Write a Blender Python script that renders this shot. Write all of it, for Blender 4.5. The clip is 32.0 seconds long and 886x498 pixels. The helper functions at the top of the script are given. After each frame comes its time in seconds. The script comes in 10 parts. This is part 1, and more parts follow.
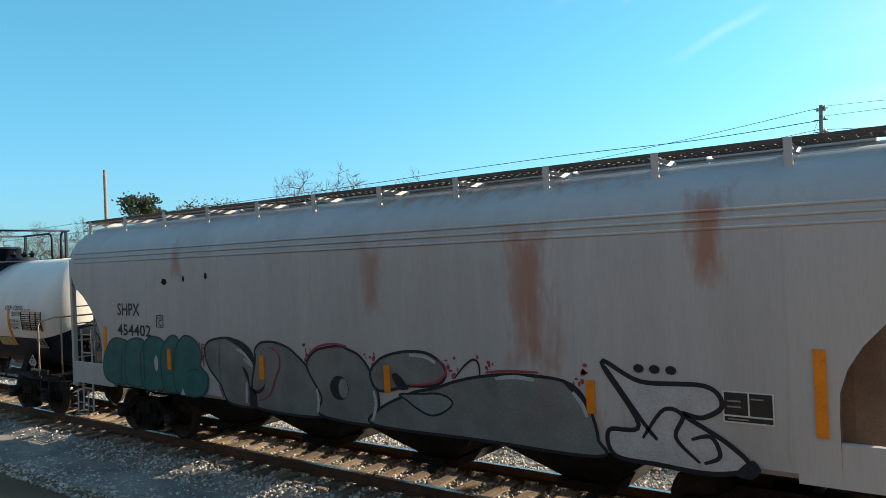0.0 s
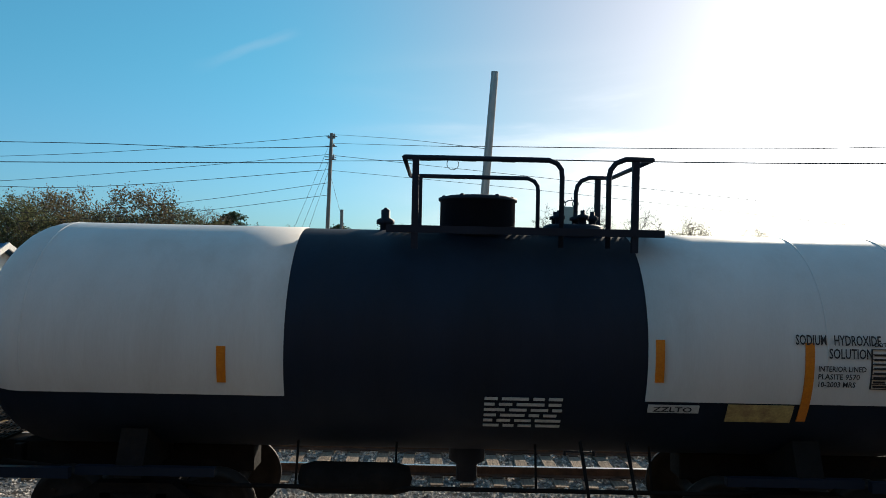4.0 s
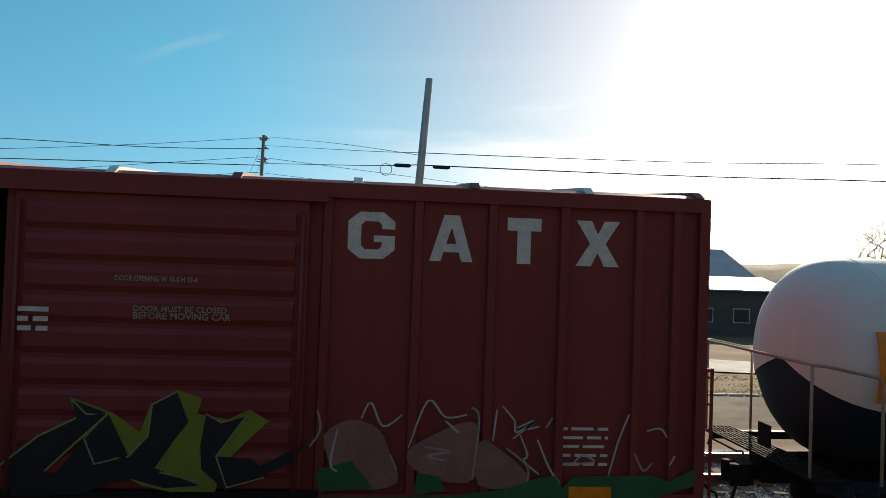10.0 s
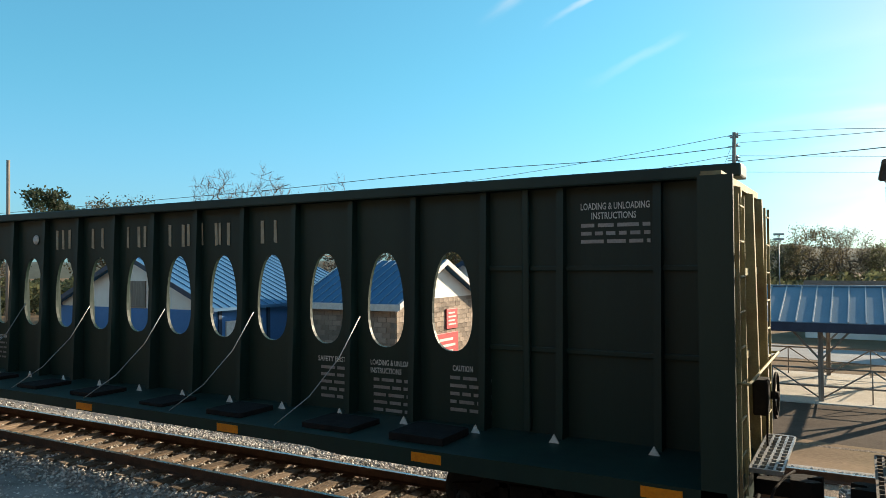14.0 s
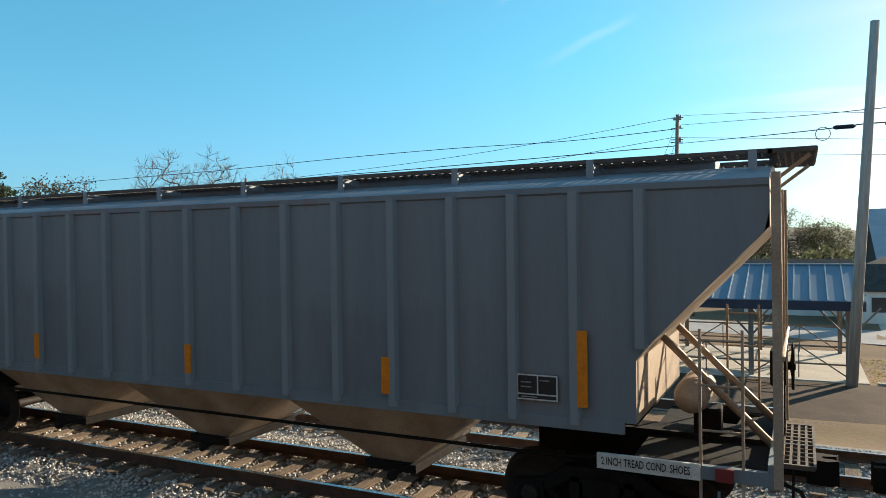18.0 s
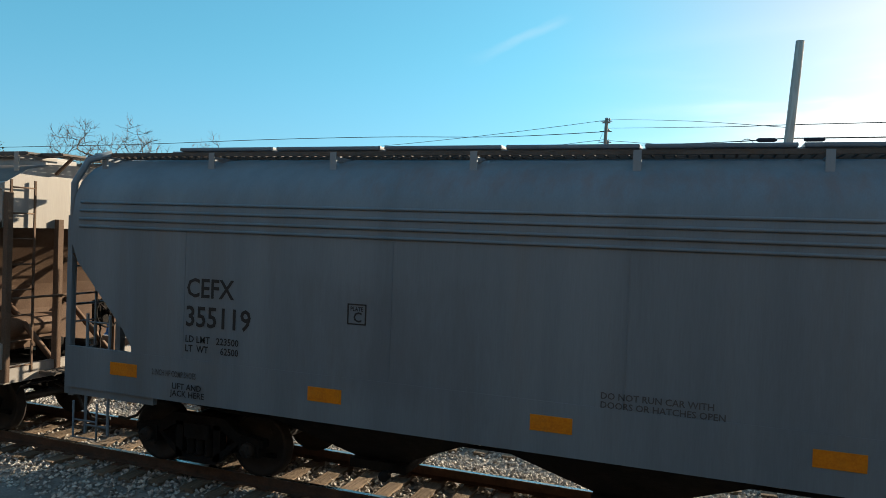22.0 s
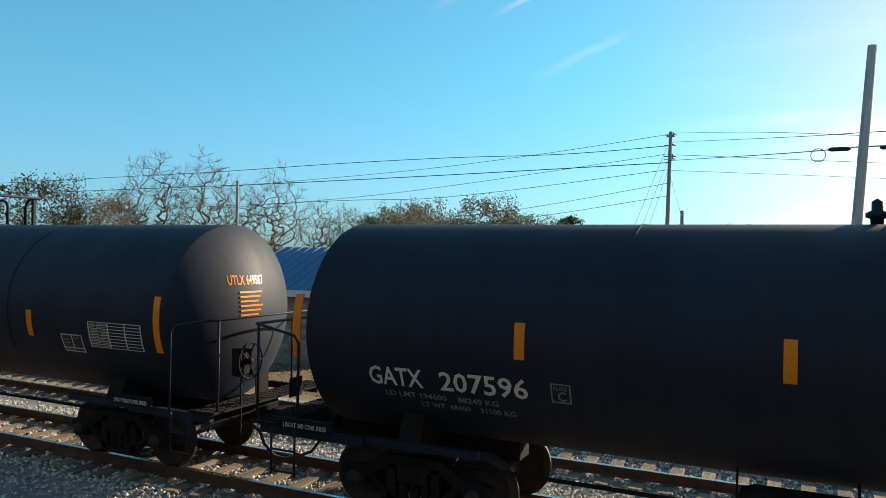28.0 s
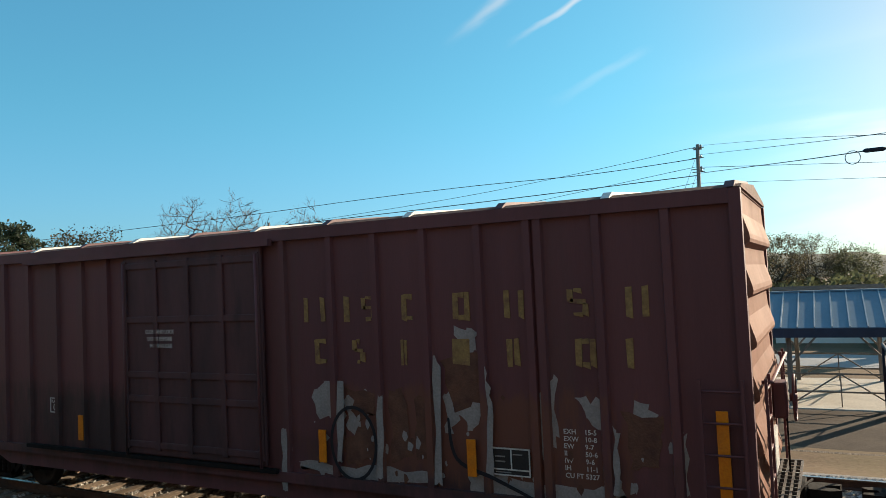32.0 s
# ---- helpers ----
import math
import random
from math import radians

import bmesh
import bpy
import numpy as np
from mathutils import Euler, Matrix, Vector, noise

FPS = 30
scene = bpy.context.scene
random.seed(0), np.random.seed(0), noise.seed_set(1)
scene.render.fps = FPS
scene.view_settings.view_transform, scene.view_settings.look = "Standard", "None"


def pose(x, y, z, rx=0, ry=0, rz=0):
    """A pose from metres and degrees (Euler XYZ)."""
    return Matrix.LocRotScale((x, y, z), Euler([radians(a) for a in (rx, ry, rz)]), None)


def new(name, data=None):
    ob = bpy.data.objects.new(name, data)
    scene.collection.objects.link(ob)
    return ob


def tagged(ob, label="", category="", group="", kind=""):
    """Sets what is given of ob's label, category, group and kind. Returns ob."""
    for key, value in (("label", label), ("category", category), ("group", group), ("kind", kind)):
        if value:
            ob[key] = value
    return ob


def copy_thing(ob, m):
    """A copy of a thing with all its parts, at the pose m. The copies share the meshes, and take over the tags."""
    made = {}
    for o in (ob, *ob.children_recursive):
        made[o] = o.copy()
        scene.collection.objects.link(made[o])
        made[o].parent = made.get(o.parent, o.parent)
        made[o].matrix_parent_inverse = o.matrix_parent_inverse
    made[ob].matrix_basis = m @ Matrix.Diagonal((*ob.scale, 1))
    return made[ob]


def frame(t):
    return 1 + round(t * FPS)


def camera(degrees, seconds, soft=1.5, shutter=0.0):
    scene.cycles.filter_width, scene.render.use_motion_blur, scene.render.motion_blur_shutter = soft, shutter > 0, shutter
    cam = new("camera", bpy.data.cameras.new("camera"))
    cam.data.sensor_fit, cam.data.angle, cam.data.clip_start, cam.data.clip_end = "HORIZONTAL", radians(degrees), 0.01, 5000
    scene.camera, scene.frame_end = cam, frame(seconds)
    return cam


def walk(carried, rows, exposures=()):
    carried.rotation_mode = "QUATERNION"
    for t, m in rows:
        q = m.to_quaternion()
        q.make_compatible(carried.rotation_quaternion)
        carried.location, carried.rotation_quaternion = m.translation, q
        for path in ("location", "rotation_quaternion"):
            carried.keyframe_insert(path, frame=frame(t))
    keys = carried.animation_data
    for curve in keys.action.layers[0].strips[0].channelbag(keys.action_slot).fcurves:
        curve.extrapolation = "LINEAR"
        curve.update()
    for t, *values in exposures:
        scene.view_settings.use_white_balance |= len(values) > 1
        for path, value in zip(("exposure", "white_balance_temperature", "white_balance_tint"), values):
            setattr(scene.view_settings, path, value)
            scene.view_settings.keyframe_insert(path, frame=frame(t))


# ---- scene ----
# ---- camera ----
# The camera is held by someone who stands on raised ground beside the line and pans, swaying a little; the line runs along x, z = 0 is the rail top.
cam = camera(63.1, 32.0, soft=0.72)
EYE = (0.0, 0.0, 3.6)
# seconds, heading to the right of square-on, upward pitch, lean, sway to the right
PAN = [(0, -36.49, 0.47, 2.42, 0.03), (0.5, -27.68, 0.07, 1.7, -0.03), (1, -11.52, -0.77, -0.15, -0.04), (1.5, 0.57, -1.41, -1.26, -0.08), (2, 14.27, -1.71, -2.31, 0.04), (2.5, 26.28, -0.86, -1.5, 0.04), (3, 20.99, -0.29, -0.56, 0.03), (3.5, 11.94, 0.84, -1.34, 0.03), (5.5, -24.43, 0.35, 2.85, -0.06), (6, -24.25, 0.98, 2.92, -0.07), (6.5, -24.02, 0.51, 2.1, -0.21), (7, -20.91, 1.64, 3.32, -0.2), (7.5, -19.55, 1.58, 3.18, -0.35), (8, -28.46, 0.95, 1.36, -0.05), (8.5, -35.22, 1.51, 2.31, -0.19), (9, -30.16, 1.54, 2.64, -0.21), (9.5, -13.97, 1.7, 0.19, 0.03), (10, 5.76, 1.11, -1.98, 0.08), (10.5, 15.55, -0.16, 0.6, 0.1), (11, 16.28, 0.34, 0.15, 0.05), (11.5, 15.91, -0.17, 0.06, 0.1), (12, 2.01, -0.05, 1.52, -0.02), (12.5, -15.41, 0.68, 1.04, -0.19), (13, -26.09, 0.51, 0.5, -0.21), (13.5, -30.48, 0.58, -0.7, -0.3), (14, -30.11, 1.04, 0.46, -0.43), (14.5, -27.85, 1.57, 1.07, -0.5), (16.5, -29.09, -1.86, -0.45, -0.32), (17, -26.31, -1.48, -1.46, -0.27), (17.5, -25.54, -0.94, 0.3, -0.05), (18, -26.45, -0.52, 0.78, -0.08), (18.5, -27.34, -0.4, 1.67, -0.15), (19, -21.92, -0.11, 1.68, -0.18), (19.5, -10.85, -0.37, 1.35, -0.2), (20, -0.92, -0.17, -0.13, -0.07), (20.5, -4.03, -0.45, -0.07, -0.16), (21, -14.59, -0.38, 0.04, -0.3), (21.5, -18.82, -0.82, -1.48, -0.33), (22, -20.44, -1.22, -2.09, -0.37), (22.5, -21.6, -0.96, -0.89, -0.27), (23, -22.01, -1.93, -0.13, -0.41), (23.5, -21.93, -2.23, 0.0, -0.44), (24, -19.54, -2.14, -0.6, -0.42), (24.5, -11.03, -1.58, -0.67, -0.28), (26.5, -6.9, -1.61, 0.31, -0.23), (26.6, -10.69, -1.55, 0.17, -0.25), (26.8, -16.3, -1.45, -0.12, -0.29), (27, -18.84, -1.35, -0.4, -0.33), (27.5, -23.21, -1.05, -1.51, -0.23), (28, -25.55, 0.21, -1.0, -0.27), (28.5, -25.33, 0.28, -1.15, -0.32), (29, -23.27, -0.15, 1.26, -0.39), (29.5, -22.59, -1.51, 1.42, -0.44), (30, -20.45, -2.66, 0.27, -0.33), (30.5, -20.56, -2.57, 0.16, -0.35), (31, -23.26, -1.32, -2.12, -0.37), (31.5, -26.63, 0.97, 0.91, -0.36), (32, -27.96, 2.55, 2.6, -0.34)]
# seconds, stops, white balance
EXPO = [(0, 1.22, 6700, 10), (0.5, 1.16, 6675, 10), (1.0, 0.99, 6650, 10), (1.5, 0.74, 6625, 10), (2.2, 0.24, 6590, 10), (2.8, 0.09, 6560, 10), (3.5, 0.29, 6390, 10), (5.5, 0.49, 5750, 10), (6.3, 0.52, 5800, 10), (7.0, 0.54, 6450, 10), (8.0, 0.79, 6500, 10), (9.0, 0.89, 6550, 10), (9.6, 0.62, 6557, 10), (10.5, 0.24, 6568, 10), (11.5, 0.09, 6581, 10), (12.0, 0.24, 6800, 10), (12.4, 0.57, 6950, 10), (13.0, 0.84, 6600, 10), (14.0, 1.14, 6850, 10), (16.5, 1.39, 7000, 10), (17.2, 1.34, 6813, 10), (18.0, 1.04, 6600, 10), (19.0, 1.04, 6550, 10), (19.6, 0.84, 6520, 10), (20.0, 0.64, 6500, 10), (20.5, 0.74, 6587, 10), (21.5, 0.94, 6762, 10), (22.0, 0.94, 6850, 10), (23.0, 0.99, 6875, 10), (24.0, 0.99, 6900, 10), (24.8, 0.84, 6900, 10), (26.5, 0.94, 6900, 10), (27.5, 0.99, 6787, 10), (29.0, 0.99, 6450, 10), (31.0, 0.94, 6725, 10), (32.0, 0.89, 6700, 10)]
walk(cam, [(t, pose(EYE[0] + sx, EYE[1], EYE[2], 90 + p, 0, -y) @ pose(0, 0, 0, 0, 0, -r)) for t, y, p, r, sx in PAN], EXPO)

# ---- world, sun ----
SUN_EL, SUN_AZ = 19.0, 29.0
SKY_TINT, HORIZON_TINT, HAZE_TINT = (0.54, 1.38, 1.54, 1), (0.66, 1.26, 1.66, 1), (1.02, 1.06, 1.14, 1)
world = bpy.data.worlds.new("sky")
scene.world = world
world.use_nodes = True
wn, wl = world.node_tree.nodes, world.node_tree.links
sky = wn.new("ShaderNodeTexSky")
sky.sky_type, sky.sun_disc = "NISHITA", False
sky.sun_elevation, sky.sun_rotation = radians(SUN_EL), radians(SUN_AZ)
sky.air_density, sky.dust_density, sky.ozone_density = 1.0, 1.0, 3.0
bg = wn["Background"]
bg.inputs[1].default_value = 0.096
# soft gradient, a little towards cyan
gam = wn.new("ShaderNodeGamma")
gam.inputs[1].default_value = 0.72
wl.new(sky.outputs[0], gam.inputs[0])
tint = wn.new("ShaderNodeMixRGB")
tint.blend_type = "MULTIPLY"
tint.inputs[0].default_value = 1.0
wl.new(gam.outputs[0], tint.inputs[1])
tc = wn.new("ShaderNodeTexCoord")
# haze towards the sun takes the blue out of the sky
sun_vec = wn.new("ShaderNodeVectorMath")
sun_vec.operation = "DOT_PRODUCT"
sun_vec.inputs[1].default_value = (math.sin(radians(SUN_AZ)) * math.cos(radians(SUN_EL)), math.cos(radians(SUN_AZ)) * math.cos(radians(SUN_EL)), math.sin(radians(SUN_EL)))
wl.new(tc.outputs["Generated"], sun_vec.inputs[0])
hazemix = wn.new("ShaderNodeMixRGB")
hazemix.inputs[2].default_value = HAZE_TINT
lowsky = wn.new("ShaderNodeMixRGB")
lowsky.inputs[1].default_value, lowsky.inputs[2].default_value = HORIZON_TINT, SKY_TINT
wl.new(lowsky.outputs[0], hazemix.inputs[1])
wl.new(hazemix.outputs[0], tint.inputs[2])


def sky_math(op, a, b=None):
    q = wn.new("ShaderNodeMath")
    q.operation = op
    for i, s_ in enumerate((a, b)):
        if isinstance(s_, (int, float)):
            q.inputs[i].default_value = s_
        elif s_ is not None:
            wl.new(s_, q.inputs[i])
    return q.outputs[0]


def ramp(sock, lo, hi):
    q = wn.new("ShaderNodeMapRange")
    q.interpolation_type = "SMOOTHSTEP"
    q.inputs[1].default_value, q.inputs[2].default_value = lo, hi
    wl.new(sock, q.inputs[0])
    return q.outputs[0]


# cirrus drawn on bearing and height: thin streaks that rise to the right, and broken cloud round the sun
sep = wn.new("ShaderNodeSeparateXYZ")
wl.new(tc.outputs["Generated"], sep.inputs[0])
wl.new(sky_math("POWER", ramp(sun_vec.outputs["Value"], 0.70, 1.0), 1.7), hazemix.inputs[0])
bearing = sky_math("ARCTAN2", sep.outputs[0], sep.outputs[1])
height = sky_math("ARCSINE", sep.outputs[2])
wl.new(ramp(height, 0.02, 0.28), lowsky.inputs[0])
comb = wn.new("ShaderNodeCombineXYZ")
wl.new(bearing, comb.inputs[0])
wl.new(height, comb.inputs[1])


def cloud(angle, stretch, scale, lo, hi, detail=7, warp=0.5, shift=0.0):
    r0 = wn.new("ShaderNodeMapping")
    r0.inputs["Rotation"].default_value = (0, 0, radians(-angle))
    r0.inputs["Location"].default_value = (shift, shift * 0.7, 0)
    wl.new(comb.outputs[0], r0.inputs[0])
    mp = wn.new("ShaderNodeMapping")
    mp.inputs["Scale"].default_value = (stretch, 1, 1)
    wl.new(r0.outputs[0], mp.inputs[0])
    cn = wn.new("ShaderNodeTexNoise")
    cn.inputs["Scale"].default_value, cn.inputs["Detail"].default_value, cn.inputs["Roughness"].default_value, cn.inputs["Distortion"].default_value = scale, detail, 0.55, warp
    wl.new(mp.outputs[0], cn.inputs["Vector"])
    return ramp(cn.outputs[0], lo, hi)


def wisp(a0, h0, a1, h1, width, strength):
    """One feathered streak from a lower to an upper point (bearing and height in degrees), denser towards the upper end."""
    a0, h0, a1, h1 = (radians(q) for q in (a0, h0, a1, h1))
    ln = math.hypot(a1 - a0, h1 - h0)
    ux, uz = (a1 - a0) / ln, (h1 - h0) / ln
    dx, dz = sky_math("SUBTRACT", bearing, a0), sky_math("SUBTRACT", height, h0)
    along = sky_math("ADD", sky_math("MULTIPLY", dx, ux), sky_math("MULTIPLY", dz, uz))
    bow = sky_math("MULTIPLY", sky_math("SUBTRACT", WARP, 0.5), radians(2.2))
    across = sky_math("ABSOLUTE", sky_math("ADD", sky_math("SUBTRACT", sky_math("MULTIPLY", dz, ux), sky_math("MULTIPLY", dx, uz)), bow))
    body = sky_math("SUBTRACT", 1.0, ramp(across, 0.0, radians(width)))
    ends = sky_math("MULTIPLY", ramp(along, 0.0, ln * 0.8), sky_math("SUBTRACT", 1.0, ramp(along, ln * 0.95, ln * 1.25)))
    return sky_math("MULTIPLY", sky_math("MULTIPLY", body, ends), strength)


WARP = cloud(22, 0.3, 12.0, 0.2, 0.8, 4, 0.2, 1.0)
grain = cloud(24, 0.10, 30.0, 0.30, 0.62, 6, 0.3, 0.35)
streak = wisp(-22.5, 17.4, -15.2, 21.6, 0.55, 0.8)
for w_ in ((-28.0, 18.8, -21.0, 22.3, 0.9, 0.5), (-20.0, 13.7, -12.6, 16.6, 0.6, 0.2), (-52, 21, -40, 26, 1.2, 0.2), (-10, 21.5, -3, 25, 1.0, 0.4), (-31, 24, -24, 27, 1.0, 0.4)):
    streak = sky_math("MAXIMUM", streak, wisp(*w_))
streak = sky_math("MULTIPLY", streak, sky_math("ADD", 0.45, sky_math("MULTIPLY", grain, 0.55)))
veil = sky_math("MULTIPLY", cloud(4, 0.22, 7.0, 0.42, 0.70, shift=2.1), sky_math("MULTIPLY", ramp(bearing, -0.25, 0.35), sky_math("SUBTRACT", 1.0, ramp(height, 0.16, 0.30))))
puffs = sky_math("MULTIPLY", cloud(8, 0.55, 9.0, 0.42, 0.66, shift=4.3), ramp(bearing, 0.30, 0.75))
amt = sky_math("MULTIPLY", sky_math("MAXIMUM", streak, sky_math("MAXIMUM", veil, puffs)), 0.8)
white = wn.new("ShaderNodeHueSaturation")
white.inputs["Saturation"].default_value, white.inputs["Value"].default_value = 0.10, 1.7
wl.new(gam.outputs[0], white.inputs["Color"])
mixc = wn.new("ShaderNodeMixRGB")
wl.new(amt, mixc.inputs[0])
wl.new(tint.outputs[0], mixc.inputs[1])
wl.new(white.outputs[0], mixc.inputs[2])
wl.new(mixc.outputs[0], bg.inputs[0])

sun = new("sun", bpy.data.lights.new("sun", "SUN"))
sun.data.energy, sun.data.angle, sun.data.color = 5.0, radians(0.53), (1.0, 0.85, 0.64)
sun_dir = Vector((math.sin(radians(SUN_AZ)) * math.cos(radians(SUN_EL)), math.cos(radians(SUN_AZ)) * math.cos(radians(SUN_EL)), math.sin(radians(SUN_EL))))
sun.matrix_world = Matrix.Translation((20, 40, 40)) @ (-sun_dir).to_track_quat("-Z", "Y").to_matrix().to_4x4()


# ---- materials ----
def mat(name, col, col2=None, rough=0.6, metal=0.0, scale=3.0, fine=40.0, bump=0.15, stain=None, stain_amt=0.5, stretch=(1, 1, 1), spec=0.4, island=0.0, rand=0.0):
    """A painted or raw surface: two colours mixed by a broad noise, a fine grain, and stains of a third colour."""
    m = bpy.data.materials.new(name)
    m.use_nodes = True
    n, l = m.node_tree.nodes, m.node_tree.links
    b = n["Principled BSDF"]
    b.inputs["Roughness"].default_value, b.inputs["Metallic"].default_value = rough, metal
    b.inputs["Specular IOR Level"].default_value = spec
    co = n.new("ShaderNodeTexCoord")
    mp = n.new("ShaderNodeMapping")
    mp.inputs["Scale"].default_value = stretch
    l.new(co.outputs["Object"], mp.inputs[0])
    n1 = n.new("ShaderNodeTexNoise")
    n1.inputs["Scale"].default_value, n1.inputs["Detail"].default_value, n1.inputs["Roughness"].default_value = scale, 6, 0.6
    n2 = n.new("ShaderNodeTexNoise")
    n2.inputs["Scale"].default_value, n2.inputs["Detail"].default_value = fine, 3
    l.new(mp.outputs[0], n1.inputs["Vector"])
    l.new(mp.outputs[0], n2.inputs["Vector"])
    mx = n.new("ShaderNodeMixRGB")
    c2 = col2 or tuple(c * 0.75 for c in col)
    mx.inputs[1].default_value, mx.inputs[2].default_value = (*col, 1), (*c2, 1)
    r1 = n.new("ShaderNodeMapRange")
    r1.inputs[1].default_value, r1.inputs[2].default_value = 0.35, 0.68
    l.new(n1.outputs[0], r1.inputs[0])
    l.new(r1.outputs[0], mx.inputs[0])
    out = mx.outputs[0]
    gr = n.new("ShaderNodeMixRGB")
    gr.blend_type = "OVERLAY"
    gr.inputs[0].default_value = 0.35 if stretch == (1, 1, 1) else 0.10
    l.new(out, gr.inputs[1])
    l.new(n2.outputs[0], gr.inputs[2])
    out = gr.outputs[0]
    if stain:
        n3 = n.new("ShaderNodeTexNoise")
        n3.inputs["Scale"].default_value, n3.inputs["Detail"].default_value, n3.inputs["Roughness"].default_value = scale * 0.6, 9, 0.7
        of = n.new("ShaderNodeMapping")
        of.inputs["Location"].default_value = (7.3, 2.1, 5.5)
        l.new(mp.outputs[0], of.inputs[0])
        l.new(of.outputs[0], n3.inputs["Vector"])
        r3 = n.new("ShaderNodeMapRange")
        r3.inputs[1].default_value, r3.inputs[2].default_value, r3.inputs[4].default_value = 0.52, 0.72, stain_amt
        l.new(n3.outputs[0], r3.inputs[0])
        ms = n.new("ShaderNodeMixRGB")
        ms.inputs[2].default_value = (*stain, 1)
        l.new(r3.outputs[0], ms.inputs[0])
        l.new(out, ms.inputs[1])
        out = ms.outputs[0]
    if island or rand:
        if rand:
            oi = n.new("ShaderNodeObjectInfo").outputs["Random"]
        else:
            oi = n.new("ShaderNodeNewGeometry").outputs["Random Per Island"]
        rr = n.new("ShaderNodeMapRange")
        a = island or rand
        rr.inputs[3].default_value, rr.inputs[4].default_value = 1 - a, 1 + a
        l.new(oi, rr.inputs[0])
        hv = n.new("ShaderNodeHueSaturation")
        l.new(rr.outputs[0], hv.inputs["Value"])
        l.new(out, hv.inputs["Color"])
        out = hv.outputs[0]
    l.new(out, b.inputs["Base Color"])
    if bump:
        bp = n.new("ShaderNodeBump")
        bp.inputs["Strength"].default_value, bp.inputs["Distance"].default_value = bump, 0.02
        l.new(n2.outputs[0], bp.inputs["Height"])
        l.new(bp.outputs[0], b.inputs["Normal"])
    ra = n.new("ShaderNodeMapRange")
    ra.inputs[3].default_value, ra.inputs[4].default_value = max(0.05, rough - 0.12), min(1, rough + 0.12)
    l.new(n1.outputs[0], ra.inputs[0])
    l.new(ra.outputs[0], b.inputs["Roughness"])
    return m


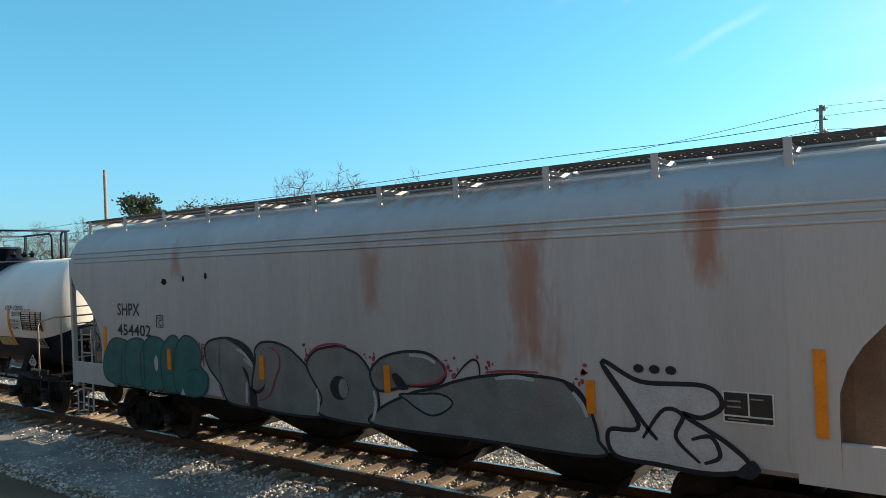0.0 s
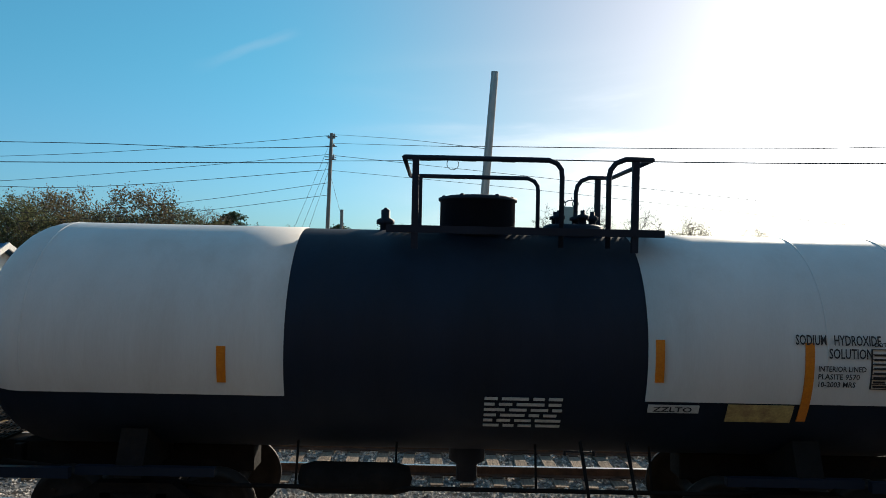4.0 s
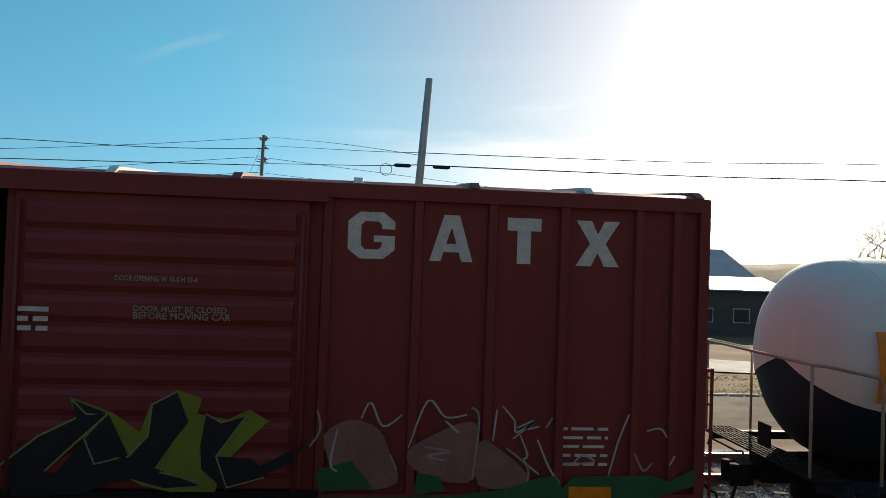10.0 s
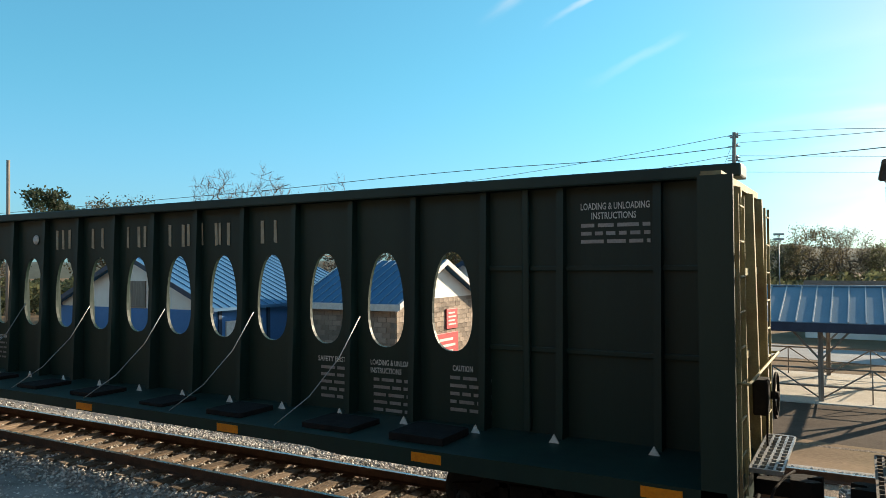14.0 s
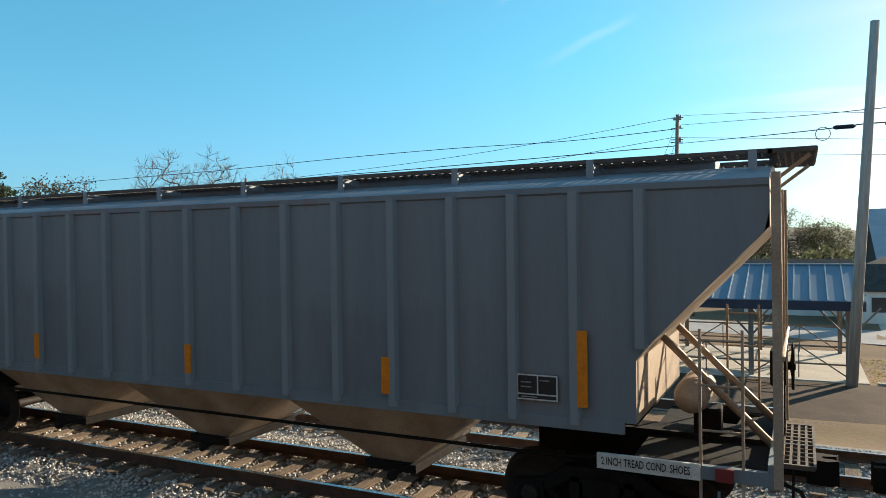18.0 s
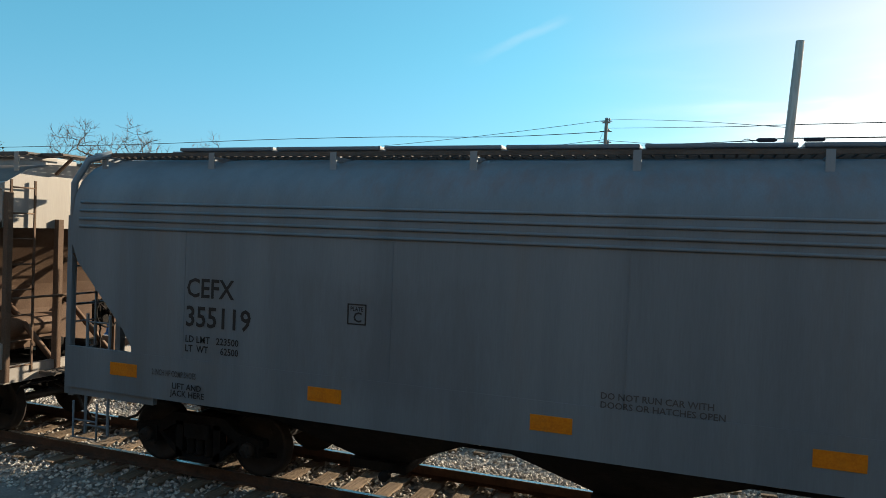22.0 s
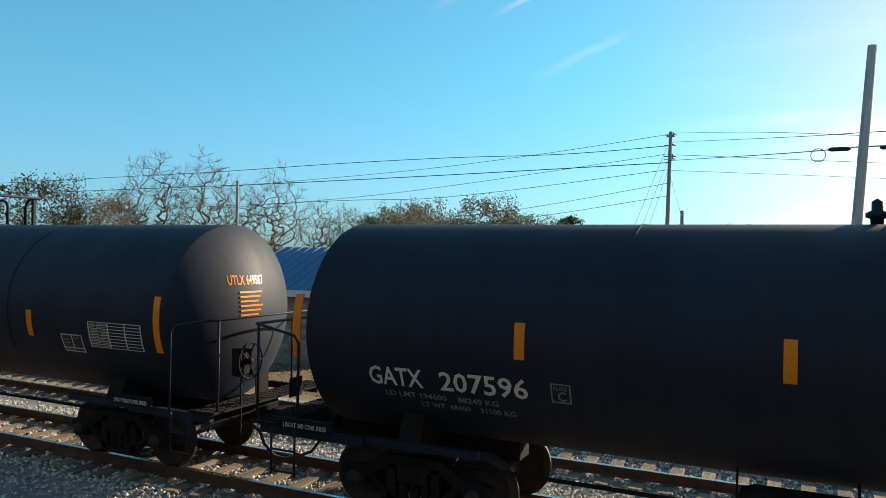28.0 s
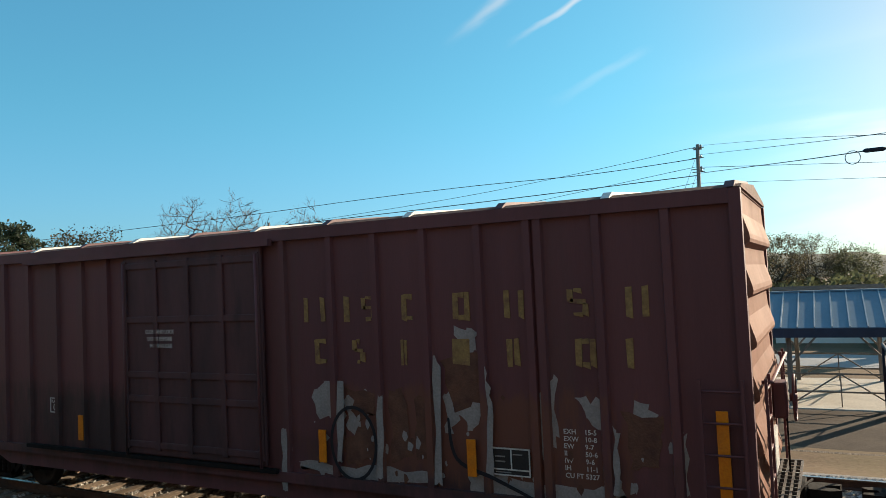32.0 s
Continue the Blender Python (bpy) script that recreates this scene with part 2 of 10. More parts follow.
DRIP = (1.6, 1.6, 0.12)
M = dict(
    ballast=mat("ballast_bed", (0.30, 0.28, 0.26), (0.16, 0.15, 0.14), 0.9, scale=1.2, fine=30, bump=0.9, spec=0.08),
    stone=mat("ballast_stone", (0.52, 0.49, 0.45), (0.30, 0.28, 0.26), 0.9, scale=4, fine=60, bump=0.4, island=0.5, spec=0.08),
    tie=mat("weathered_tie", (0.30, 0.23, 0.17), (0.15, 0.115, 0.09), 0.9, scale=4, fine=30, bump=0.8, stretch=(6, 0.6, 6), rand=0.3, spec=0.08),
    rail=mat("rusty_rail", (0.13, 0.075, 0.05), (0.07, 0.045, 0.035), 0.75, 0.3, scale=3),
    railhead=mat("worn_rail_head", (0.55, 0.53, 0.5), (0.4, 0.38, 0.36), 0.28, 1.0, scale=3, bump=0.05),
    soil=mat("dry_ground", (0.19, 0.125, 0.078), (0.125, 0.085, 0.052), 0.95, scale=0.25, fine=9, bump=0.6, stain=(0.14, 0.12, 0.055), stain_amt=0.5, spec=0.08),
    grass=mat("dry_grass", (0.30, 0.23, 0.12), (0.17, 0.15, 0.07), 0.95, scale=1.2, fine=30, bump=0.5, island=0.4, spec=0.08),
    asphalt=mat("old_asphalt", (0.15, 0.145, 0.14), (0.10, 0.10, 0.098), 0.85, scale=0.5, fine=40, bump=0.3, spec=0.08),
    road=mat("sunlit_road", (0.30, 0.295, 0.29), (0.24, 0.235, 0.23), 0.8, scale=0.5, fine=40, bump=0.2, spec=0.08),
    concrete=mat("stained_concrete", (0.085, 0.062, 0.046), (0.055, 0.04, 0.031), 0.9, scale=0.7, fine=18, bump=0.4, stain=(0.12, 0.09, 0.07), stain_amt=0.6, spec=0.08),
    slab=mat("pale_concrete", (0.52, 0.48, 0.42), (0.42, 0.38, 0.33), 0.85, scale=0.8, fine=20, bump=0.2, stain=(0.25, 0.21, 0.17), stain_amt=0.4, spec=0.08),
    brick=mat("tan_block", (0.31, 0.255, 0.205), (0.22, 0.17, 0.14), 0.9, scale=2, fine=30, bump=0.5, rand=0.35),
    mortar=mat("mortar", (0.42, 0.40, 0.36), None, 0.95),
    blueroof=mat("blue_metal_roof", (0.15, 0.235, 0.305), (0.12, 0.195, 0.26), 0.6, 0.0, spec=0.2, scale=0.7, fine=14, bump=0.05, stretch=(1, 0.3, 1)),
    deepblue=mat("deep_blue_metal_roof", (0.040, 0.135, 0.265), (0.032, 0.11, 0.22), 0.55, spec=0.25, scale=0.7, fine=14, bump=0.05, stretch=(1, 0.3, 1)),
    blueseam=mat("pale_blue_roof_seam", (0.10, 0.215, 0.34), None, 0.5, spec=0.25),
    bluetrim=mat("blue_trim", (0.018, 0.04, 0.08), None, 0.45),
    bluewall=mat("blue_painted_wall", (0.05, 0.18, 0.42), (0.04, 0.15, 0.36), 0.6, scale=0.8),
    whitewall=mat("white_siding", (0.75, 0.73, 0.69), (0.66, 0.63, 0.58), 0.7, scale=0.7),
    greywall=mat("grey_siding", (0.42, 0.45, 0.46), (0.36, 0.39, 0.40), 0.7, scale=0.7),
    darkroof=mat("dark_shingle", (0.08, 0.075, 0.07), (0.05, 0.048, 0.046), 0.9, scale=2, fine=30, bump=0.4, spec=0.08),
    greyroof=mat("grey_metal_roof", (0.30, 0.33, 0.36), (0.25, 0.28, 0.31), 0.5, 0.2, scale=0.5),
    darkwall=mat("dark_brick_wall", (0.10, 0.075, 0.06), (0.07, 0.055, 0.05), 0.9, scale=1),
    glass=mat("dark_window", (0.03, 0.035, 0.04), None, 0.1, spec=0.6, bump=0),
    pole=mat("weathered_pole", (0.26, 0.225, 0.19), (0.16, 0.135, 0.115), 0.9, scale=4, fine=40, stretch=(4, 4, 0.3), bump=0.5),
    greypole=mat("grey_weathered_pole", (0.44, 0.41, 0.375), (0.30, 0.275, 0.25), 0.9, scale=4, fine=40, stretch=(4, 4, 0.3), bump=0.5),
    wire=mat("wire", (0.03, 0.03, 0.03), None, 0.6, bump=0),
    ceramic=mat("insulator", (0.25, 0.24, 0.23), None, 0.3, bump=0),
    bark=mat("bark", (0.17, 0.14, 0.115), (0.10, 0.085, 0.07), 0.95, scale=6, fine=40, bump=0.5),
    twig=mat("bare_twig", (0.125, 0.10, 0.085), (0.085, 0.07, 0.06), 0.95, scale=2, bump=0),
    leaf=mat("dark_leaf", (0.12, 0.12, 0.06), (0.07, 0.08, 0.038), 0.7, scale=0.6, fine=8, bump=0, island=0.6),
    leafbrown=mat("autumn_leaf", (0.15, 0.115, 0.06), (0.10, 0.085, 0.045), 0.8, scale=0.6, fine=8, bump=0, island=0.6),
    pine=mat("pine_needle", (0.035, 0.055, 0.025), (0.02, 0.035, 0.015), 0.7, scale=0.8, fine=8, bump=0, island=0.5),
    # rolling stock
    black=mat("black_car_paint", (0.010, 0.017, 0.034), (0.0075, 0.012, 0.023), 0.62, scale=0.8, stain=(0.022, 0.024, 0.033), stain_amt=0.35, stretch=DRIP, bump=0.05, spec=0.24),
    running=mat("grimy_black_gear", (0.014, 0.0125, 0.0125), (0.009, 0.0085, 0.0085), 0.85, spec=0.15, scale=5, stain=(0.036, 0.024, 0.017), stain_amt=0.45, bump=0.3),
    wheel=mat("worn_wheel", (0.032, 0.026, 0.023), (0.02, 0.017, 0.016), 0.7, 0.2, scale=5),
    tread=mat("wheel_tread", (0.5, 0.48, 0.46), None, 0.3, 1.0, bump=0.02),
    white=mat("white_tank_paint", (0.74, 0.725, 0.695), (0.65, 0.63, 0.60), 0.6, spec=0.22, scale=0.7, stain=(0.45, 0.40, 0.34), stain_amt=0.35, stretch=DRIP, bump=0.03),
    lgrey=mat("light_grey_hopper_paint", (0.44, 0.45, 0.46), (0.37, 0.38, 0.39), 0.5, scale=0.7, stain=(0.27, 0.23, 0.20), stain_amt=0.35, stretch=DRIP, bump=0.03),
    tan=mat("warm_grey_hopper_paint", (0.37, 0.35, 0.33), (0.30, 0.283, 0.265), 0.5, scale=0.7, stain=(0.26, 0.21, 0.17), stain_amt=0.35, stretch=DRIP, bump=0.03),
    hgrey=mat("weathered_grey_hopper_paint", (0.185, 0.228, 0.268), (0.14, 0.175, 0.208), 0.55, scale=0.9, stain=(0.17, 0.165, 0.165), stain_amt=0.5, stretch=DRIP, bump=0.05),
    rib=mat("pale_rib_paint", (0.25, 0.295, 0.335), (0.195, 0.235, 0.27), 0.55, scale=1.2, stain=(0.24, 0.21, 0.19), stain_amt=0.4, stretch=DRIP, bump=0.04),
    # The sun's warmth is mixed into this tan for ends, posts and rails.
    slope=mat("sun_warmed_tan", (0.42, 0.34, 0.26), (0.30, 0.22, 0.16), 0.65, scale=1.5, stain=(0.17, 0.10, 0.06), stain_amt=0.6, bump=0.1),
    red=mat("red_boxcar_paint", (0.21, 0.037, 0.037), (0.165, 0.029, 0.029), 0.5, scale=0.7, stain=(0.16, 0.03, 0.03), stain_amt=0.5, stretch=DRIP, bump=0.04, spec=0.25),
    maroon=mat("faded_maroon_paint", (0.135, 0.05, 0.058), (0.095, 0.036, 0.043), 0.6, scale=0.7, stain=(0.085, 0.05, 0.045), stain_amt=0.7, stretch=DRIP, bump=0.06),
    green=mat("dark_green_paint", (0.0065, 0.027, 0.021), (0.005, 0.019, 0.016), 0.5, scale=0.8, stain=(0.014, 0.034, 0.03), stain_amt=0.5, stretch=DRIP, bump=0.05),
    # Khaki with brown patches, for the bulkhead frames of the green car.
    cream=mat("khaki_edge_paint", (0.30, 0.27, 0.15), (0.17, 0.155, 0.085), 0.7, scale=2, stain=(0.16, 0.075, 0.04), stain_amt=0.8),
    interior=mat("dark_interior", (0.05, 0.04, 0.035), None, 0.9),
    walkway=mat("weathered_walkway_steel", (0.115, 0.10, 0.09), (0.075, 0.066, 0.06), 0.7, 0.2, scale=3, stain=(0.14, 0.075, 0.04), stain_amt=0.45),
    fadedink=mat("faded_stencil_ink", (0.085, 0.087, 0.092), None, 0.6, scale=9, bump=0),
    galv=mat("galvanised_grating", (0.33, 0.34, 0.35), (0.25, 0.255, 0.26), 0.5, 0.6, scale=3, stain=(0.2, 0.13, 0.08), stain_amt=0.4),
    rust=mat("rust", (0.25, 0.115, 0.06), (0.16, 0.07, 0.04), 0.9, scale=3, fine=30, bump=0.4),
    orange=mat("amber_reflector", (0.75, 0.24, 0.012), (0.64, 0.19, 0.012), 0.35, scale=6, stain=(0.35, 0.17, 0.05), stain_amt=0.35, bump=0.02),
    paintwhite=mat("stencil_white", (0.62, 0.62, 0.60), (0.5, 0.5, 0.48), 0.6, scale=8, bump=0),
    paintblack=mat("stencil_black", (0.025, 0.025, 0.028), None, 0.55, scale=8, bump=0),
    paintyellow=mat("faded_yellow", (0.55, 0.42, 0.16), (0.42, 0.31, 0.12), 0.65, scale=6, stain=(0.2, 0.09, 0.06), stain_amt=0.8, bump=0),
    grimy=mat("soot_stained_maroon", (0.095, 0.04, 0.046), (0.05, 0.026, 0.03), 0.65, scale=1.1, stain=(0.014, 0.013, 0.014), stain_amt=0.9, stretch=(1.6, 1.6, 0.35), bump=0.06),
    rustbrown=mat("flaking_rust_brown", (0.15, 0.07, 0.045), (0.085, 0.04, 0.03), 0.85, scale=5, fine=40, bump=0.4),
    # Rusty brown end steel, mixed darker for the shade below the end platforms.
    slopebrown=mat("shaded_rusty_end_steel", (0.15, 0.10, 0.072), (0.095, 0.06, 0.043), 0.75, spec=0.2, scale=1.5, stain=(0.10, 0.055, 0.035), stain_amt=0.6, bump=0.1),
    # End walls have their own mixes, browner or lighter than the side paint.
    rustend=mat("rust_brown_end", (0.235, 0.105, 0.068), (0.175, 0.078, 0.05), 0.75, spec=0.15, scale=1.2, stain=(0.20, 0.07, 0.045), stain_amt=0.5, bump=0.06),
    redend=mat("lighter_red_end", (0.27, 0.064, 0.05), (0.22, 0.052, 0.04), 0.7, spec=0.15, scale=1.2, stain=(0.24, 0.06, 0.045), stain_amt=0.4, bump=0.05),
    darkpanel=mat("overpainted_dark_grey", (0.030, 0.034, 0.040), (0.024, 0.027, 0.032), 0.6, spec=0.2),
    # Brown of the unseen wall that tones the fill light.
    fillwall=mat("brown_fill_wall", (0.125, 0.095, 0.072), (0.095, 0.072, 0.055), 0.9, scale=0.8, fine=20, bump=0.3),
    notice=mat("amber_notice", (0.55, 0.30, 0.045), (0.44, 0.23, 0.04), 0.6, scale=6, stain=(0.25, 0.10, 0.05), stain_amt=0.5, bump=0),
    beige=mat("chalky_beige_paint", (0.44, 0.385, 0.285), (0.33, 0.28, 0.20), 0.7, scale=5, stain=(0.10, 0.11, 0.09), stain_amt=0.6, bump=0),
    oldgold=mat("worn_gold_paint", (0.30, 0.205, 0.075), (0.20, 0.125, 0.055), 0.7, scale=9, stain=(0.11, 0.045, 0.045), stain_amt=0.9, bump=0),
    hoproof=mat("grimy_hopper_roof", (0.19, 0.175, 0.165), (0.12, 0.108, 0.10), 0.7, scale=1.1, stain=(0.15, 0.10, 0.075), stain_amt=0.6, stretch=(0.35, 1.2, 1.2), bump=0.05, spec=0.2),
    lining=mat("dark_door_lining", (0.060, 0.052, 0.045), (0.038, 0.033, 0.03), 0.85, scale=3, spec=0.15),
    hose=mat("rubber", (0.02, 0.02, 0.02), None, 0.7, bump=0),
)


def thin_leaf(m, amount):
    """Let light through a leaf from behind."""
    n, l = m.node_tree.nodes, m.node_tree.links
    b = n["Principled BSDF"]
    tr = n.new("ShaderNodeBsdfTranslucent")
    l.new(b.inputs["Base Color"].links[0].from_socket, tr.inputs[0])
    mx = n.new("ShaderNodeMixShader")
    mx.inputs[0].default_value = amount
    l.new(b.outputs[0], mx.inputs[1])
    l.new(tr.outputs[0], mx.inputs[2])
    l.new(mx.outputs[0], n["Material Output"].inputs[0])


for k in ("leaf", "leafbrown", "pine", "grass"):
    thin_leaf(M[k], 0.5)


# ---- building blocks ----
class Mesh:
    """Collects simple solids into one mesh."""

    def __init__(self):
        self.v, self.f, self.smooth = [], [], []

    def add(self, verts, faces, smooth=False):
        o = len(self.v)
        self.v += [tuple(p) for p in verts]
        self.f += [tuple(i + o for i in f) for f in faces]
        self.smooth += [smooth] * len(faces)
        return self

    def box(self, x0, x1, y0, y1, z0, z1, bev=0.0):
        if bev:
            b = bev
            ring = lambda z, k: [(x0 + k, y0 + b, z), (x0 + b, y0 + k, z), (x1 - b, y0 + k, z), (x1 - k, y0 + b, z), (x1 - k, y1 - b, z), (x1 - b, y1 - k, z), (x0 + b, y1 - k, z), (x0 + k, y1 - b, z)]
            lo, hi = ring(z0, b * 0.4), ring(z1, b * 0.4)
            m0, m1 = ring(z0 + b, 0), ring(z1 - b, 0)
            vs = lo + m0 + m1 + hi
            fs = [tuple(reversed(range(8))), tuple(range(24, 32))]
            for k in range(3):
                fs += [(k * 8 + i, k * 8 + (i + 1) % 8, k * 8 + 8 + (i + 1) % 8, k * 8 + 8 + i) for i in range(8)]
            return self.add(vs, fs)
        v = [(x, y, z) for z in (z0, z1) for y in (y0, y1) for x in (x0, x1)]
        return self.add(v, [(0, 2, 3, 1), (4, 5, 7, 6), (0, 1, 5, 4), (2, 6, 7, 3), (0, 4, 6, 2), (1, 3, 7, 5)])

    def prism(self, pts, a0, a1, axis="y"):
        """A polygon extruded along an axis; pts are (x, z) for y, (y, z) for x, (x, y) for z."""
        put = {"y": lambda p, a: (p[0], a, p[1]), "x": lambda p, a: (a, p[0], p[1]), "z": lambda p, a: (p[0], p[1], a)}[axis]
        n = len(pts)
        v = [put(p, a0) for p in pts] + [put(p, a1) for p in pts]
        return self.add(v, [tuple(range(n)), tuple(reversed(range(n, 2 * n)))] + [(i, i + n, (i + 1) % n + n, (i + 1) % n) for i in range(n)])

    def tube(self, path, r, n=6, r1=None, cap=True, smooth=True):
        P = [Vector(p) for p in path]
        v, f = [], []
        up = None
        for i, p in enumerate(P):
            d = (P[min(i + 1, len(P) - 1)] - P[max(i - 1, 0)]).normalized()
            if up is None:
                up = d.orthogonal().normalized()
            up = (up - d * up.dot(d)).normalized()
            s = d.cross(up)
            rr = r if r1 is None else r + (r1 - r) * i / (len(P) - 1)
            v += [p + (up * math.cos(2 * math.pi * k / n) + s * math.sin(2 * math.pi * k / n)) * rr for k in range(n)]
        for i in range(len(P) - 1):
            f += [(i * n + k, i * n + (k + 1) % n, (i + 1) * n + (k + 1) % n, (i + 1) * n + k) for k in range(n)]
        self.add(v, f, smooth)
        if cap:
            o = len(self.v) - len(v)
            self.f += [tuple(o + k for k in reversed(range(n))), tuple(o + len(v) - n + k for k in range(n))]
            self.smooth += [False, False]
        return self

    def lathe(self, prof, centre, axis="y", n=24, smooth=True):
        """prof: (radius, along). Turned about an axis through centre."""
        c = Vector(centre)
        ax = {"x": Vector((1, 0, 0)), "y": Vector((0, 1, 0)), "z": Vector((0, 0, 1))}[axis]
        a, b = {"x": (Vector((0, 1, 0)), Vector((0, 0, 1))), "y": (Vector((0, 0, 1)), Vector((1, 0, 0))), "z": (Vector((1, 0, 0)), Vector((0, 1, 0)))}[axis]
        v, f = [], []
        for r, t in prof:
            v += [c + ax * t + (a * math.cos(2 * math.pi * k / n) + b * math.sin(2 * math.pi * k / n)) * r for k in range(n)]
        for i in range(len(prof) - 1):
            f += [(i * n + k, i * n + (k + 1) % n, (i + 1) * n + (k + 1) % n, (i + 1) * n + k) for k in range(n)]
        return self.add(v, f, smooth)

    def mesh(self, name, material):
        me = bpy.data.meshes.new(name)
        me.from_pydata(self.v, [], self.f)
        me.polygons.foreach_set("use_smooth", self.smooth)
        me.materials.append(material)
        bm = bmesh.new()
        bm.from_mesh(me)
        if len(bm.faces) < 6000:
            bmesh.ops.recalc_face_normals(bm, faces=bm.faces)
            bm.to_mesh(me)
        bm.free()
        return me


def part(name, ms, material, parent=None, label="", m=None):
    ob = new(name, ms if isinstance(ms, bpy.types.Mesh) else ms.mesh(name, material))
    ob.parent = parent
    if m is not None:
        ob.matrix_basis = m
    if label:
        ob["label"] = label
    return ob


def thing(name, label, category, m=None, group="", kind=""):
    ob = new(name)
    ob.empty_display_size = 0.3
    if m is not None:
        ob.matrix_basis = m
    return tagged(ob, label, category, group, kind)


def solid(name, ms, material, label, category, m=None, group="", kind=""):
    ob = part(name, ms, material, None, "", m)
    return tagged(ob, label, category, group, kind)


def words(text, size, spacing=1.0):
    """Lettering as a flat mesh in x and y, centred, with the built-in font."""
    cu = bpy.data.curves.new("lettering", "FONT")
    cu.body, cu.size, cu.align_x, cu.align_y, cu.space_character = text, size, "LEFT", "BOTTOM_BASELINE", spacing
    cu.resolution_u, cu.offset = 2, size * 0.016
    ob = bpy.data.objects.new("lettering", cu)
    me = bpy.data.meshes.new_from_object(ob)
    bpy.data.objects.remove(ob)
    bpy.data.curves.remove(cu)
    return me
# ---- ground and tracks ----
LINE = 9.62  # centre of the train's track
SPREAD = [(-2000, 3.0), (-6, 2.2), (0.5, 2.0), (2.2, 1.4), (6.2, -0.30), (7.4, -0.36), (15.2, -0.42), (17.5, -0.75), (24.6, -0.95), (30, -1.45), (40, -2.25), (50, -2.4), (70, -2.9), (120, -3.4), (400, -3.5), (3000, -3.5)]


def level(y):
    for (a, za), (b, zb) in zip(SPREAD, SPREAD[1:]):
        if a <= y <= b:
            return za + (zb - za) * (y - a) / (b - a)
    return SPREAD[-1][1]


def ground_sheet():
    xs = [-3000, -1200, -500, -250, -140, -90] + [x * 2.0 for x in range(-35, 26)] + [70, 110, 200, 500, 1200, 3000]
    ys = [-2000, -400, -60, -20, -6] + [k * 0.6 for k in range(0, 40)] + [24.6 + k * 1.5 for k in range(0, 34)] + [90, 110, 140, 200, 300, 500, 1000, 3000]
    v = []
    for y in ys:
        for x in xs:
            near = 0 if abs(x) > 200 or y > 130 or y < -10 else 1
            bumps = 0.05 * noise.noise((x * 0.4, y * 0.4, 0)) if near and not 6 < y < 16 else 0.015 * noise.noise((x, y, 1)) * near
            v.append((x, y, level(y) + bumps))
    w = len(xs)
    ms = Mesh().add(v, [(j * w + i, j * w + i + 1, j * w + w + i + 1, j * w + w + i) for j in range(len(ys) - 1) for i in range(w - 1)], True)
    return solid("ground", ms, M["soil"], "bare dry ground with sparse winter grass", "ground", kind="structure")


ground_sheet()
HILL = Mesh()
prof = []
for i in range(161):
    a = radians(-75 + i * 0.9)
    hgt = 10 + 6 * noise.noise((i * 0.06, 3, 0)) + 3 * noise.noise((i * 0.3, 9, 0)) + 1.6 * noise.noise((i * 1.7, 2, 0))
    prof.append((a, hgt * (0.55 if i < 60 else 1.0)))
hv, hf = [], []
for a, hgt in prof:
    for d, k in ((430, -4), (470, hgt * 0.6), (520, hgt), (640, -4)):
        hv.append((math.sin(a) * d, math.cos(a) * d, k))
for i in range(160):
    hf += [(i * 4 + k, i * 4 + 4 + k, i * 4 + 5 + k, i * 4 + 1 + k) for k in range(3)]
HILL.add(hv, hf, True)
solid("wooded_hill", HILL, mat("far_woods", (0.055, 0.062, 0.045), (0.035, 0.042, 0.03), 0.95, scale=0.06, fine=0.5, bump=0.0), "far hill covered with woods", "hill", kind="structure")


def rail_mesh(x0, x1):
    prof = [(-0.07, -0.17), (0.07, -0.17), (0.07, -0.155), (0.012, -0.135), (0.012, -0.04), (0.036, -0.032), (0.036, -0.006), (-0.036, -0.006), (-0.036, -0.032), (-0.012, -0.04), (-0.012, -0.135), (-0.07, -0.155)]
    return Mesh().prism(prof, x0, x1, "x")


def tie_mesh(seed):
    r = random.Random(seed)
    ms = Mesh().box(-0.115, 0.115, -1.3, 1.3, -0.36, -0.172, 0.018)
    ms.v = [(x + 0.012 * noise.noise((x * 9, y * 2, z * 9 + seed * 3.1)) + 0.02 * r.uniform(-1, 1) * (abs(y) > 1.25), y, z + 0.010 * noise.noise((x * 7, y * 1.5 + seed, 4))) for x, y, z in ms.v]
    return ms


def track(name, y, z, label, nx0, nx1):
    t = thing(name, label, "railway track", pose(0, y, z), kind="structure")
    for k in (-1, 1):
        r = part("rail", rail_mesh(-400, 400), M["rail"], t, "rusty steel rail", pose(0, k * 0.7535, 0))
        part("rail_head", Mesh().box(-400, 400, -0.034, 0.034, -0.006, 0.0), M["railhead"], r, "polished running surface")
    ties = [tie_mesh(k).mesh("tie", M["tie"]) for k in range(5)]
    plates = Mesh().box(-0.09, 0.09, -0.17, 0.17, -0.172, -0.158).mesh("tie_plate", M["rail"])
    rnd = random.Random(int(y * 10))
    far = Mesh()
    x, i = -46.0, 0
    while x < 30:
        if nx0 <= x <= nx1:
            o = part("tie", ties[i % 5], None, t, "", pose(x + rnd.uniform(-0.02, 0.02), rnd.uniform(-0.05, 0.05), 0, 0, 0, rnd.uniform(-1.5, 1.5)))
            for k in (-1, 1):
                part("tie_plate", plates, None, o, "", pose(0, k * 0.7535, 0))
        else:
            far.box(x - 0.115, x + 0.115, -1.3, 1.3, -0.36, -0.172)
        x += 0.53
        i += 1
    part("far_ties", far, M["tie"], t)
    return t


track("main_track", LINE, 0.0, "railway track on stone ballast with weathered wooden ties", -24, 14)
track("side_track", LINE + 3.95, -0.12, "second railway track beyond the train with weathered ties", -20, 10)


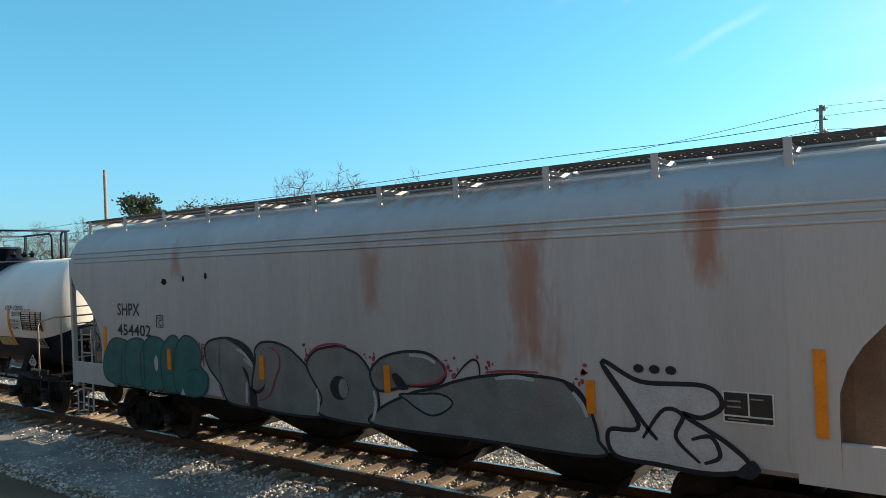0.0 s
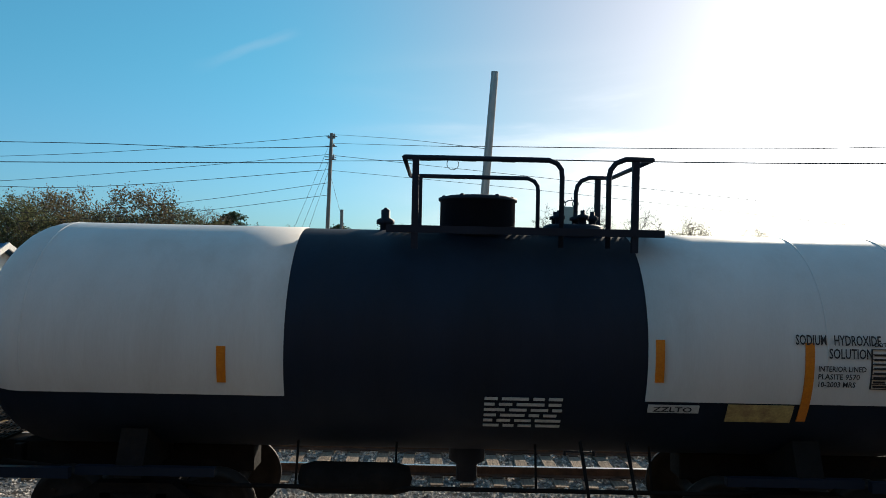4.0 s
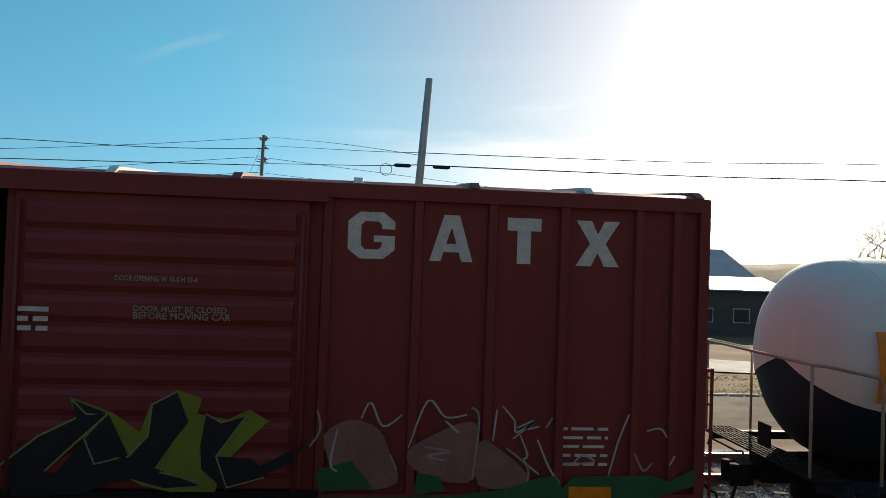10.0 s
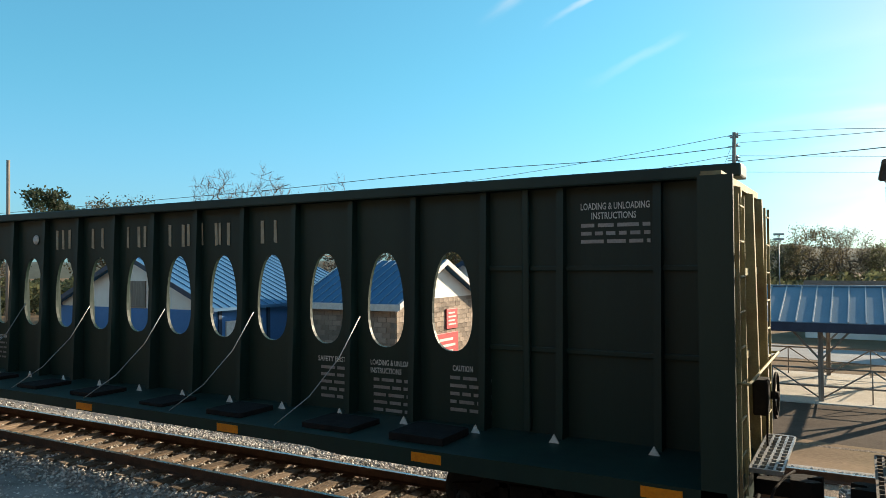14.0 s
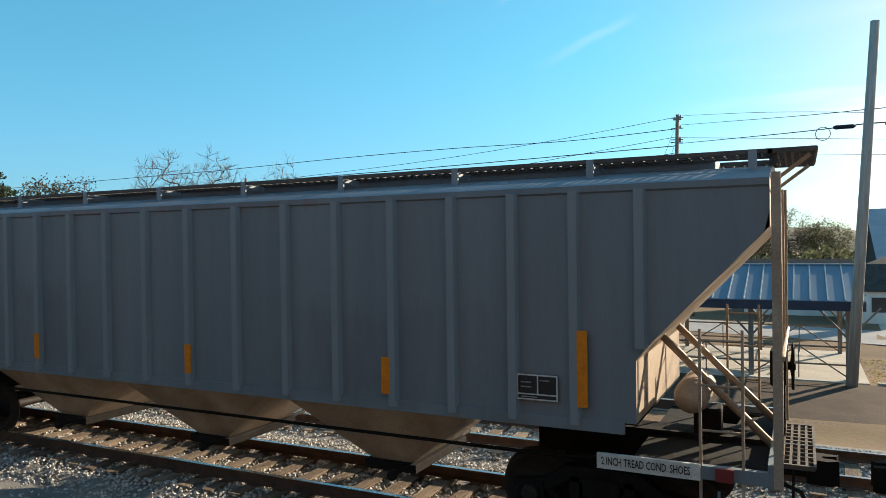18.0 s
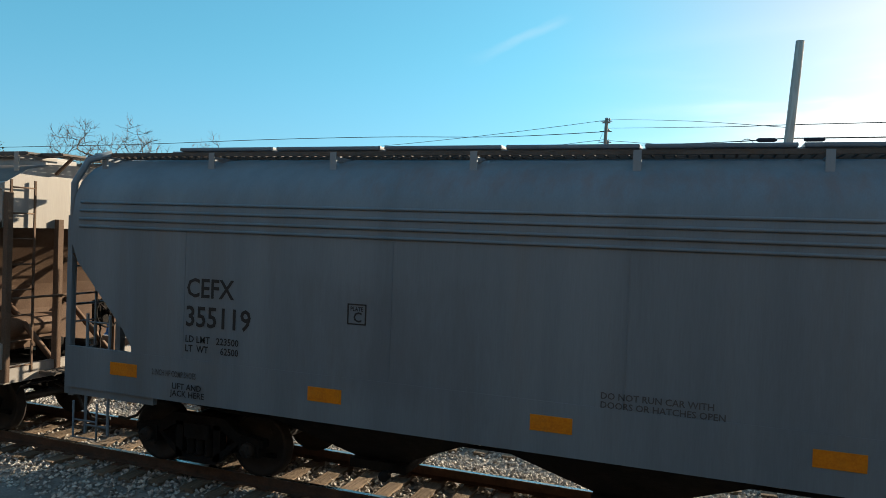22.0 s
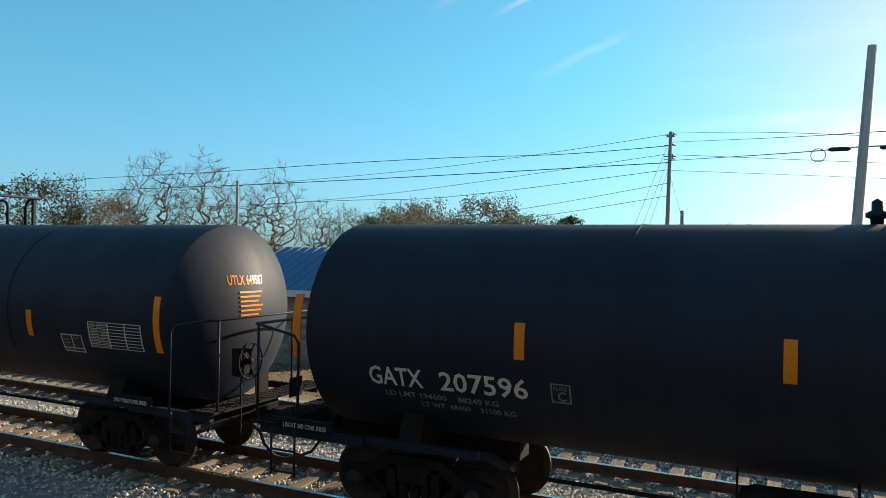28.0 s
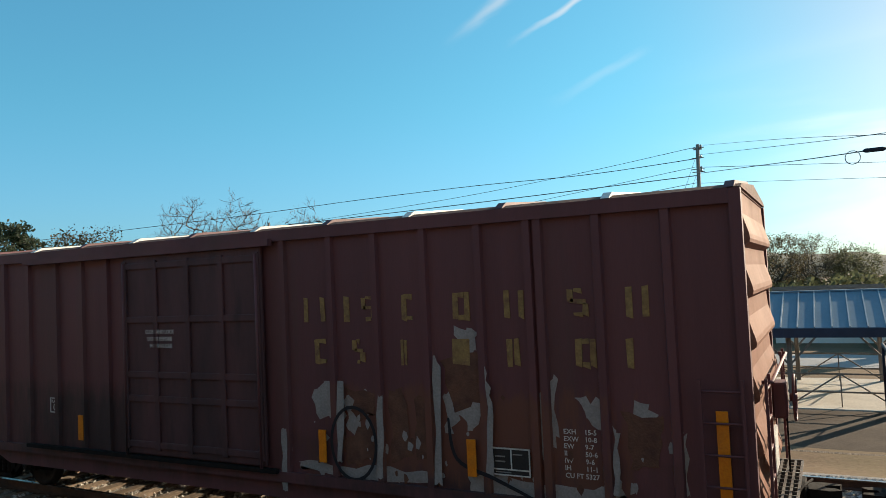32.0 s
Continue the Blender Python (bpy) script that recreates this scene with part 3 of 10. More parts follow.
def stones():
    r = random.Random(4)
    v, f = [], []

    def one(x, y, z, s):
        o = len(v)
        a = r.uniform(0, 6.28)
        ca, sa = math.cos(a), math.sin(a)
        ax, ay, az = s * r.uniform(0.7, 1.25), s * r.uniform(0.6, 1.0), s * r.uniform(0.5, 0.9)
        for px_, py_, pz_ in ((1, 0.1, 0.1), (-0.9, 0.2, -0.1), (0.1, 1, 0.2), (-0.1, -1, 0), (0.2, -0.1, 1), (0, 0, -1)):
            qx, qy = px_ * ax, py_ * ay
            v.append((x + qx * ca - qy * sa, y + qx * sa + qy * ca, z + pz_ * az))
        f.extend((o + a_, o + b_, o + c_) for a_, b_, c_ in ((0, 2, 4), (2, 1, 4), (1, 3, 4), (3, 0, 4), (2, 0, 5), (1, 2, 5), (3, 1, 5), (0, 3, 5)))

    for _ in range(62000):
        y = r.uniform(5.9, 15.6)
        far = r.random() < 0.35
        x = r.uniform(-34, 22) if far else r.uniform(-16, 10)
        z = level(y) + 0.02
        for c, dz in ((LINE, 0.0), (LINE + 3.95, -0.12)):
            if abs(y - c) < 1.5:
                z = max(z, dz - 0.215)
            elif abs(y - c) < 2.3:
                z = max(z, dz - 0.215 - 0.16 * (abs(y - c) - 1.5) / 0.8)
        one(x, y, z + r.uniform(-0.015, 0.02), r.uniform(0.022, 0.05))
    me = bpy.data.meshes.new("ballast_stones")
    me.from_pydata(v, [], f)
    me.materials.append(M["stone"])
    return tagged(new("ballast_stones", me), "loose grey crushed stone ballast along the tracks", "ballast", kind="stuff")


def bed():
    for pts in ([(LINE - 2.5, -0.42), (LINE - 1.5, -0.235), (LINE + 1.5, -0.24), (LINE + 2.3, -0.45)], [(LINE + 1.45, -0.42), (LINE + 2.45, -0.355), (LINE + 5.45, -0.36), (LINE + 6.25, -0.45)], [(5.4, -0.4), (5.9, -0.29), (15.6, -0.415), (16.0, -0.6)]):
        solid("ballast_bed", Mesh().prism(pts, -400, 400, "x"), M["ballast"], "grey stone ballast bed under the tracks", "ballast", kind="structure")


bed()
stones()


# ---- platform, pavilion, street ----
def sheet(name, pts, dz, material, label, category):
    """A flat area laid on the ground: corners in plan, following the ground's level."""
    ms = Mesh()
    n = 14
    (ax, ay), (bx, by), (cx, cy), (dx, dy) = pts
    v = []
    for j in range(n + 1):
        for i in range(n + 1):
            u, w = i / n, j / n
            x = (ax * (1 - u) + bx * u) * (1 - w) + (dx * (1 - u) + cx * u) * w
            y = (ay * (1 - u) + by * u) * (1 - w) + (dy * (1 - u) + cy * u) * w
            v.append((x, y, level(y) + dz))
    ms.add(v, [(j * (n + 1) + i, j * (n + 1) + i + 1, (j + 1) * (n + 1) + i + 1, (j + 1) * (n + 1) + i) for j in range(n) for i in range(n)], True)
    return solid(name, ms, material, label, category, kind="structure")


pl = Mesh()
r = random.Random(9)
pl.box(-7.6, 60, 19.2, 24.7, -1.6, -0.80, 0.03)
solid("platform", pl, M["concrete"], "long low stained concrete loading platform beside the tracks", "platform", kind="structure")
solid("platform_edge", Mesh().box(-7.6, 60, 19.02, 19.196, -1.2, -0.78, 0.01), M["tie"], "dark timber edge along the platform", "edge", kind="structure")
solid("pavilion_slab", Mesh().box(-7.4, 1.7, 24.75, 31.4, -1.9, -0.77, 0.02), M["slab"], "pale concrete pavilion floor in low sun", "floor", kind="structure")


def pavilion():
    t = thing("pavilion", "open timber pavilion with blue standing-seam metal roof", "pavilion", pose(0, 0, -0.77))
    x0, x1, y0, y1, ym = -7.5, 1.62, 24.8, 31.2, 28.0
    ze, zr = 2.44, 3.44
    for nm, ya, yb in (("roof_front", y0, ym), ("roof_back", y1, ym)):
        o = part("roof_panel", Mesh().add([(x0, ya, ze), (x1, ya, ze), (x1, yb, zr), (x0, yb, zr), (x0, ya, ze - 0.04), (x1, ya, ze - 0.04), (x1, yb, zr - 0.04), (x0, yb, zr - 0.04)], [(0, 1, 2, 3), (7, 6, 5, 4), (0, 4, 5, 1), (1, 5, 6, 2), (2, 6, 7, 3), (3, 7, 4, 0)]), M["blueroof"], t, "blue standing-seam metal")
        seam = Mesh()
        for k in range(20):
            x = x0 + 0.06 + k * (x1 - x0 - 0.12) / 19
            seam.tube([(x, ya, ze + 0.02), (x, yb, zr + 0.02)], 0.026, 4, smooth=False)
        part("seams", seam, M["lgrey"], o)
    part("ridge_cap", Mesh().box(x0, x1, ym - 0.12, ym + 0.12, zr - 0.02, zr + 0.035), M["blueroof"], t)
    for y in (y0, y1):
        part("fascia", Mesh().box(x0, x1, y - 0.03 * (1 if y == y0 else -1) - 0.02, y + 0.02, ze - 0.3, ze - 0.02), M["bluetrim"], t, "dark blue fascia board")
    post = Mesh().box(-0.075, 0.075, -0.075, 0.075, 0, ze - 0.3, 0.01).mesh("post", M["pole"])
    for i in range(4):
        x = x0 + 0.45 + i * (x1 - x0 - 0.9) / 3
        for y in (y0 + 0.35, y1 - 0.35):
            part("post", post, None, t, "", pose(x, y, 0))
            s = 1 if y < ym else -1
            for dx in (-1, 1):
                part("brace", Mesh().tube([(x, y, 1.25), (x + dx * 0.85, y, ze - 0.22)], 0.04, 4, smooth=False), M["pole"], t)
            part("brace", Mesh().tube([(x, y, 1.2), (x, y + s * 1.1, ze - 0.1)], 0.04, 4, smooth=False), M["pole"], t)
        part("tie_beam", Mesh().box(x - 0.06, x + 0.06, y0 + 0.2, y1 - 0.2, ze - 0.32, ze - 0.14), M["pole"], t)
    for y in (y0 + 0.35, y1 - 0.35):
        for z in (0.45, 1.0):
            part("rail", Mesh().tube([(x0 + 0.45, y, z), (x1 - 0.45, y, z)], 0.03, 5), M["pole"], t)
        for i in range(3):
            xa = x0 + 0.45 + i * (x1 - x0 - 0.9) / 3
            xb = xa + (x1 - x0 - 0.9) / 3
            xm = (xa + xb) / 2
            part("rail_brace", Mesh().tube([(xa, y, 0.06), (xm, y, 1.0)], 0.028, 4), M["pole"], t)
            part("rail_brace", Mesh().tube([(xb, y, 0.06), (xm, y, 1.0)], 0.028, 4), M["pole"], t)
            part("baluster", Mesh().tube([(xm, y, 0), (xm, y, 1.0)], 0.025, 4), M["pole"], t)
    return t


pavilion()
sheet("road", [(-120, 86), (120, 8), (120, 13), (-120, 98)], 0.03, M["road"], "sunlit grey asphalt street", "road")
sheet("driveway", [(4.4, 53.0), (11, 52), (14, 62), (4.9, 63)], 0.026, M["slab"], "pale concrete driveway", "driveway")
sheet("side_street", [(-22, 55), (-15.5, 53), (-28, 120), (-38, 120)], 0.026, M["asphalt"], "asphalt side street", "road")
sheet("parking_lot", [(-26, 30), (-7.4, 28.6), (-7.4, 36), (-30, 38.5)], 0.02, M["asphalt"], "dark asphalt parking strip with white lines", "parking lot")
for k in range(5):
    x = -24 + k * 3.6
    sheet("parking_line", [(x, 31), (x + 0.12, 31), (x + 3.0, 35.6), (x + 2.88, 35.6)], 0.026, M["paintwhite"], "white painted parking line", "road marking")
sheet("sidewalk", [(-30, 40.2), (-8, 38.4), (-8, 42), (-30, 49)], 0.03, M["slab"], "pale concrete strip along the street", "pavement")


# ---- poles and wires ----
def pole_thing(name, x, y, z0, z1, r0, r1, lean, label):
    t = thing(name, label, "utility pole", pose(x, y, z0, 0, lean, 0))
    part("shaft", Mesh().tube([(0, 0, -0.3), (0, 0, (z1 - z0) * 0.5), (0, 0, z1 - z0)], r0, 10, r1), M["pole"], t)
    return t


def az_xy(az, d):
    return d * math.sin(radians(az)), d * math.cos(radians(az))


gx, gy = 1.2, 24.35
gp = pole_thing("bare_pole", gx, gy, -0.85, 9.86, 0.17, 0.125, 3.6, "tall bare leaning grey wooden pole at the platform")
gp.children[0].data.materials[0] = M["greypole"]
ux, uy = az_xy(-8.75, 58)
up_top = 3.6 + 58 * math.tan(radians(9.30))
up = pole_thing("utility_pole", ux, uy, -2.6, up_top, 0.19, 0.13, 1.2, "tall wooden utility pole with crossarm pins and wires")
H = up_top + 2.6
for z in (H - 0.25, H - 1.05, H - 1.9, H - 2.1):
    part("insulator", Mesh().lathe([(0, 0), (0.06, 0.02), (0.09, 0.1), (0.05, 0.2), (0, 0.24)], (0.22, 0, z), "z", 8), M["ceramic"], up)
    part("insulator_pin", Mesh().tube([(-0.45, 0, z), (0.45, 0, z)], 0.035, 5), M["rail"], up)
part("transformer_arm", Mesh().box(-0.3, 0.3, -0.06, 0.06, H - 0.42, H - 0.3), M["pole"], up)
up2x, up2y = az_xy(-7.5, 63)
pole_thing("short_pole", up2x, up2y, -2.6, 3.6 + 63 * math.tan(radians(3.4)), 0.17, 0.14, 0, "short dark wooden pole beside the street")
lp = pole_thing("left_pole", *az_xy(-61.4, 60), -2.4, 3.6 + 60 * math.tan(radians(7.1)), 0.16, 0.12, 0, "wooden utility pole near the trees")
pole_thing("thin_pole", *az_xy(-41.7, 66), -2.4, 3.6 + 66 * math.tan(radians(5.1)), 0.15, 0.11, 0, "thin wooden pole among bare trees")


def wire(a, b, sag, r=0.018):
    a, b = Vector(a), Vector(b)
    return [tuple(a.lerp(b, k / 24) - Vector((0, 0, sag * 4 * (k / 24) * (1 - k / 24)))) for k in range(25)]


def at(az, el, d):
    x, y = az_xy(az, d)
    return (x, y, 3.6 + d * math.tan(radians(el - 0.14)))


wires = thing("overhead_wires", "black overhead power and telephone wires", "wires", kind="structure")


def span(far, pts, r):
    """One wire by bearings and heights; far: the y of its line."""
    P = [at(a, e, far / math.cos(radians(a)) if far else d) for a, e, d in [(p + (0,))[:3] for p in pts]]
    P = [tuple(q) for q in P]
    out = []
    for i in range(len(P) - 1):
        q = [Vector(P[max(0, min(len(P) - 1, i + k))]) for k in (-1, 0, 1, 2)]
        for j in range(8):
            t = j / 8
            out.append(0.5 * (2 * q[1] + (q[2] - q[0]) * t + (2 * q[0] - 5 * q[1] + 4 * q[2] - q[3]) * t * t + (3 * q[1] - q[0] - 3 * q[2] + q[3]) * t ** 3) if len(P) > 2 else q[1].lerp(q[2], t) - Vector((0, 0, 0.5 * t * (1 - t))))
    out.append(Vector(P[-1]))
    part("wire", Mesh().tube(out, r, 4, cap=False), M["wire"], wires)


# along the near line of poles, then back to the tall pole
span(0, [(-8.5, 8.67, 58), (-1.0, 8.72, 35), (3.7, 8.77, 24.5)], 0.016)
span(24.35, [(3.7, 8.77), (14.5, 8.63), (25.7, 8.26), (43.5, 7.23), (66, 4.2)], 0.016)
span(0, [(-8.5, 7.3, 58), (-1.0, 7.58, 35), (3.7, 7.82, 24.5)], 0.024)
span(24.35, [(3.7, 7.82), (14.5, 7.63), (25.8, 7.23), (43.5, 6.17), (66, 3.6)], 0.024)
span(0, [(-8.5, 9.35, 58), (-2.9, 9.19, 38), (3.7, 8.6, 24.5)], 0.014)
span(0, [(-8.6, 7.76, 58), (6, 6.6, 62), (24, 4.6, 70)], 0.022)
span(0, [(-8.6, 6.58, 58), (10, 5.2, 64), (30, 2.8, 75)], 0.018)
# away along the street
span(57.3, [(-8.6, 8.4), (-16.6, 7.88), (-25.5, 7.54), (-34.4, 6.84), (-42.9, 5.89), (-50.7, 5.02), (-74, 2.0)], 0.034)
span(57.3, [(-8.6, 7.15), (-25.4, 6.21), (-34.4, 5.53), (-41.6, 4.92), (-52, 4.0), (-74, 1.6)], 0.042)
span(57.3, [(-8.6, 9.25), (-18.8, 7.81), (-30, 6.3), (-46, 4.3)], 0.022)
span(57.3, [(-8.6, 7.8), (-29.9, 4.67), (-44, 3.0)], 0.022)
span(57.3, [(-8.6, 6.62), (-25.4, 4.48), (-36, 3.85), (-58, 1.9)], 0.026)
span(57.3, [(-8.6, 5.6), (-20.9, 3.42), (-32, 2.2)], 0.022)
span(57.3, [(-8.6, 4.65), (-19.6, 2.86), (-30, 1.8)], 0.022)
for az, el in ((2.5, 7.77), (5.6, 7.74)):
    cx_, cy_, cz_ = at(az, el, 24.35 / math.cos(radians(az)))
    part("splice_case", Mesh().lathe([(0, -0.30), (0.03, -0.29), (0.065, -0.22), (0.065, 0.22), (0.03, 0.29), (0, 0.30)], (cx_, cy_, cz_ - 0.02), "x", 10), M["black"], wires, "black cable splice case")
lx_, ly_, lz_ = at(1.2, 7.36, 24.6)
part("cable_loop", Mesh().tube([(lx_ + 0.2 * math.cos(a * 0.42), ly_, lz_ + 0.2 * math.sin(a * 0.42)) for a in range(16)], 0.012, 5), M["wire"], wires)
for k, (e0, a1) in enumerate(((8.4, -11.6), (7.2, -11.0), (6.4, -10.4), (6.9, -6.9))):
    part("guy_wire", Mesh().tube([at(-8.65, e0, 58), at(a1, 0.8, 57)], 0.014, 4, cap=False), M["wire"], wires)
# Unseen yard and wall added behind the camera: warm bounce, less low sky.
sheet("yard", [(-90, -60), (90, -60), (90, -2.5), (-90, -2.5)], 0.03, M["asphalt"], "unseen asphalt ground added behind the camera to set the bounce light", "yard")
solid("wall_south", Mesh().box(-80, 80, -8.0, -7.6, 2.0, 10.6), M["fillwall"], "unseen brown wall added to warm and dim the fill light", "wall", kind="structure")
# ---- rolling stock: shared pieces ----
NEAR = -1.62  # the side towards the camera, in a car's own space
WHEEL_R = 0.457
CARS = []
WHEELS = []


def wheelset_mesh():
    ms = Mesh()
    for k in (-1, 1):
        pr = [(0.0, 0.66), (0.10, 0.66), (0.12, 0.69), (0.30, 0.715), (0.36, 0.69), (0.40, 0.68), (0.485, 0.685), (0.487, 0.715), (0.462, 0.73), (WHEEL_R, 0.815), (0.40, 0.82), (0.37, 0.79), (0.20, 0.77), (0.13, 0.83), (0.0, 0.83)]
        ms.lathe([(a, k * b) for a, b in pr], (0, 0, 0), "y", 28)
        # cast marks and bearing end cap with bolts
        ms.lathe([(0.0, k * 1.16), (0.10, k * 1.16), (0.11, k * 1.12), (0.11, k * 0.86), (0.0, k * 0.86)], (0, 0, 0), "y", 14)
        for j in range(3):
            a = j * 2.094
            ms.box(0.06 * math.cos(a) - 0.015, 0.06 * math.cos(a) + 0.015, k * 1.165 - 0.012, k * 1.165 + 0.012, 0.06 * math.sin(a) - 0.015, 0.06 * math.sin(a) + 0.015)
        for j in range(4):
            a = j * 1.57 + 0.4
            ms.tube([(0.26 * math.cos(a), k * 0.79, 0.26 * math.sin(a)), (0.26 * math.cos(a), k * 0.80, 0.26 * math.sin(a))], 0.035, 6)
    ms.lathe([(0.085, -0.7), (0.075, 0.0), (0.085, 0.7)], (0, 0, 0), "y", 12)
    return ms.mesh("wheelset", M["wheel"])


def truck_mesh():
    ms = Mesh()
    for k in (-1, 1):
        y0, y1 = sorted((k * 0.93, k * 1.07))
        # cast side frame: top chord, sloping compression arms, tension member, spring plank
        ms.prism([(-1.12, 0.60), (-1.12, 0.50), (-0.70, 0.50), (-0.42, 0.66), (0.42, 0.66), (0.70, 0.50), (1.12, 0.50), (1.12, 0.60), (0.70, 0.66), (0.45, 0.84), (-0.45, 0.84), (-0.70, 0.66)], y0, y1)
        ms.prism([(-0.72, 0.52), (-0.62, 0.52), (-0.24, 0.24), (0.24, 0.24), (0.62, 0.52), (0.72, 0.52), (0.30, 0.15), (-0.30, 0.15)], y0, y1)
        for x in (-0.33, 0.33):
            ms.box(x - 0.06, x + 0.06, y0, y1, 0.2, 0.72)
        for x in (-0.889, 0.889):
            ms.prism([(x - 0.17, 0.36), (x - 0.12, 0.36), (x - 0.12, 0.54), (x + 0.12, 0.54), (x + 0.12, 0.36), (x + 0.17, 0.36), (x + 0.17, 0.60), (x - 0.17, 0.60)], y0 - 0.02, y1 + 0.02)
        for x in (-0.16, 0.0, 0.16):
            ms.lathe([(0.062, 0.25), (0.075, 0.28), (0.06, 0.31), (0.075, 0.35), (0.06, 0.39), (0.075, 0.43), (0.06, 0.47), (0.07, 0.5)], (x, k * 1.0, 0), "z", 8)
        ms.box(-1.16, 1.16, k * 0.78 - 0.05, k * 0.78 + 0.05, 0.30, 0.36)
        for x in (-0.40, 0.40):
            ms.box(x - 0.05, x + 0.05, k * 0.76 - 0.09, k * 0.76 + 0.09, 0.28, 0.55)
    ms.box(-0.22, 0.22, -1.12, 1.12, 0.50, 0.72, 0.02)
    ms.lathe([(0.2, 0.72), (0.2, 0.86), (0, 0.86)], (0, 0, 0), "z", 16)
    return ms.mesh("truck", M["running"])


WHEELSET, TRUCK = wheelset_mesh(), truck_mesh()


def add_truck(car, x):
    t = part("truck", TRUCK, None, car, "grimy cast steel truck", pose(x, 0, 0))
    for dx in (-0.889, 0.889):
        w = part("wheelset", WHEELSET, None, t, "", pose(dx, 0, WHEEL_R))
        WHEELS.append((w, dx))


def coupler_mesh():
    ms = Mesh()
    ms.box(-0.55, 0.10, -0.09, 0.09, 0.76, 0.94, 0.015)
    ms.prism([(0.08, -0.14), (0.30, -0.17), (0.42, -0.10), (0.36, -0.03), (0.26, -0.03), (0.24, 0.05), (0.40, 0.10), (0.42, 0.17), (0.2, 0.20), (0.06, 0.13)], 0.70, 0.99, "z")
    ms.box(-0.62, -0.50, -0.3, 0.3, 0.70, 1.06, 0.02)
    ms.box(-2.2, -0.55, -0.19, 0.19, 0.72, 1.08)
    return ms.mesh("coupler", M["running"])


COUPLER = coupler_mesh()
HOSE = Mesh().tube([(-0.15, -0.34, 0.72), (0.02, -0.36, 0.66), (0.10, -0.33, 0.45), (0.22, -0.24, 0.26), (0.36, -0.14, 0.20), (0.47, -0.08, 0.24)], 0.026, 7).tube([(-0.5, -0.34, 0.8), (-0.15, -0.34, 0.72)], 0.03, 6).mesh("air_hose", M["hose"])
LEVER = Mesh().tube([(-0.05, -1.45, 0.86), (-0.05, -1.40, 0.98), (-0.05, -0.55, 0.98), (0.02, -0.3, 1.05), (0.12, -0.05, 1.08)], 0.016, 5).mesh("cut_lever", M["running"])


def add_coupler(car, x, k):
    m = pose(x, 0, 0, 0, 0, 0 if k > 0 else 180)
    part("coupler", COUPLER, None, car, "", m)
    part("air_hose", HOSE, None, car, "black rubber brake hose", m)
    part("cut_lever", LEVER, None, car, "", m)


def ladder(car, x, y, z0, z1, w, material, along="x", rungs=None, out=0.0, name="ladder"):
    """Two stiles and rungs standing in the plane of the side (along x) or of the end (along y)."""
    ms = Mesh()
    n = rungs or max(2, int((z1 - z0) / 0.36))
    p = (lambda a, z: (x + a, y, z)) if along == "x" else (lambda a, z: (x, y + a, z))
    for a in (0, w):
        ms.tube([p(a, z0), p(a, z1)], 0.021, 4, smooth=False)
    for i in range(n):
        z = z0 + 0.12 + (z1 - z0 - 0.24) * i / (n - 1)
        ms.tube([p(0, z), p(w, z)], 0.014, 5)
    return part(name, ms, material, car)


def grab(car, pts, material, r=0.014, name="grab_iron"):
    return part(name, Mesh().tube(pts, r, 5), material, car)


def step(car, x, k, material, y=NEAR):
    ms = Mesh().tube([(x - 0.22, y + 0.03, 0.95), (x - 0.22, y + 0.03, 0.42), (x + 0.22, y + 0.03, 0.42), (x + 0.22, y + 0.03, 0.95)], 0.017, 5)
    ms.tube([(x - 0.22, y + 0.03, 0.68), (x + 0.22, y + 0.03, 0.68)], 0.014, 5)
    return part("sill_step", ms, material, car)


def grating(x0, x1, y0, y1, z, pitch=0.075, bar=0.014, along="x"):
    ms = Mesh()
    h = 0.035
    for y in (y0, y1):
        ms.box(x0, x1, y - 0.02, y + 0.02, z - 0.05, z)
    n = int((x1 - x0) / pitch)
    for i in range(n + 1):
        x = x0 + (x1 - x0) * i / max(1, n)
        ms.box(x - bar, x + bar, y0, y1, z - h, z - 0.004)
    m = max(2, int((y1 - y0) / 0.16))
    for j in range(1, m):
        y = y0 + (y1 - y0) * j / m
        ms.box(x0, x1, y - 0.008, y + 0.008, z - h, z - 0.002)
    return ms


def brake_wheel(car, x, y, z, material, k=1):
    ms = Mesh()
    n = 20
    ms.tube([(x, y + 0.28 * math.cos(i * 6.2832 / n), z + 0.28 * math.sin(i * 6.2832 / n)) for i in range(n + 1)], 0.018, 5)
    for i in range(5):
        a = i * 1.2566
        ms.tube([(x - 0.03 * k, y, z), (x, y + 0.27 * math.cos(a), z + 0.27 * math.sin(a))], 0.014, 4)
    ms.lathe([(0, 0.03), (0.05, 0.03), (0.05, -0.06), (0, -0.06)], (x, y, z), "x", 8)
    w = part("brake_wheel", ms, material, car, "spoked hand brake wheel")
    part("brake_housing", Mesh().box(min(x - 0.08 * k, x - 0.26 * k), max(x - 0.08 * k, x - 0.26 * k), y - 0.16, y + 0.16, z - 0.24, z + 0.2, 0.03), material, car)
    part("brake_chain", Mesh().tube([(x - 0.1 * k, y - 0.1 + 0.02 * (i % 2), z - 0.24 - i * 0.07) for i in range(15)], 0.016, 4), M["running"], car)
    return w


def place(me, f):
    """Move each vertex of a flat lettering mesh to its place in the car's space."""
    co = [f(v.co.x, v.co.y) for v in me.vertices]
    me.vertices.foreach_set("co", [c for p in co for c in p])
    me.update()
    return me


HEAD_CURVE = 0.69  # 1 is a true ellipse, less is flatter


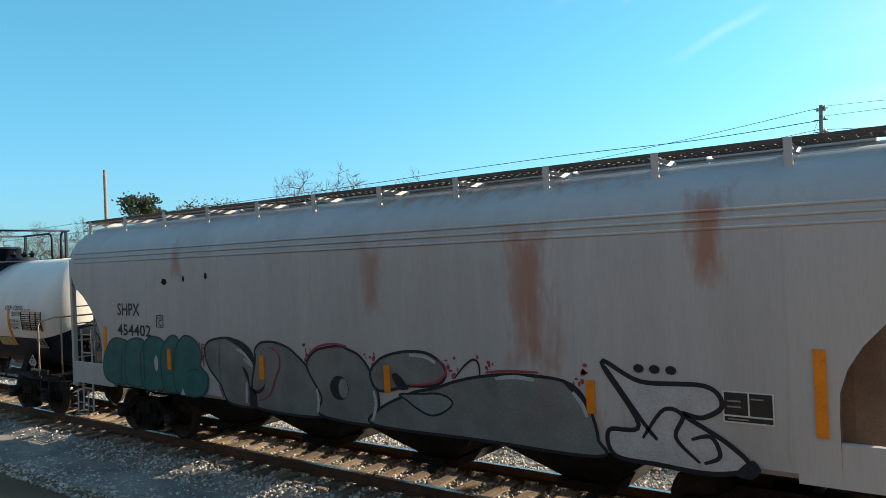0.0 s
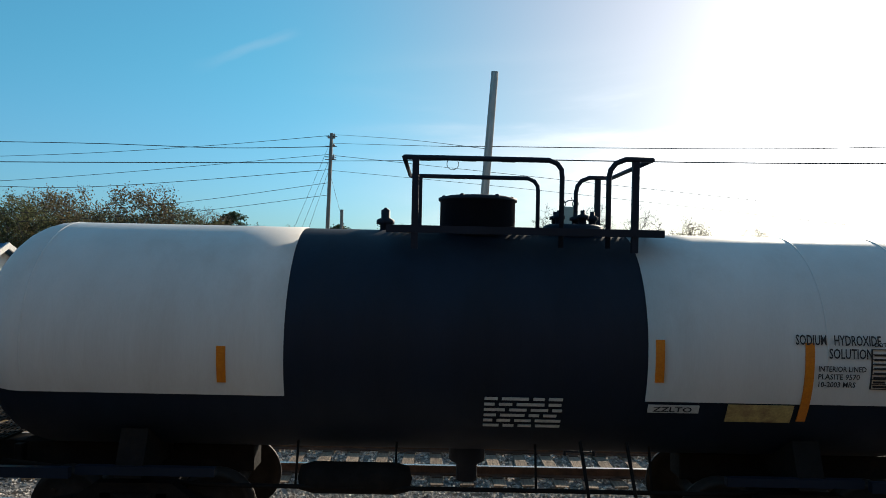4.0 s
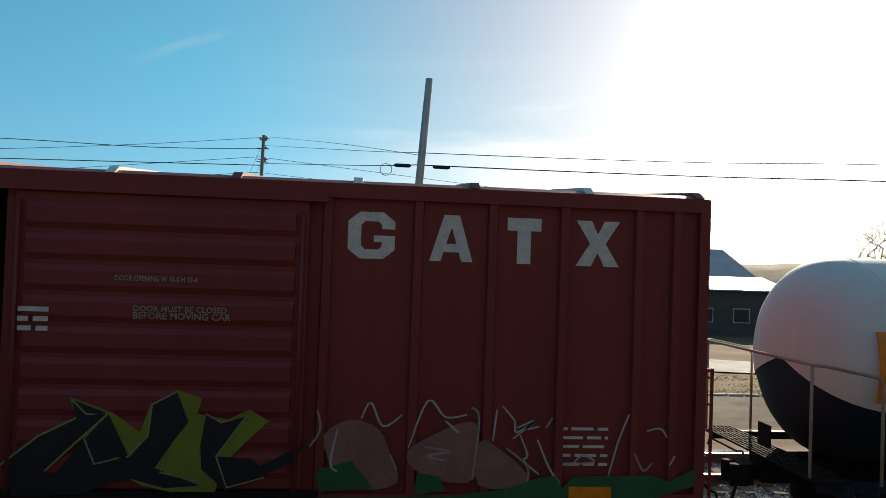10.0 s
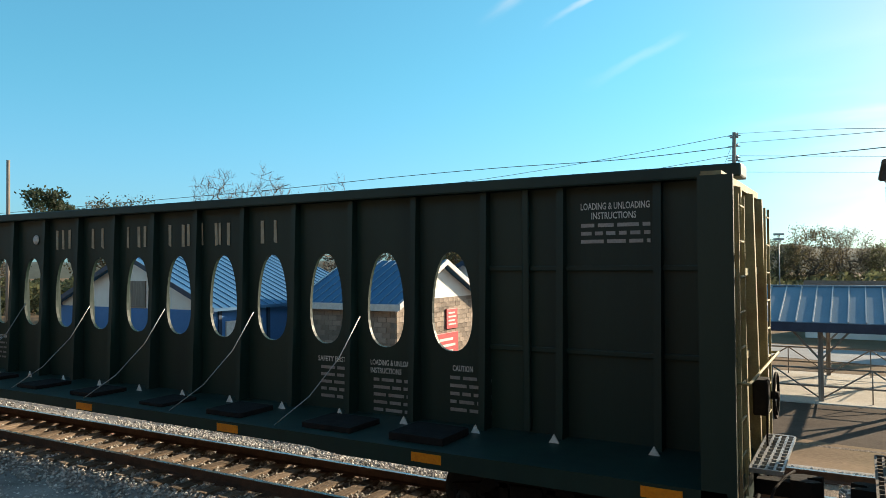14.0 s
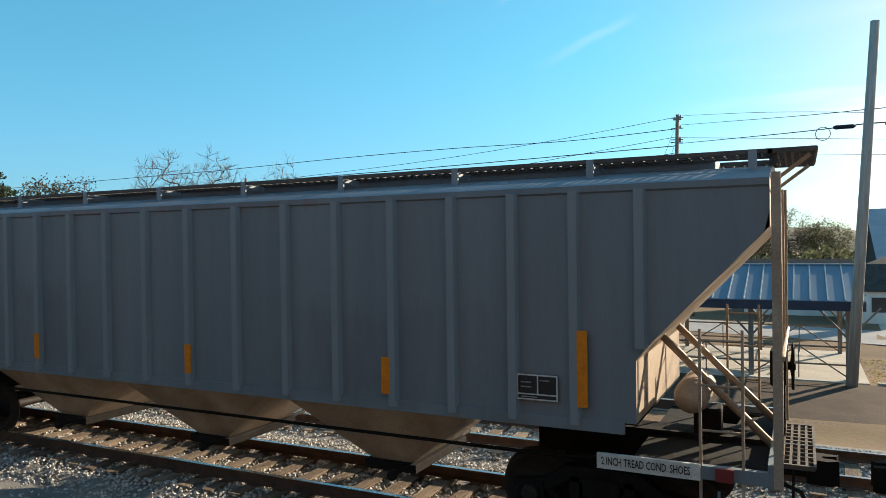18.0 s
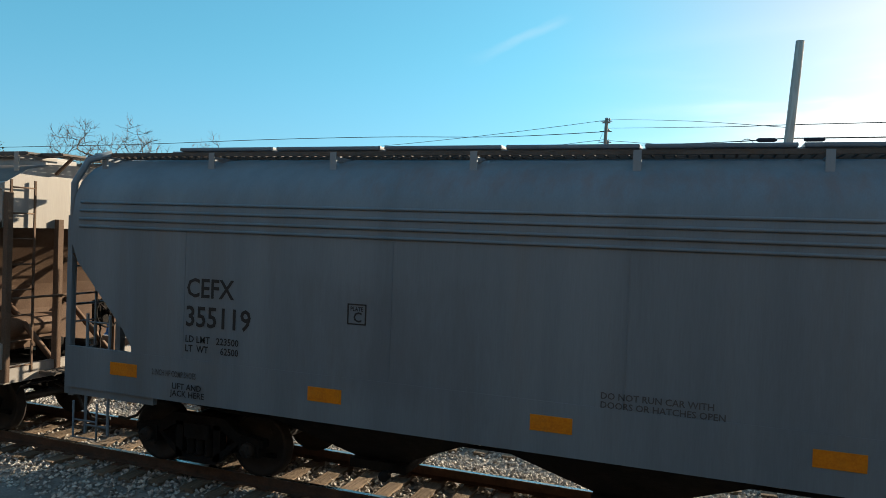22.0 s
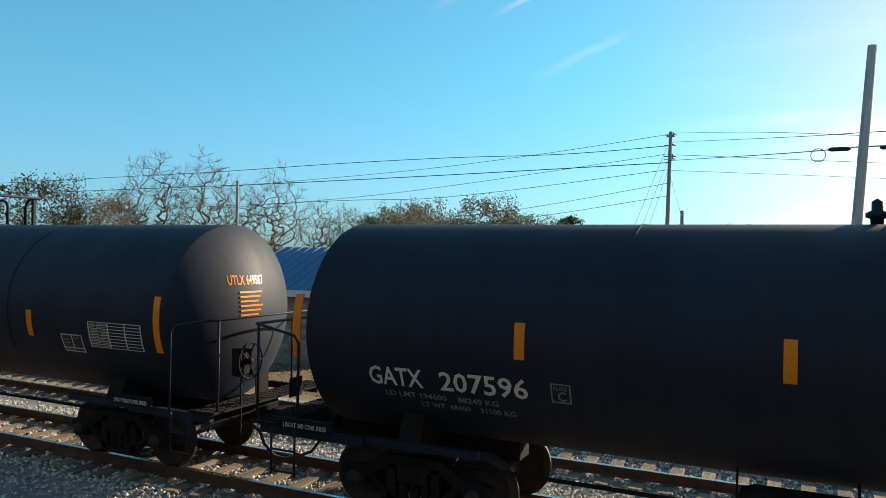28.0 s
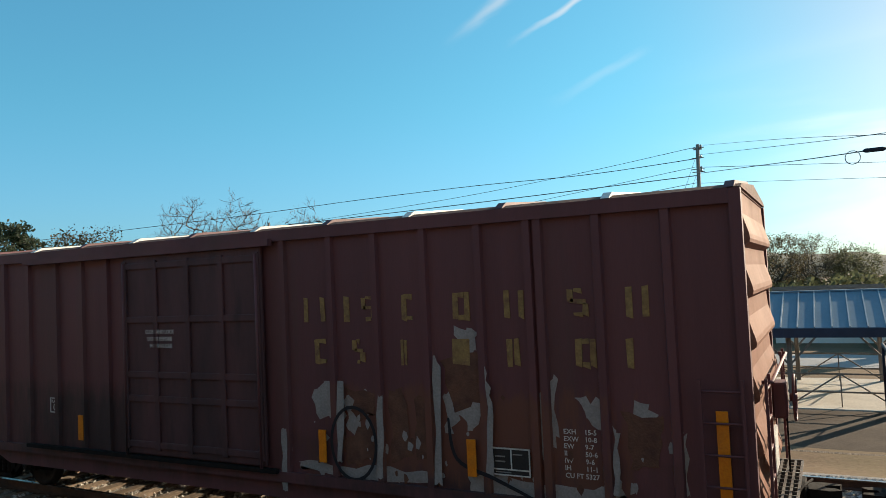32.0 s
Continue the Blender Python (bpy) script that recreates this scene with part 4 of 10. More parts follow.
def on_head(head, y, z):
    """How far along the car a dished tank head stands at y, z; head: (radius, axis height, half length, depth)."""
    rad, zc, hl, depth = head[:4]
    if len(head) > 4:
        cap = (rad * rad + depth * depth) / (2 * depth)
        return hl - depth + 0.012 + math.sqrt(max(0.0, cap * cap - y * y - (z - zc) ** 2)) - (cap - depth)
    c = min(1.0, math.hypot(y, z - zc) / rad) ** (1 / HEAD_CURVE)
    return hl - depth + depth * math.sqrt(max(0.0, 1 - c * c))


def characters(me):
    """The faces of a flat lettering mesh, character by character."""
    spans = []
    for q in me.polygons:
        xs = [me.vertices[v].co.x for v in q.vertices]
        spans.append([min(xs), max(xs), [tuple(q.vertices)]])
    spans.sort(key=lambda a: a[0])
    out = []
    for a in spans:
        if out and a[0] < out[-1][1] - 1e-4:
            out[-1][1] = max(out[-1][1], a[1])
            out[-1][2] += a[2]
        else:
            out.append(a)
    return [a[2] for a in out]


def stencil(car, text, x, z, size, material, y=NEAR - 0.006, wide=None, skin=None, end=0, label="", head=None):
    """Painted lettering with its lower left corner at x, z. skin: (radius, centre height) of a tank. end: +1 on the car's right end, where x is y."""
    me = words(text, size / 0.69)
    xs = [v.co.x for v in me.vertices] or [0]
    k = wide / max(xs) if wide and max(xs) > 0 else 1.0
    if skin:
        r_, zc_ = skin
        f = lambda a, b: (x + a * k, -math.sqrt(max(0.01, (r_ + 0.016) ** 2 - (z + b - zc_) ** 2)), z + b)
    elif end and head:
        f = lambda a, b: (on_head(head, x + a * k, z + b) + 0.004, x + a * k, z + b)
    elif end:
        f = lambda a, b: (y, x + a * k, z + b)
    else:
        f = lambda a, b: (x + a * k, y, z + b)
    spans = characters(me) if size >= 0.18 else []
    place(me, f)
    me.materials.append(material)
    if len(spans) < 2:
        return part("lettering", me, None, car, label)
    for faces in spans:
        idx = sorted({v for q in faces for v in q})
        at_ = {v: n for n, v in enumerate(idx)}
        ms = Mesh().add([me.vertices[v].co[:] for v in idx], [tuple(at_[v] for v in q) for q in faces])
        part("letter", ms, material, car, label)
    bpy.data.meshes.remove(me)


def patch(car, name, x0, x1, z0, z1, material, y=NEAR, th=0.006, skin=None, label="", end=False):
    """A thin sticker or painted panel on the side, bent round a tank's skin where given."""
    ms = Mesh()
    if end:
        ms.box(y, y + th, x0, x1, z0, z1)
    elif skin:
        r_, zc_ = skin
        n = max(6, int((z1 - z0) / 0.05))
        v = []
        for j in range(n + 1):
            z = z0 + (z1 - z0) * j / n
            for x, d in ((x0, th), (x1, th), (x1, -0.01), (x0, -0.01)):
                v.append((x, -math.sqrt(max(0.01, (r_ + d) ** 2 - (z - zc_) ** 2)), z))
        f = []
        for j in range(n):
            f += [(j * 4 + k, j * 4 + (k + 1) % 4, j * 4 + 4 + (k + 1) % 4, j * 4 + 4 + k) for k in range(4)]
        f += [(3, 2, 1, 0), tuple(n * 4 + k for k in range(4))]
        ms.add(v, f)
    else:
        ms.box(x0, x1, y - th, y + 0.01, z0, z1)
    return part(name, ms, material, car, label)


def reflector(car, x, z0, z1, w=0.11, y=NEAR, skin=None):
    return patch(car, "reflector", x - w / 2, x + w / 2, z0, z1, M["orange"], y, 0.008, skin, "amber reflective strip")


def bars(car, x, z, w, rows, material, h=0.05, gap=0.09, y=NEAR, skin=None, seed=1, name="stencil_bar"):
    """Small stencilling that cannot be read: rows of short bars."""
    r = random.Random(seed)
    for k in range(rows):
        a = x
        zz = z - k * gap
        while a < x + w - 0.03:
            b = min(x + w, a + r.uniform(0.10, 0.32))
            patch(car, name, a, b, zz, zz + h, material, y, 0.005, skin)
            a = b + 0.05


def box_sign(car, x, z, w, h, y=NEAR, skin=None, dark=True, face=None, line=None):
    """The two-pane consolidated stencil box."""
    o = patch(car, "stencil_panel", x, x + w, z, z + h, face or M["paintblack"], y, 0.005, skin, "black data panel with white border")
    b = 0.016
    ln = line or M["paintwhite"]
    for a0, a1, c0, c1 in ((x, x + w, z, z + b), (x, x + w, z + h - b, z + h), (x, x + b, z + b, z + h - b), (x + w - b, x + w, z + b, z + h - b), (x + w * 0.5, x + w * 0.5 + b, z + h * 0.25, z + h - b), (x + b, x + w - b, z + h * 0.2, z + h * 0.25)):
        patch(car, "border", a0, a1, c0, c1, ln, y - 0.001, 0.009, skin)
    for k in range(2):
        patch(car, "stencil_bar", x + 0.05, x + w * 0.36, z + h * (0.66 - 0.18 * k), z + h * (0.71 - 0.18 * k), M["galv"], y - 0.001, 0.008, skin)
    patch(car, "stencil_bar", x + w * 0.56, x + w * 0.80, z + h * 0.76, z + h * 0.80, M["galv"], y - 0.001, 0.008, skin)
    patch(car, "stencil_bar", x + 0.05, x + w * 0.5, z + h * 0.10, z + h * 0.14, M["galv"], y - 0.001, 0.008, skin)


def plate_c(car, x, z, s, material, y=NEAR, skin=None):
    b = 0.016
    for a0, a1, c0, c1 in ((x, x + s, z, z + b), (x, x + s, z + s - b, z + s), (x, x + b, z, z + s), (x + s - b, x + s, z, z + s)):
        patch(car, "plate_border", a0, a1, c0, c1, material, y, 0.006, skin)
    stencil(car, "C", x + s * 0.32, z + s * 0.14, s * 0.46, material, y - 0.007, skin=skin)
    stencil(car, "PLATE", x + s * 0.16, z + s * 0.66, s * 0.2, material, y - 0.007, wide=s * 0.68, skin=skin)


def start_car(name, label, category, right, left):
    car = thing(name, label, category, pose((right + left) / 2, LINE, 0), group="cars of the train")
    CARS.append((car, (right + left) / 2))
    return car, (right - left) / 2


# ---- covered hoppers ----
def hopper(label, right, left, paint, section, z1, z2, inset, bays, end_paint, lower=None, board_y=(0.72, 1.22), board_z=4.70, brackets=9, ribs=0, post_top=4.55, sill=True, arch=False, frame_paint=None, top_in=0.06, roof_from=None, board_out=0.38, sill_z=(1.05, 1.32), trough=0.12, inner=None):
    fp = frame_paint or paint
    car, hl = start_car("covered_hopper", label, "freight car", right, left)
    top_x, bot_x = hl - top_in, hl - inset
    zs = [z for _, z in section]

    def ext(z):
        if z >= z1:
            return top_x
        if z <= z2:
            return bot_x
        u = (z1 - z) / (z1 - z2)
        if arch:
            u = math.sin(u * math.pi / 2) ** 0.8
        return top_x + (bot_x - top_x) * u

    # refine the section so that the slope sheet is straight
    sec = []
    for (ya, za), (yb, zb) in zip(section, section[1:]):
        n = max(1, int(abs(zb - za) / 0.22))
        sec += [(ya + (yb - ya) * k / n, za + (zb - za) * k / n) for k in range(n)]
    sec.append(section[-1])
    nx = 12
    for sgn in (-1, 1):
        side = Mesh()
        v = []
        for y, z in sec:
            e = ext(z)
            v += [(-e + 2 * e * i / nx, sgn * y, z) for i in range(nx + 1)]
        w = nx + 1
        cut = next((j for j, q in enumerate(sec) if roof_from and q[1] >= roof_from), len(sec) - 1)
        quads = lambda a, b: [(j * w + i, j * w + i + 1, (j + 1) * w + i + 1, (j + 1) * w + i) for j in range(a, b) for i in range(nx)]
        side.add(v[:(cut + 1) * w], quads(0, cut), True)
        if cut < len(sec) - 1:
            part("roof", Mesh().add(v[cut * w:], quads(0, len(sec) - 1 - cut), True), M["hoproof"], car, "grimy sloping roof sheet")
        body = part("body", side, paint, car)
        bm = bmesh.new()
        bm.from_mesh(body.data)
        for ed in bm.edges:
            ed.smooth = len(ed.link_faces) < 2 or ed.calc_face_angle() < radians(28)
        bm.to_mesh(body.data)
        bm.free()
    for k in (-1, 1):
        v = []
        low = [(y, z) for y, z in sec if z < z1] + [(next(y for y, z in sec if z >= z1), z1)]
        high = [low[-1]] + [(y, z) for y, z in sec if z > z1]
        if inner:
            xa, xb, za, zc_ = inner
            plan = [(k * (hl - xa + (xa - xb) * math.cos(q)), 1.5 * math.sin(q)) for q in [math.pi * (c / 12 - 0.5) for c in range(13)]]
            part("rounded_end", Mesh().prism(plan[::k], za, zc_, "z"), end_paint, car, "rusty brown rounded hopper end behind the side opening, darkened for shade")
        for nm, rows_, paint_, lab in (("slope_sheet", low, end_paint, "sloping end sheet"), ("end_sheet", high, M["slope"] if end_paint is M["slope"] else paint, "upright end sheet")):
            v = []
            for y, z in rows_:
                v += [(k * ext(z), -y, z), (k * ext(z), y, z)]
            part(nm, Mesh().add(v, [(2 * j, 2 * j + 1, 2 * j + 3, 2 * j + 2) for j in range(len(rows_) - 1)]), paint_, car, lab)
    zb = sec[0][1]
    part("floor_sheet", Mesh().box(-bot_x, bot_x, -sec[0][0] + 0.02, sec[0][0] - 0.02, zb - 0.02, zb + 0.01), M["running"], car)
    # hopper bays under the body
    n = bays
    span = 2 * (bot_x - (1.9 if hl > 7 else 1.3))
    for i in range(n):
        xc = -span / 2 + span * (i + 0.5) / n
        hw = span / n / 2 - 0.05
        b = Mesh()
        lo = 0.50
        b.add([(xc - hw, -1.42, zb - 0.01), (xc + hw, -1.42, zb - 0.01), (xc + hw, 1.42, zb - 0.01), (xc - hw, 1.42, zb - 0.01), (xc - 0.33, -0.75, lo), (xc + 0.33, -0.75, lo), (xc + 0.33, 0.75, lo), (xc - 0.33, 0.75, lo)], [(0, 1, 5, 4), (1, 2, 6, 5), (2, 3, 7, 6), (3, 0, 4, 7), (4, 5, 6, 7), (3, 2, 1, 0)])
        # A near-black lower puts the underside's shade into the bay colour.
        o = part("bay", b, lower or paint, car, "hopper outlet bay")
        part("gate", Mesh().box(xc - 0.42, xc + 0.42, -0.85, 0.85, lo - 0.12, lo, 0.01), M["running"], o)
        part("gate_shaft", Mesh().tube([(xc + 0.3, -1.25, lo - 0.02), (xc + 0.3, 1.25, lo - 0.02)], 0.03, 6), M["running"], o)
        part("gate_socket", Mesh().lathe([(0, -0.05), (0.07, -0.05), (0.07, 0.05), (0, 0.05)], (xc + 0.3, -1.27, lo - 0.02), "y", 8), M["running"], o)
    # centre sill stubs, side sill
    for k in (-1, 1):
        part("stub_sill", Mesh().box(min(k * hl, k * (bot_x - 1.6)), max(k * hl, k * (bot_x - 1.6)), -0.22, 0.22, 0.78, 1.18, 0.015), M["running"], car)
        part("end_deck", Mesh().box(min(k * (hl - 0.05), k * (bot_x - 0.1)), max(k * (hl - 0.05), k * (bot_x - 0.1)), -1.5, 1.5, 1.06, 1.12), M["running"], car)
        part("end_sill", Mesh().box(min(k * (hl - 0.10), k * hl), max(k * (hl - 0.10), k * hl), -1.58, 1.58, 1.02, 1.28), paint, car)
        for sgn in (-1, 1):
            part("side_sill", Mesh().box(min(k * hl, k * (bot_x - 0.4)), max(k * hl, k * (bot_x - 0.4)), min(sgn * 1.52, sgn * 1.60), max(sgn * 1.52, sgn * 1.60), *sill_z), paint, car)
            # end posts and ladders
            part("corner_post", Mesh().box(k * hl - 0.045, k * hl + 0.045, sgn * 1.56 - 0.045, sgn * 1.56 + 0.045, 1.05, z1 + 0.55), fp, car)
            ladder(car, k * hl, sgn * 1.52 - (0 if sgn < 0 else 0.42), 1.15, min(post_top, z1 + 0.75), 0.42, fp, "y")
            part("inner_post", Mesh().box(k * (hl - 0.02) - 0.05, k * (hl - 0.02) + 0.05, sgn * 0.62 - 0.05, sgn * 0.62 + 0.05, 1.1, z1 + 0.15), fp, car)
            ladder(car, k * (hl - 0.55) - 0.2, sgn * 1.58, 0.5, z2 + 0.35, 0.42, fp, "x", name="side_ladder")
            part("slope_stay", Mesh().tube([(k * (hl - 0.05), sgn * 0.6, 1.2), (k * (bot_x - 0.05), sgn * 0.6, z2 + 0.3)], 0.05, 4), fp, car)
        grab(car, [(k * (hl - 0.02), -1.5, 2.35), (k * (hl + 0.05), -1.5, 2.35), (k * (hl + 0.05), 1.5, 2.35), (k * (hl - 0.02), 1.5, 2.35)], fp, 0.02, "end_rail")
        part("crossover", grating(min(k * (hl + 0.02), k * (hl + 0.34)), max(k * (hl + 0.02), k * (hl + 0.34)), -0.95, 0.95, 1.14), M["walkway"], car, "end crossover grating")
        step(car, k * (hl - 0.35), k, paint)
        step(car, k * (hl - 0.35), k, paint, -NEAR - 0.06)
        part("board_end", grating(min(k * (hl - 0.1), k * (hl + board_out)), max(k * (hl - 0.1), k * (hl + board_out)), -0.95, 0.95, board_z), M["walkway"], car)
        for sgn in (-1, 1):
            part("board_strut", Mesh().tube([(k * (hl - 0.02), sgn * 0.7, board_z - 0.32), (k * (hl + board_out - 0.06), sgn * 0.7, board_z - 0.06)], 0.03, 4, smooth=False), fp, car)
        add_coupler(car, k * (hl + 0.18), k)
        add_truck(car, k * (hl - 1.95))
    part("air_reservoir", Mesh().lathe([(0, -0.55), (0.16, -0.52), (0.2, -0.42), (0.2, 0.42), (0.16, 0.52), (0, 0.55)], (hl - 0.95, -0.35, 1.75), "y", 14), end_paint, car)
    part("brake_cylinder", Mesh().lathe([(0, -0.3), (0.13, -0.3), (0.13, 0.2), (0.05, 0.25), (0, 0.5)], (hl - 0.75, 0.5, 1.3), "x", 12), M["running"], car)
    part("control_valve", Mesh().box(hl - 1.0, hl - 0.68, -0.2, 0.15, 1.15, 1.5, 0.03), M["running"], car)
    part("brake_pipe", Mesh().tube([(-hl + 0.2, -0.5, 0.95), (-hl + 2.5, -1.2, 1.0), (hl - 2.5, -1.2, 1.0), (hl - 0.2, -0.5, 0.95)], 0.025, 5), M["running"], car)
    brake_wheel(car, hl + 0.12, 0.35, 2.0, M["running"], 1)
    # roof hatches and running boards
    part("hatch_trough", Mesh().box(-hl + 0.7, hl - 0.7, -0.34, 0.34, section[-1][1] - 0.02, section[-1][1] + trough, 0.02), paint, car)
    hn = 8
    for i in range(hn):
        x = -hl + 0.9 + (2 * hl - 1.8) * i / hn
        part("hatch_cover", Mesh().box(x, x + (2 * hl - 1.8) / hn - 0.06, -0.40, 0.40, section[-1][1] + trough, section[-1][1] + trough + 0.05, 0.015), paint, car)
    for sgn in (-1, 1):
        ya, yb = sorted((sgn * board_y[0], sgn * board_y[1]))
        part("running_board", grating(-hl + 0.05, hl - 0.05, ya, yb, board_z, 0.13, 0.012), M["walkway"], car, "perforated roof walkway")
        for i in range(brackets):
            x = -hl + 0.25 + (2 * hl - 0.5) * i / (brackets - 1)
            yo = sgn * board_y[1]
            zr = next(z for y, z in reversed(sec) if y >= board_y[1] - 0.02)
            br = Mesh().box(x - 0.045, x + 0.045, min(yo, yo + sgn * 0.03), max(yo, yo + sgn * 0.03), zr - 0.10, board_z)
            br.box(x - 0.012, x + 0.012, min(sgn * 0.5, yo), max(sgn * 0.5, yo), board_z - 0.12, board_z - 0.05)
            part("bracket", br, M["rib"] if paint is M["hgrey"] else paint, car)
    return car, hl, ext, sec


ROUND = [(1.50, 1.14), (1.60, 1.22), (1.62, 1.60), (1.62, 3.72), (1.585, 3.96), (1.48, 4.18), (1.26, 4.38), (0.95, 4.52), (0.5, 4.60), (0.0, 4.63)]
EAVE = [(1.50, 1.30), (1.60, 1.38), (1.62, 1.55), (1.62, 4.02), (1.66, 4.05), (1.66, 4.13), (1.56, 4.16), (1.2, 4.38), (0.7, 4.5), (0.0, 4.53)]
BARREL = [(1.46, 1.30), (1.53, 1.42), (1.58, 1.65), (1.605, 2.0), (1.618, 2.5), (1.62, 3.0), (1.615, 3.5), (1.60, 4.02), (1.66, 4.05), (1.66, 4.13), (1.56, 4.16), (1.2, 4.38), (0.7, 4.5), (0.0, 4.53)]
FLAT = [(1.56, 1.56), (1.56, 4.13), (1.585, 4.15), (1.585, 4.22), (1.35, 4.29), (0.6, 4.42), (0.0, 4.45)]


def welds(car, xs, z0, z1, material, y=NEAR, w=0.02):
    for x in xs:
        part("weld_seam", Mesh().box(x - w / 2, x + w / 2, y - 0.006, y + 0.02, z0, z1), material, car)


# 1: pale grey hopper with painted lower side
X = -8.10
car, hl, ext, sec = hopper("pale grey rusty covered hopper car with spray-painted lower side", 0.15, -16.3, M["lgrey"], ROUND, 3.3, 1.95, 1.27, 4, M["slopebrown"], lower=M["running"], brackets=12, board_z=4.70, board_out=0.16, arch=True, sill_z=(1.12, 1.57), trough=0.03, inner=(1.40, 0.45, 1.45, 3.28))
HOP1 = car
stencil(car, "SHPX", -14.38 - X, 2.64, 0.24, M["paintblack"], wide=0.84)
stencil(car, "454402", -14.39 - X, 2.23, 0.22, M["paintblack"], wide=1.23)
plate_c(car, -12.97 - X, 2.42, 0.24, M["paintblack"])
for x in (-12.55, -9.83, -7.02, -3.79, -1.3):
    reflector(car, x - X, 1.62, 2.02 if x < -2 else 2.5, y=NEAR - 0.018)
patch(car, "reflector", -14.96 - X, -14.83 - X, 1.52, 2.4, M["orange"], label="amber reflective strip")
welds(car, [x - X for x in (-13.3, -11.0, -8.6, -6.2, -4.0, -1.6)], 1.3, 3.75, M["lgrey"], w=0.014)
for z in (3.76, 3.86, 3.96):
    part("side_bead", Mesh().tube([(-hl + 0.2, -1.615 + (z - 3.76) * 0.15, z), (hl - 0.2, -1.615 + (z - 3.76) * 0.15, z)], 0.02, 5), M["lgrey"], car)
box_sign(car, -2.26 - X, 1.68, 0.52, 0.34)
for x, z, w_ in ((-12.76, 3.24, 0.2), (-12.06, 3.29, 0.07), (-11.38, 3.33, 0.1)):
    part("dark_scuff", Mesh().prism([(x - X, z + 0.05), (x - X + w_ * 0.5, z), (x - X + w_, z + 0.04), (x - X + w_ * 0.8, z + 0.12), (x - X + w_ * 0.3, z + 0.13)], NEAR - 0.004, NEAR + 0.01), M["running"], car)

# 2 to 4: tank cars are below; 5: small grey pressure hopper
X5 = -80.7
car, hl, ext, sec = hopper("small light grey covered hopper car with steep end sheets", -74.6, -86.8, M["lgrey"], BARREL, 3.5, 2.0, 1.40, 2, M["slopebrown"], brackets=7, board_z=4.62, post_top=4.2, top_in=0.52, roof_from=4.15, board_out=0.24, inner=(1.5, 0.70, 1.15, 3.2))
HOP5 = car
stencil(car, "CEFX", -84.65 - X5, 2.64, 0.23, M["paintblack"], wide=0.78)
stencil(car, "96999", -84.72 - X5, 2.28, 0.25, M["paintblack"], wide=0.98)
stencil(car, "LD LMT  229400", -84.73 - X5, 2.07, 0.095, M["paintblack"], wide=0.86)
stencil(car, "LT  WT    56600", -84.73 - X5, 1.93, 0.095, M["paintblack"], wide=0.86)
plate_c(car, -83.17 - X5, 2.36, 0.26, M["paintblack"])
for x, w2 in ((-85.15, 0.8), (-83.13, 0.45), (-81.0, 0.44), (-78.8, 0.45), (-77.2, 0.95)):
    patch(car, "reflector", x - X5, x - X5 + w2, 1.66, 1.75, M["orange"], label="amber reflective strip")
welds(car, [x - X5 for x in (-84.88, -83.24, -81.57, -79.9, -78.2, -76.6)], 1.5, 4.0, M["lgrey"], w=0.014)
stencil(car, "CAR EQUIPPED WITH SAFETY RELIEF VALVES", -81.85 - X5, 1.48, 0.075, M["fadedink"], y=-1.632, wide=1.5)
stencil(car, "MAXIMUM OPERATION PRESSURE 14.7 P.S.I.G.", -81.85 - X5, 1.38, 0.075, M["fadedink"], y=-1.632, wide=1.5)
stencil(car, "DANGER", -83.5 - X5, 1.50, 0.06, M["paintblack"], y=-1.632)
part("sill_plate", Mesh().box(-hl + 0.9, hl - 0.9, -1.63, -1.54, 1.26, 1.60), M["lgrey"], car)
part("jack_post", Mesh().box(-85.76 - X5, -85.43 - X5, -1.66, -1.56, 1.15, 1.93, 0.01), M["lgrey"], car)
part("jack_post", Mesh().box(-76.2 - X5, -75.9 - X5, -1.66, -1.56, 1.15, 1.93, 0.01), M["lgrey"], car)
part("discharge_pipe", Mesh().tube([(-3.6, -1.15, 0.75), (-3.3, -1.2, 0.95), (-2.8, -1.2, 0.98), (3.6, -1.2, 0.92)], 0.10, 10), M["lgrey"], car, "grey unloading pipe")
box_sign(car, -78.42 - X5, 1.64, 0.45, 0.25)
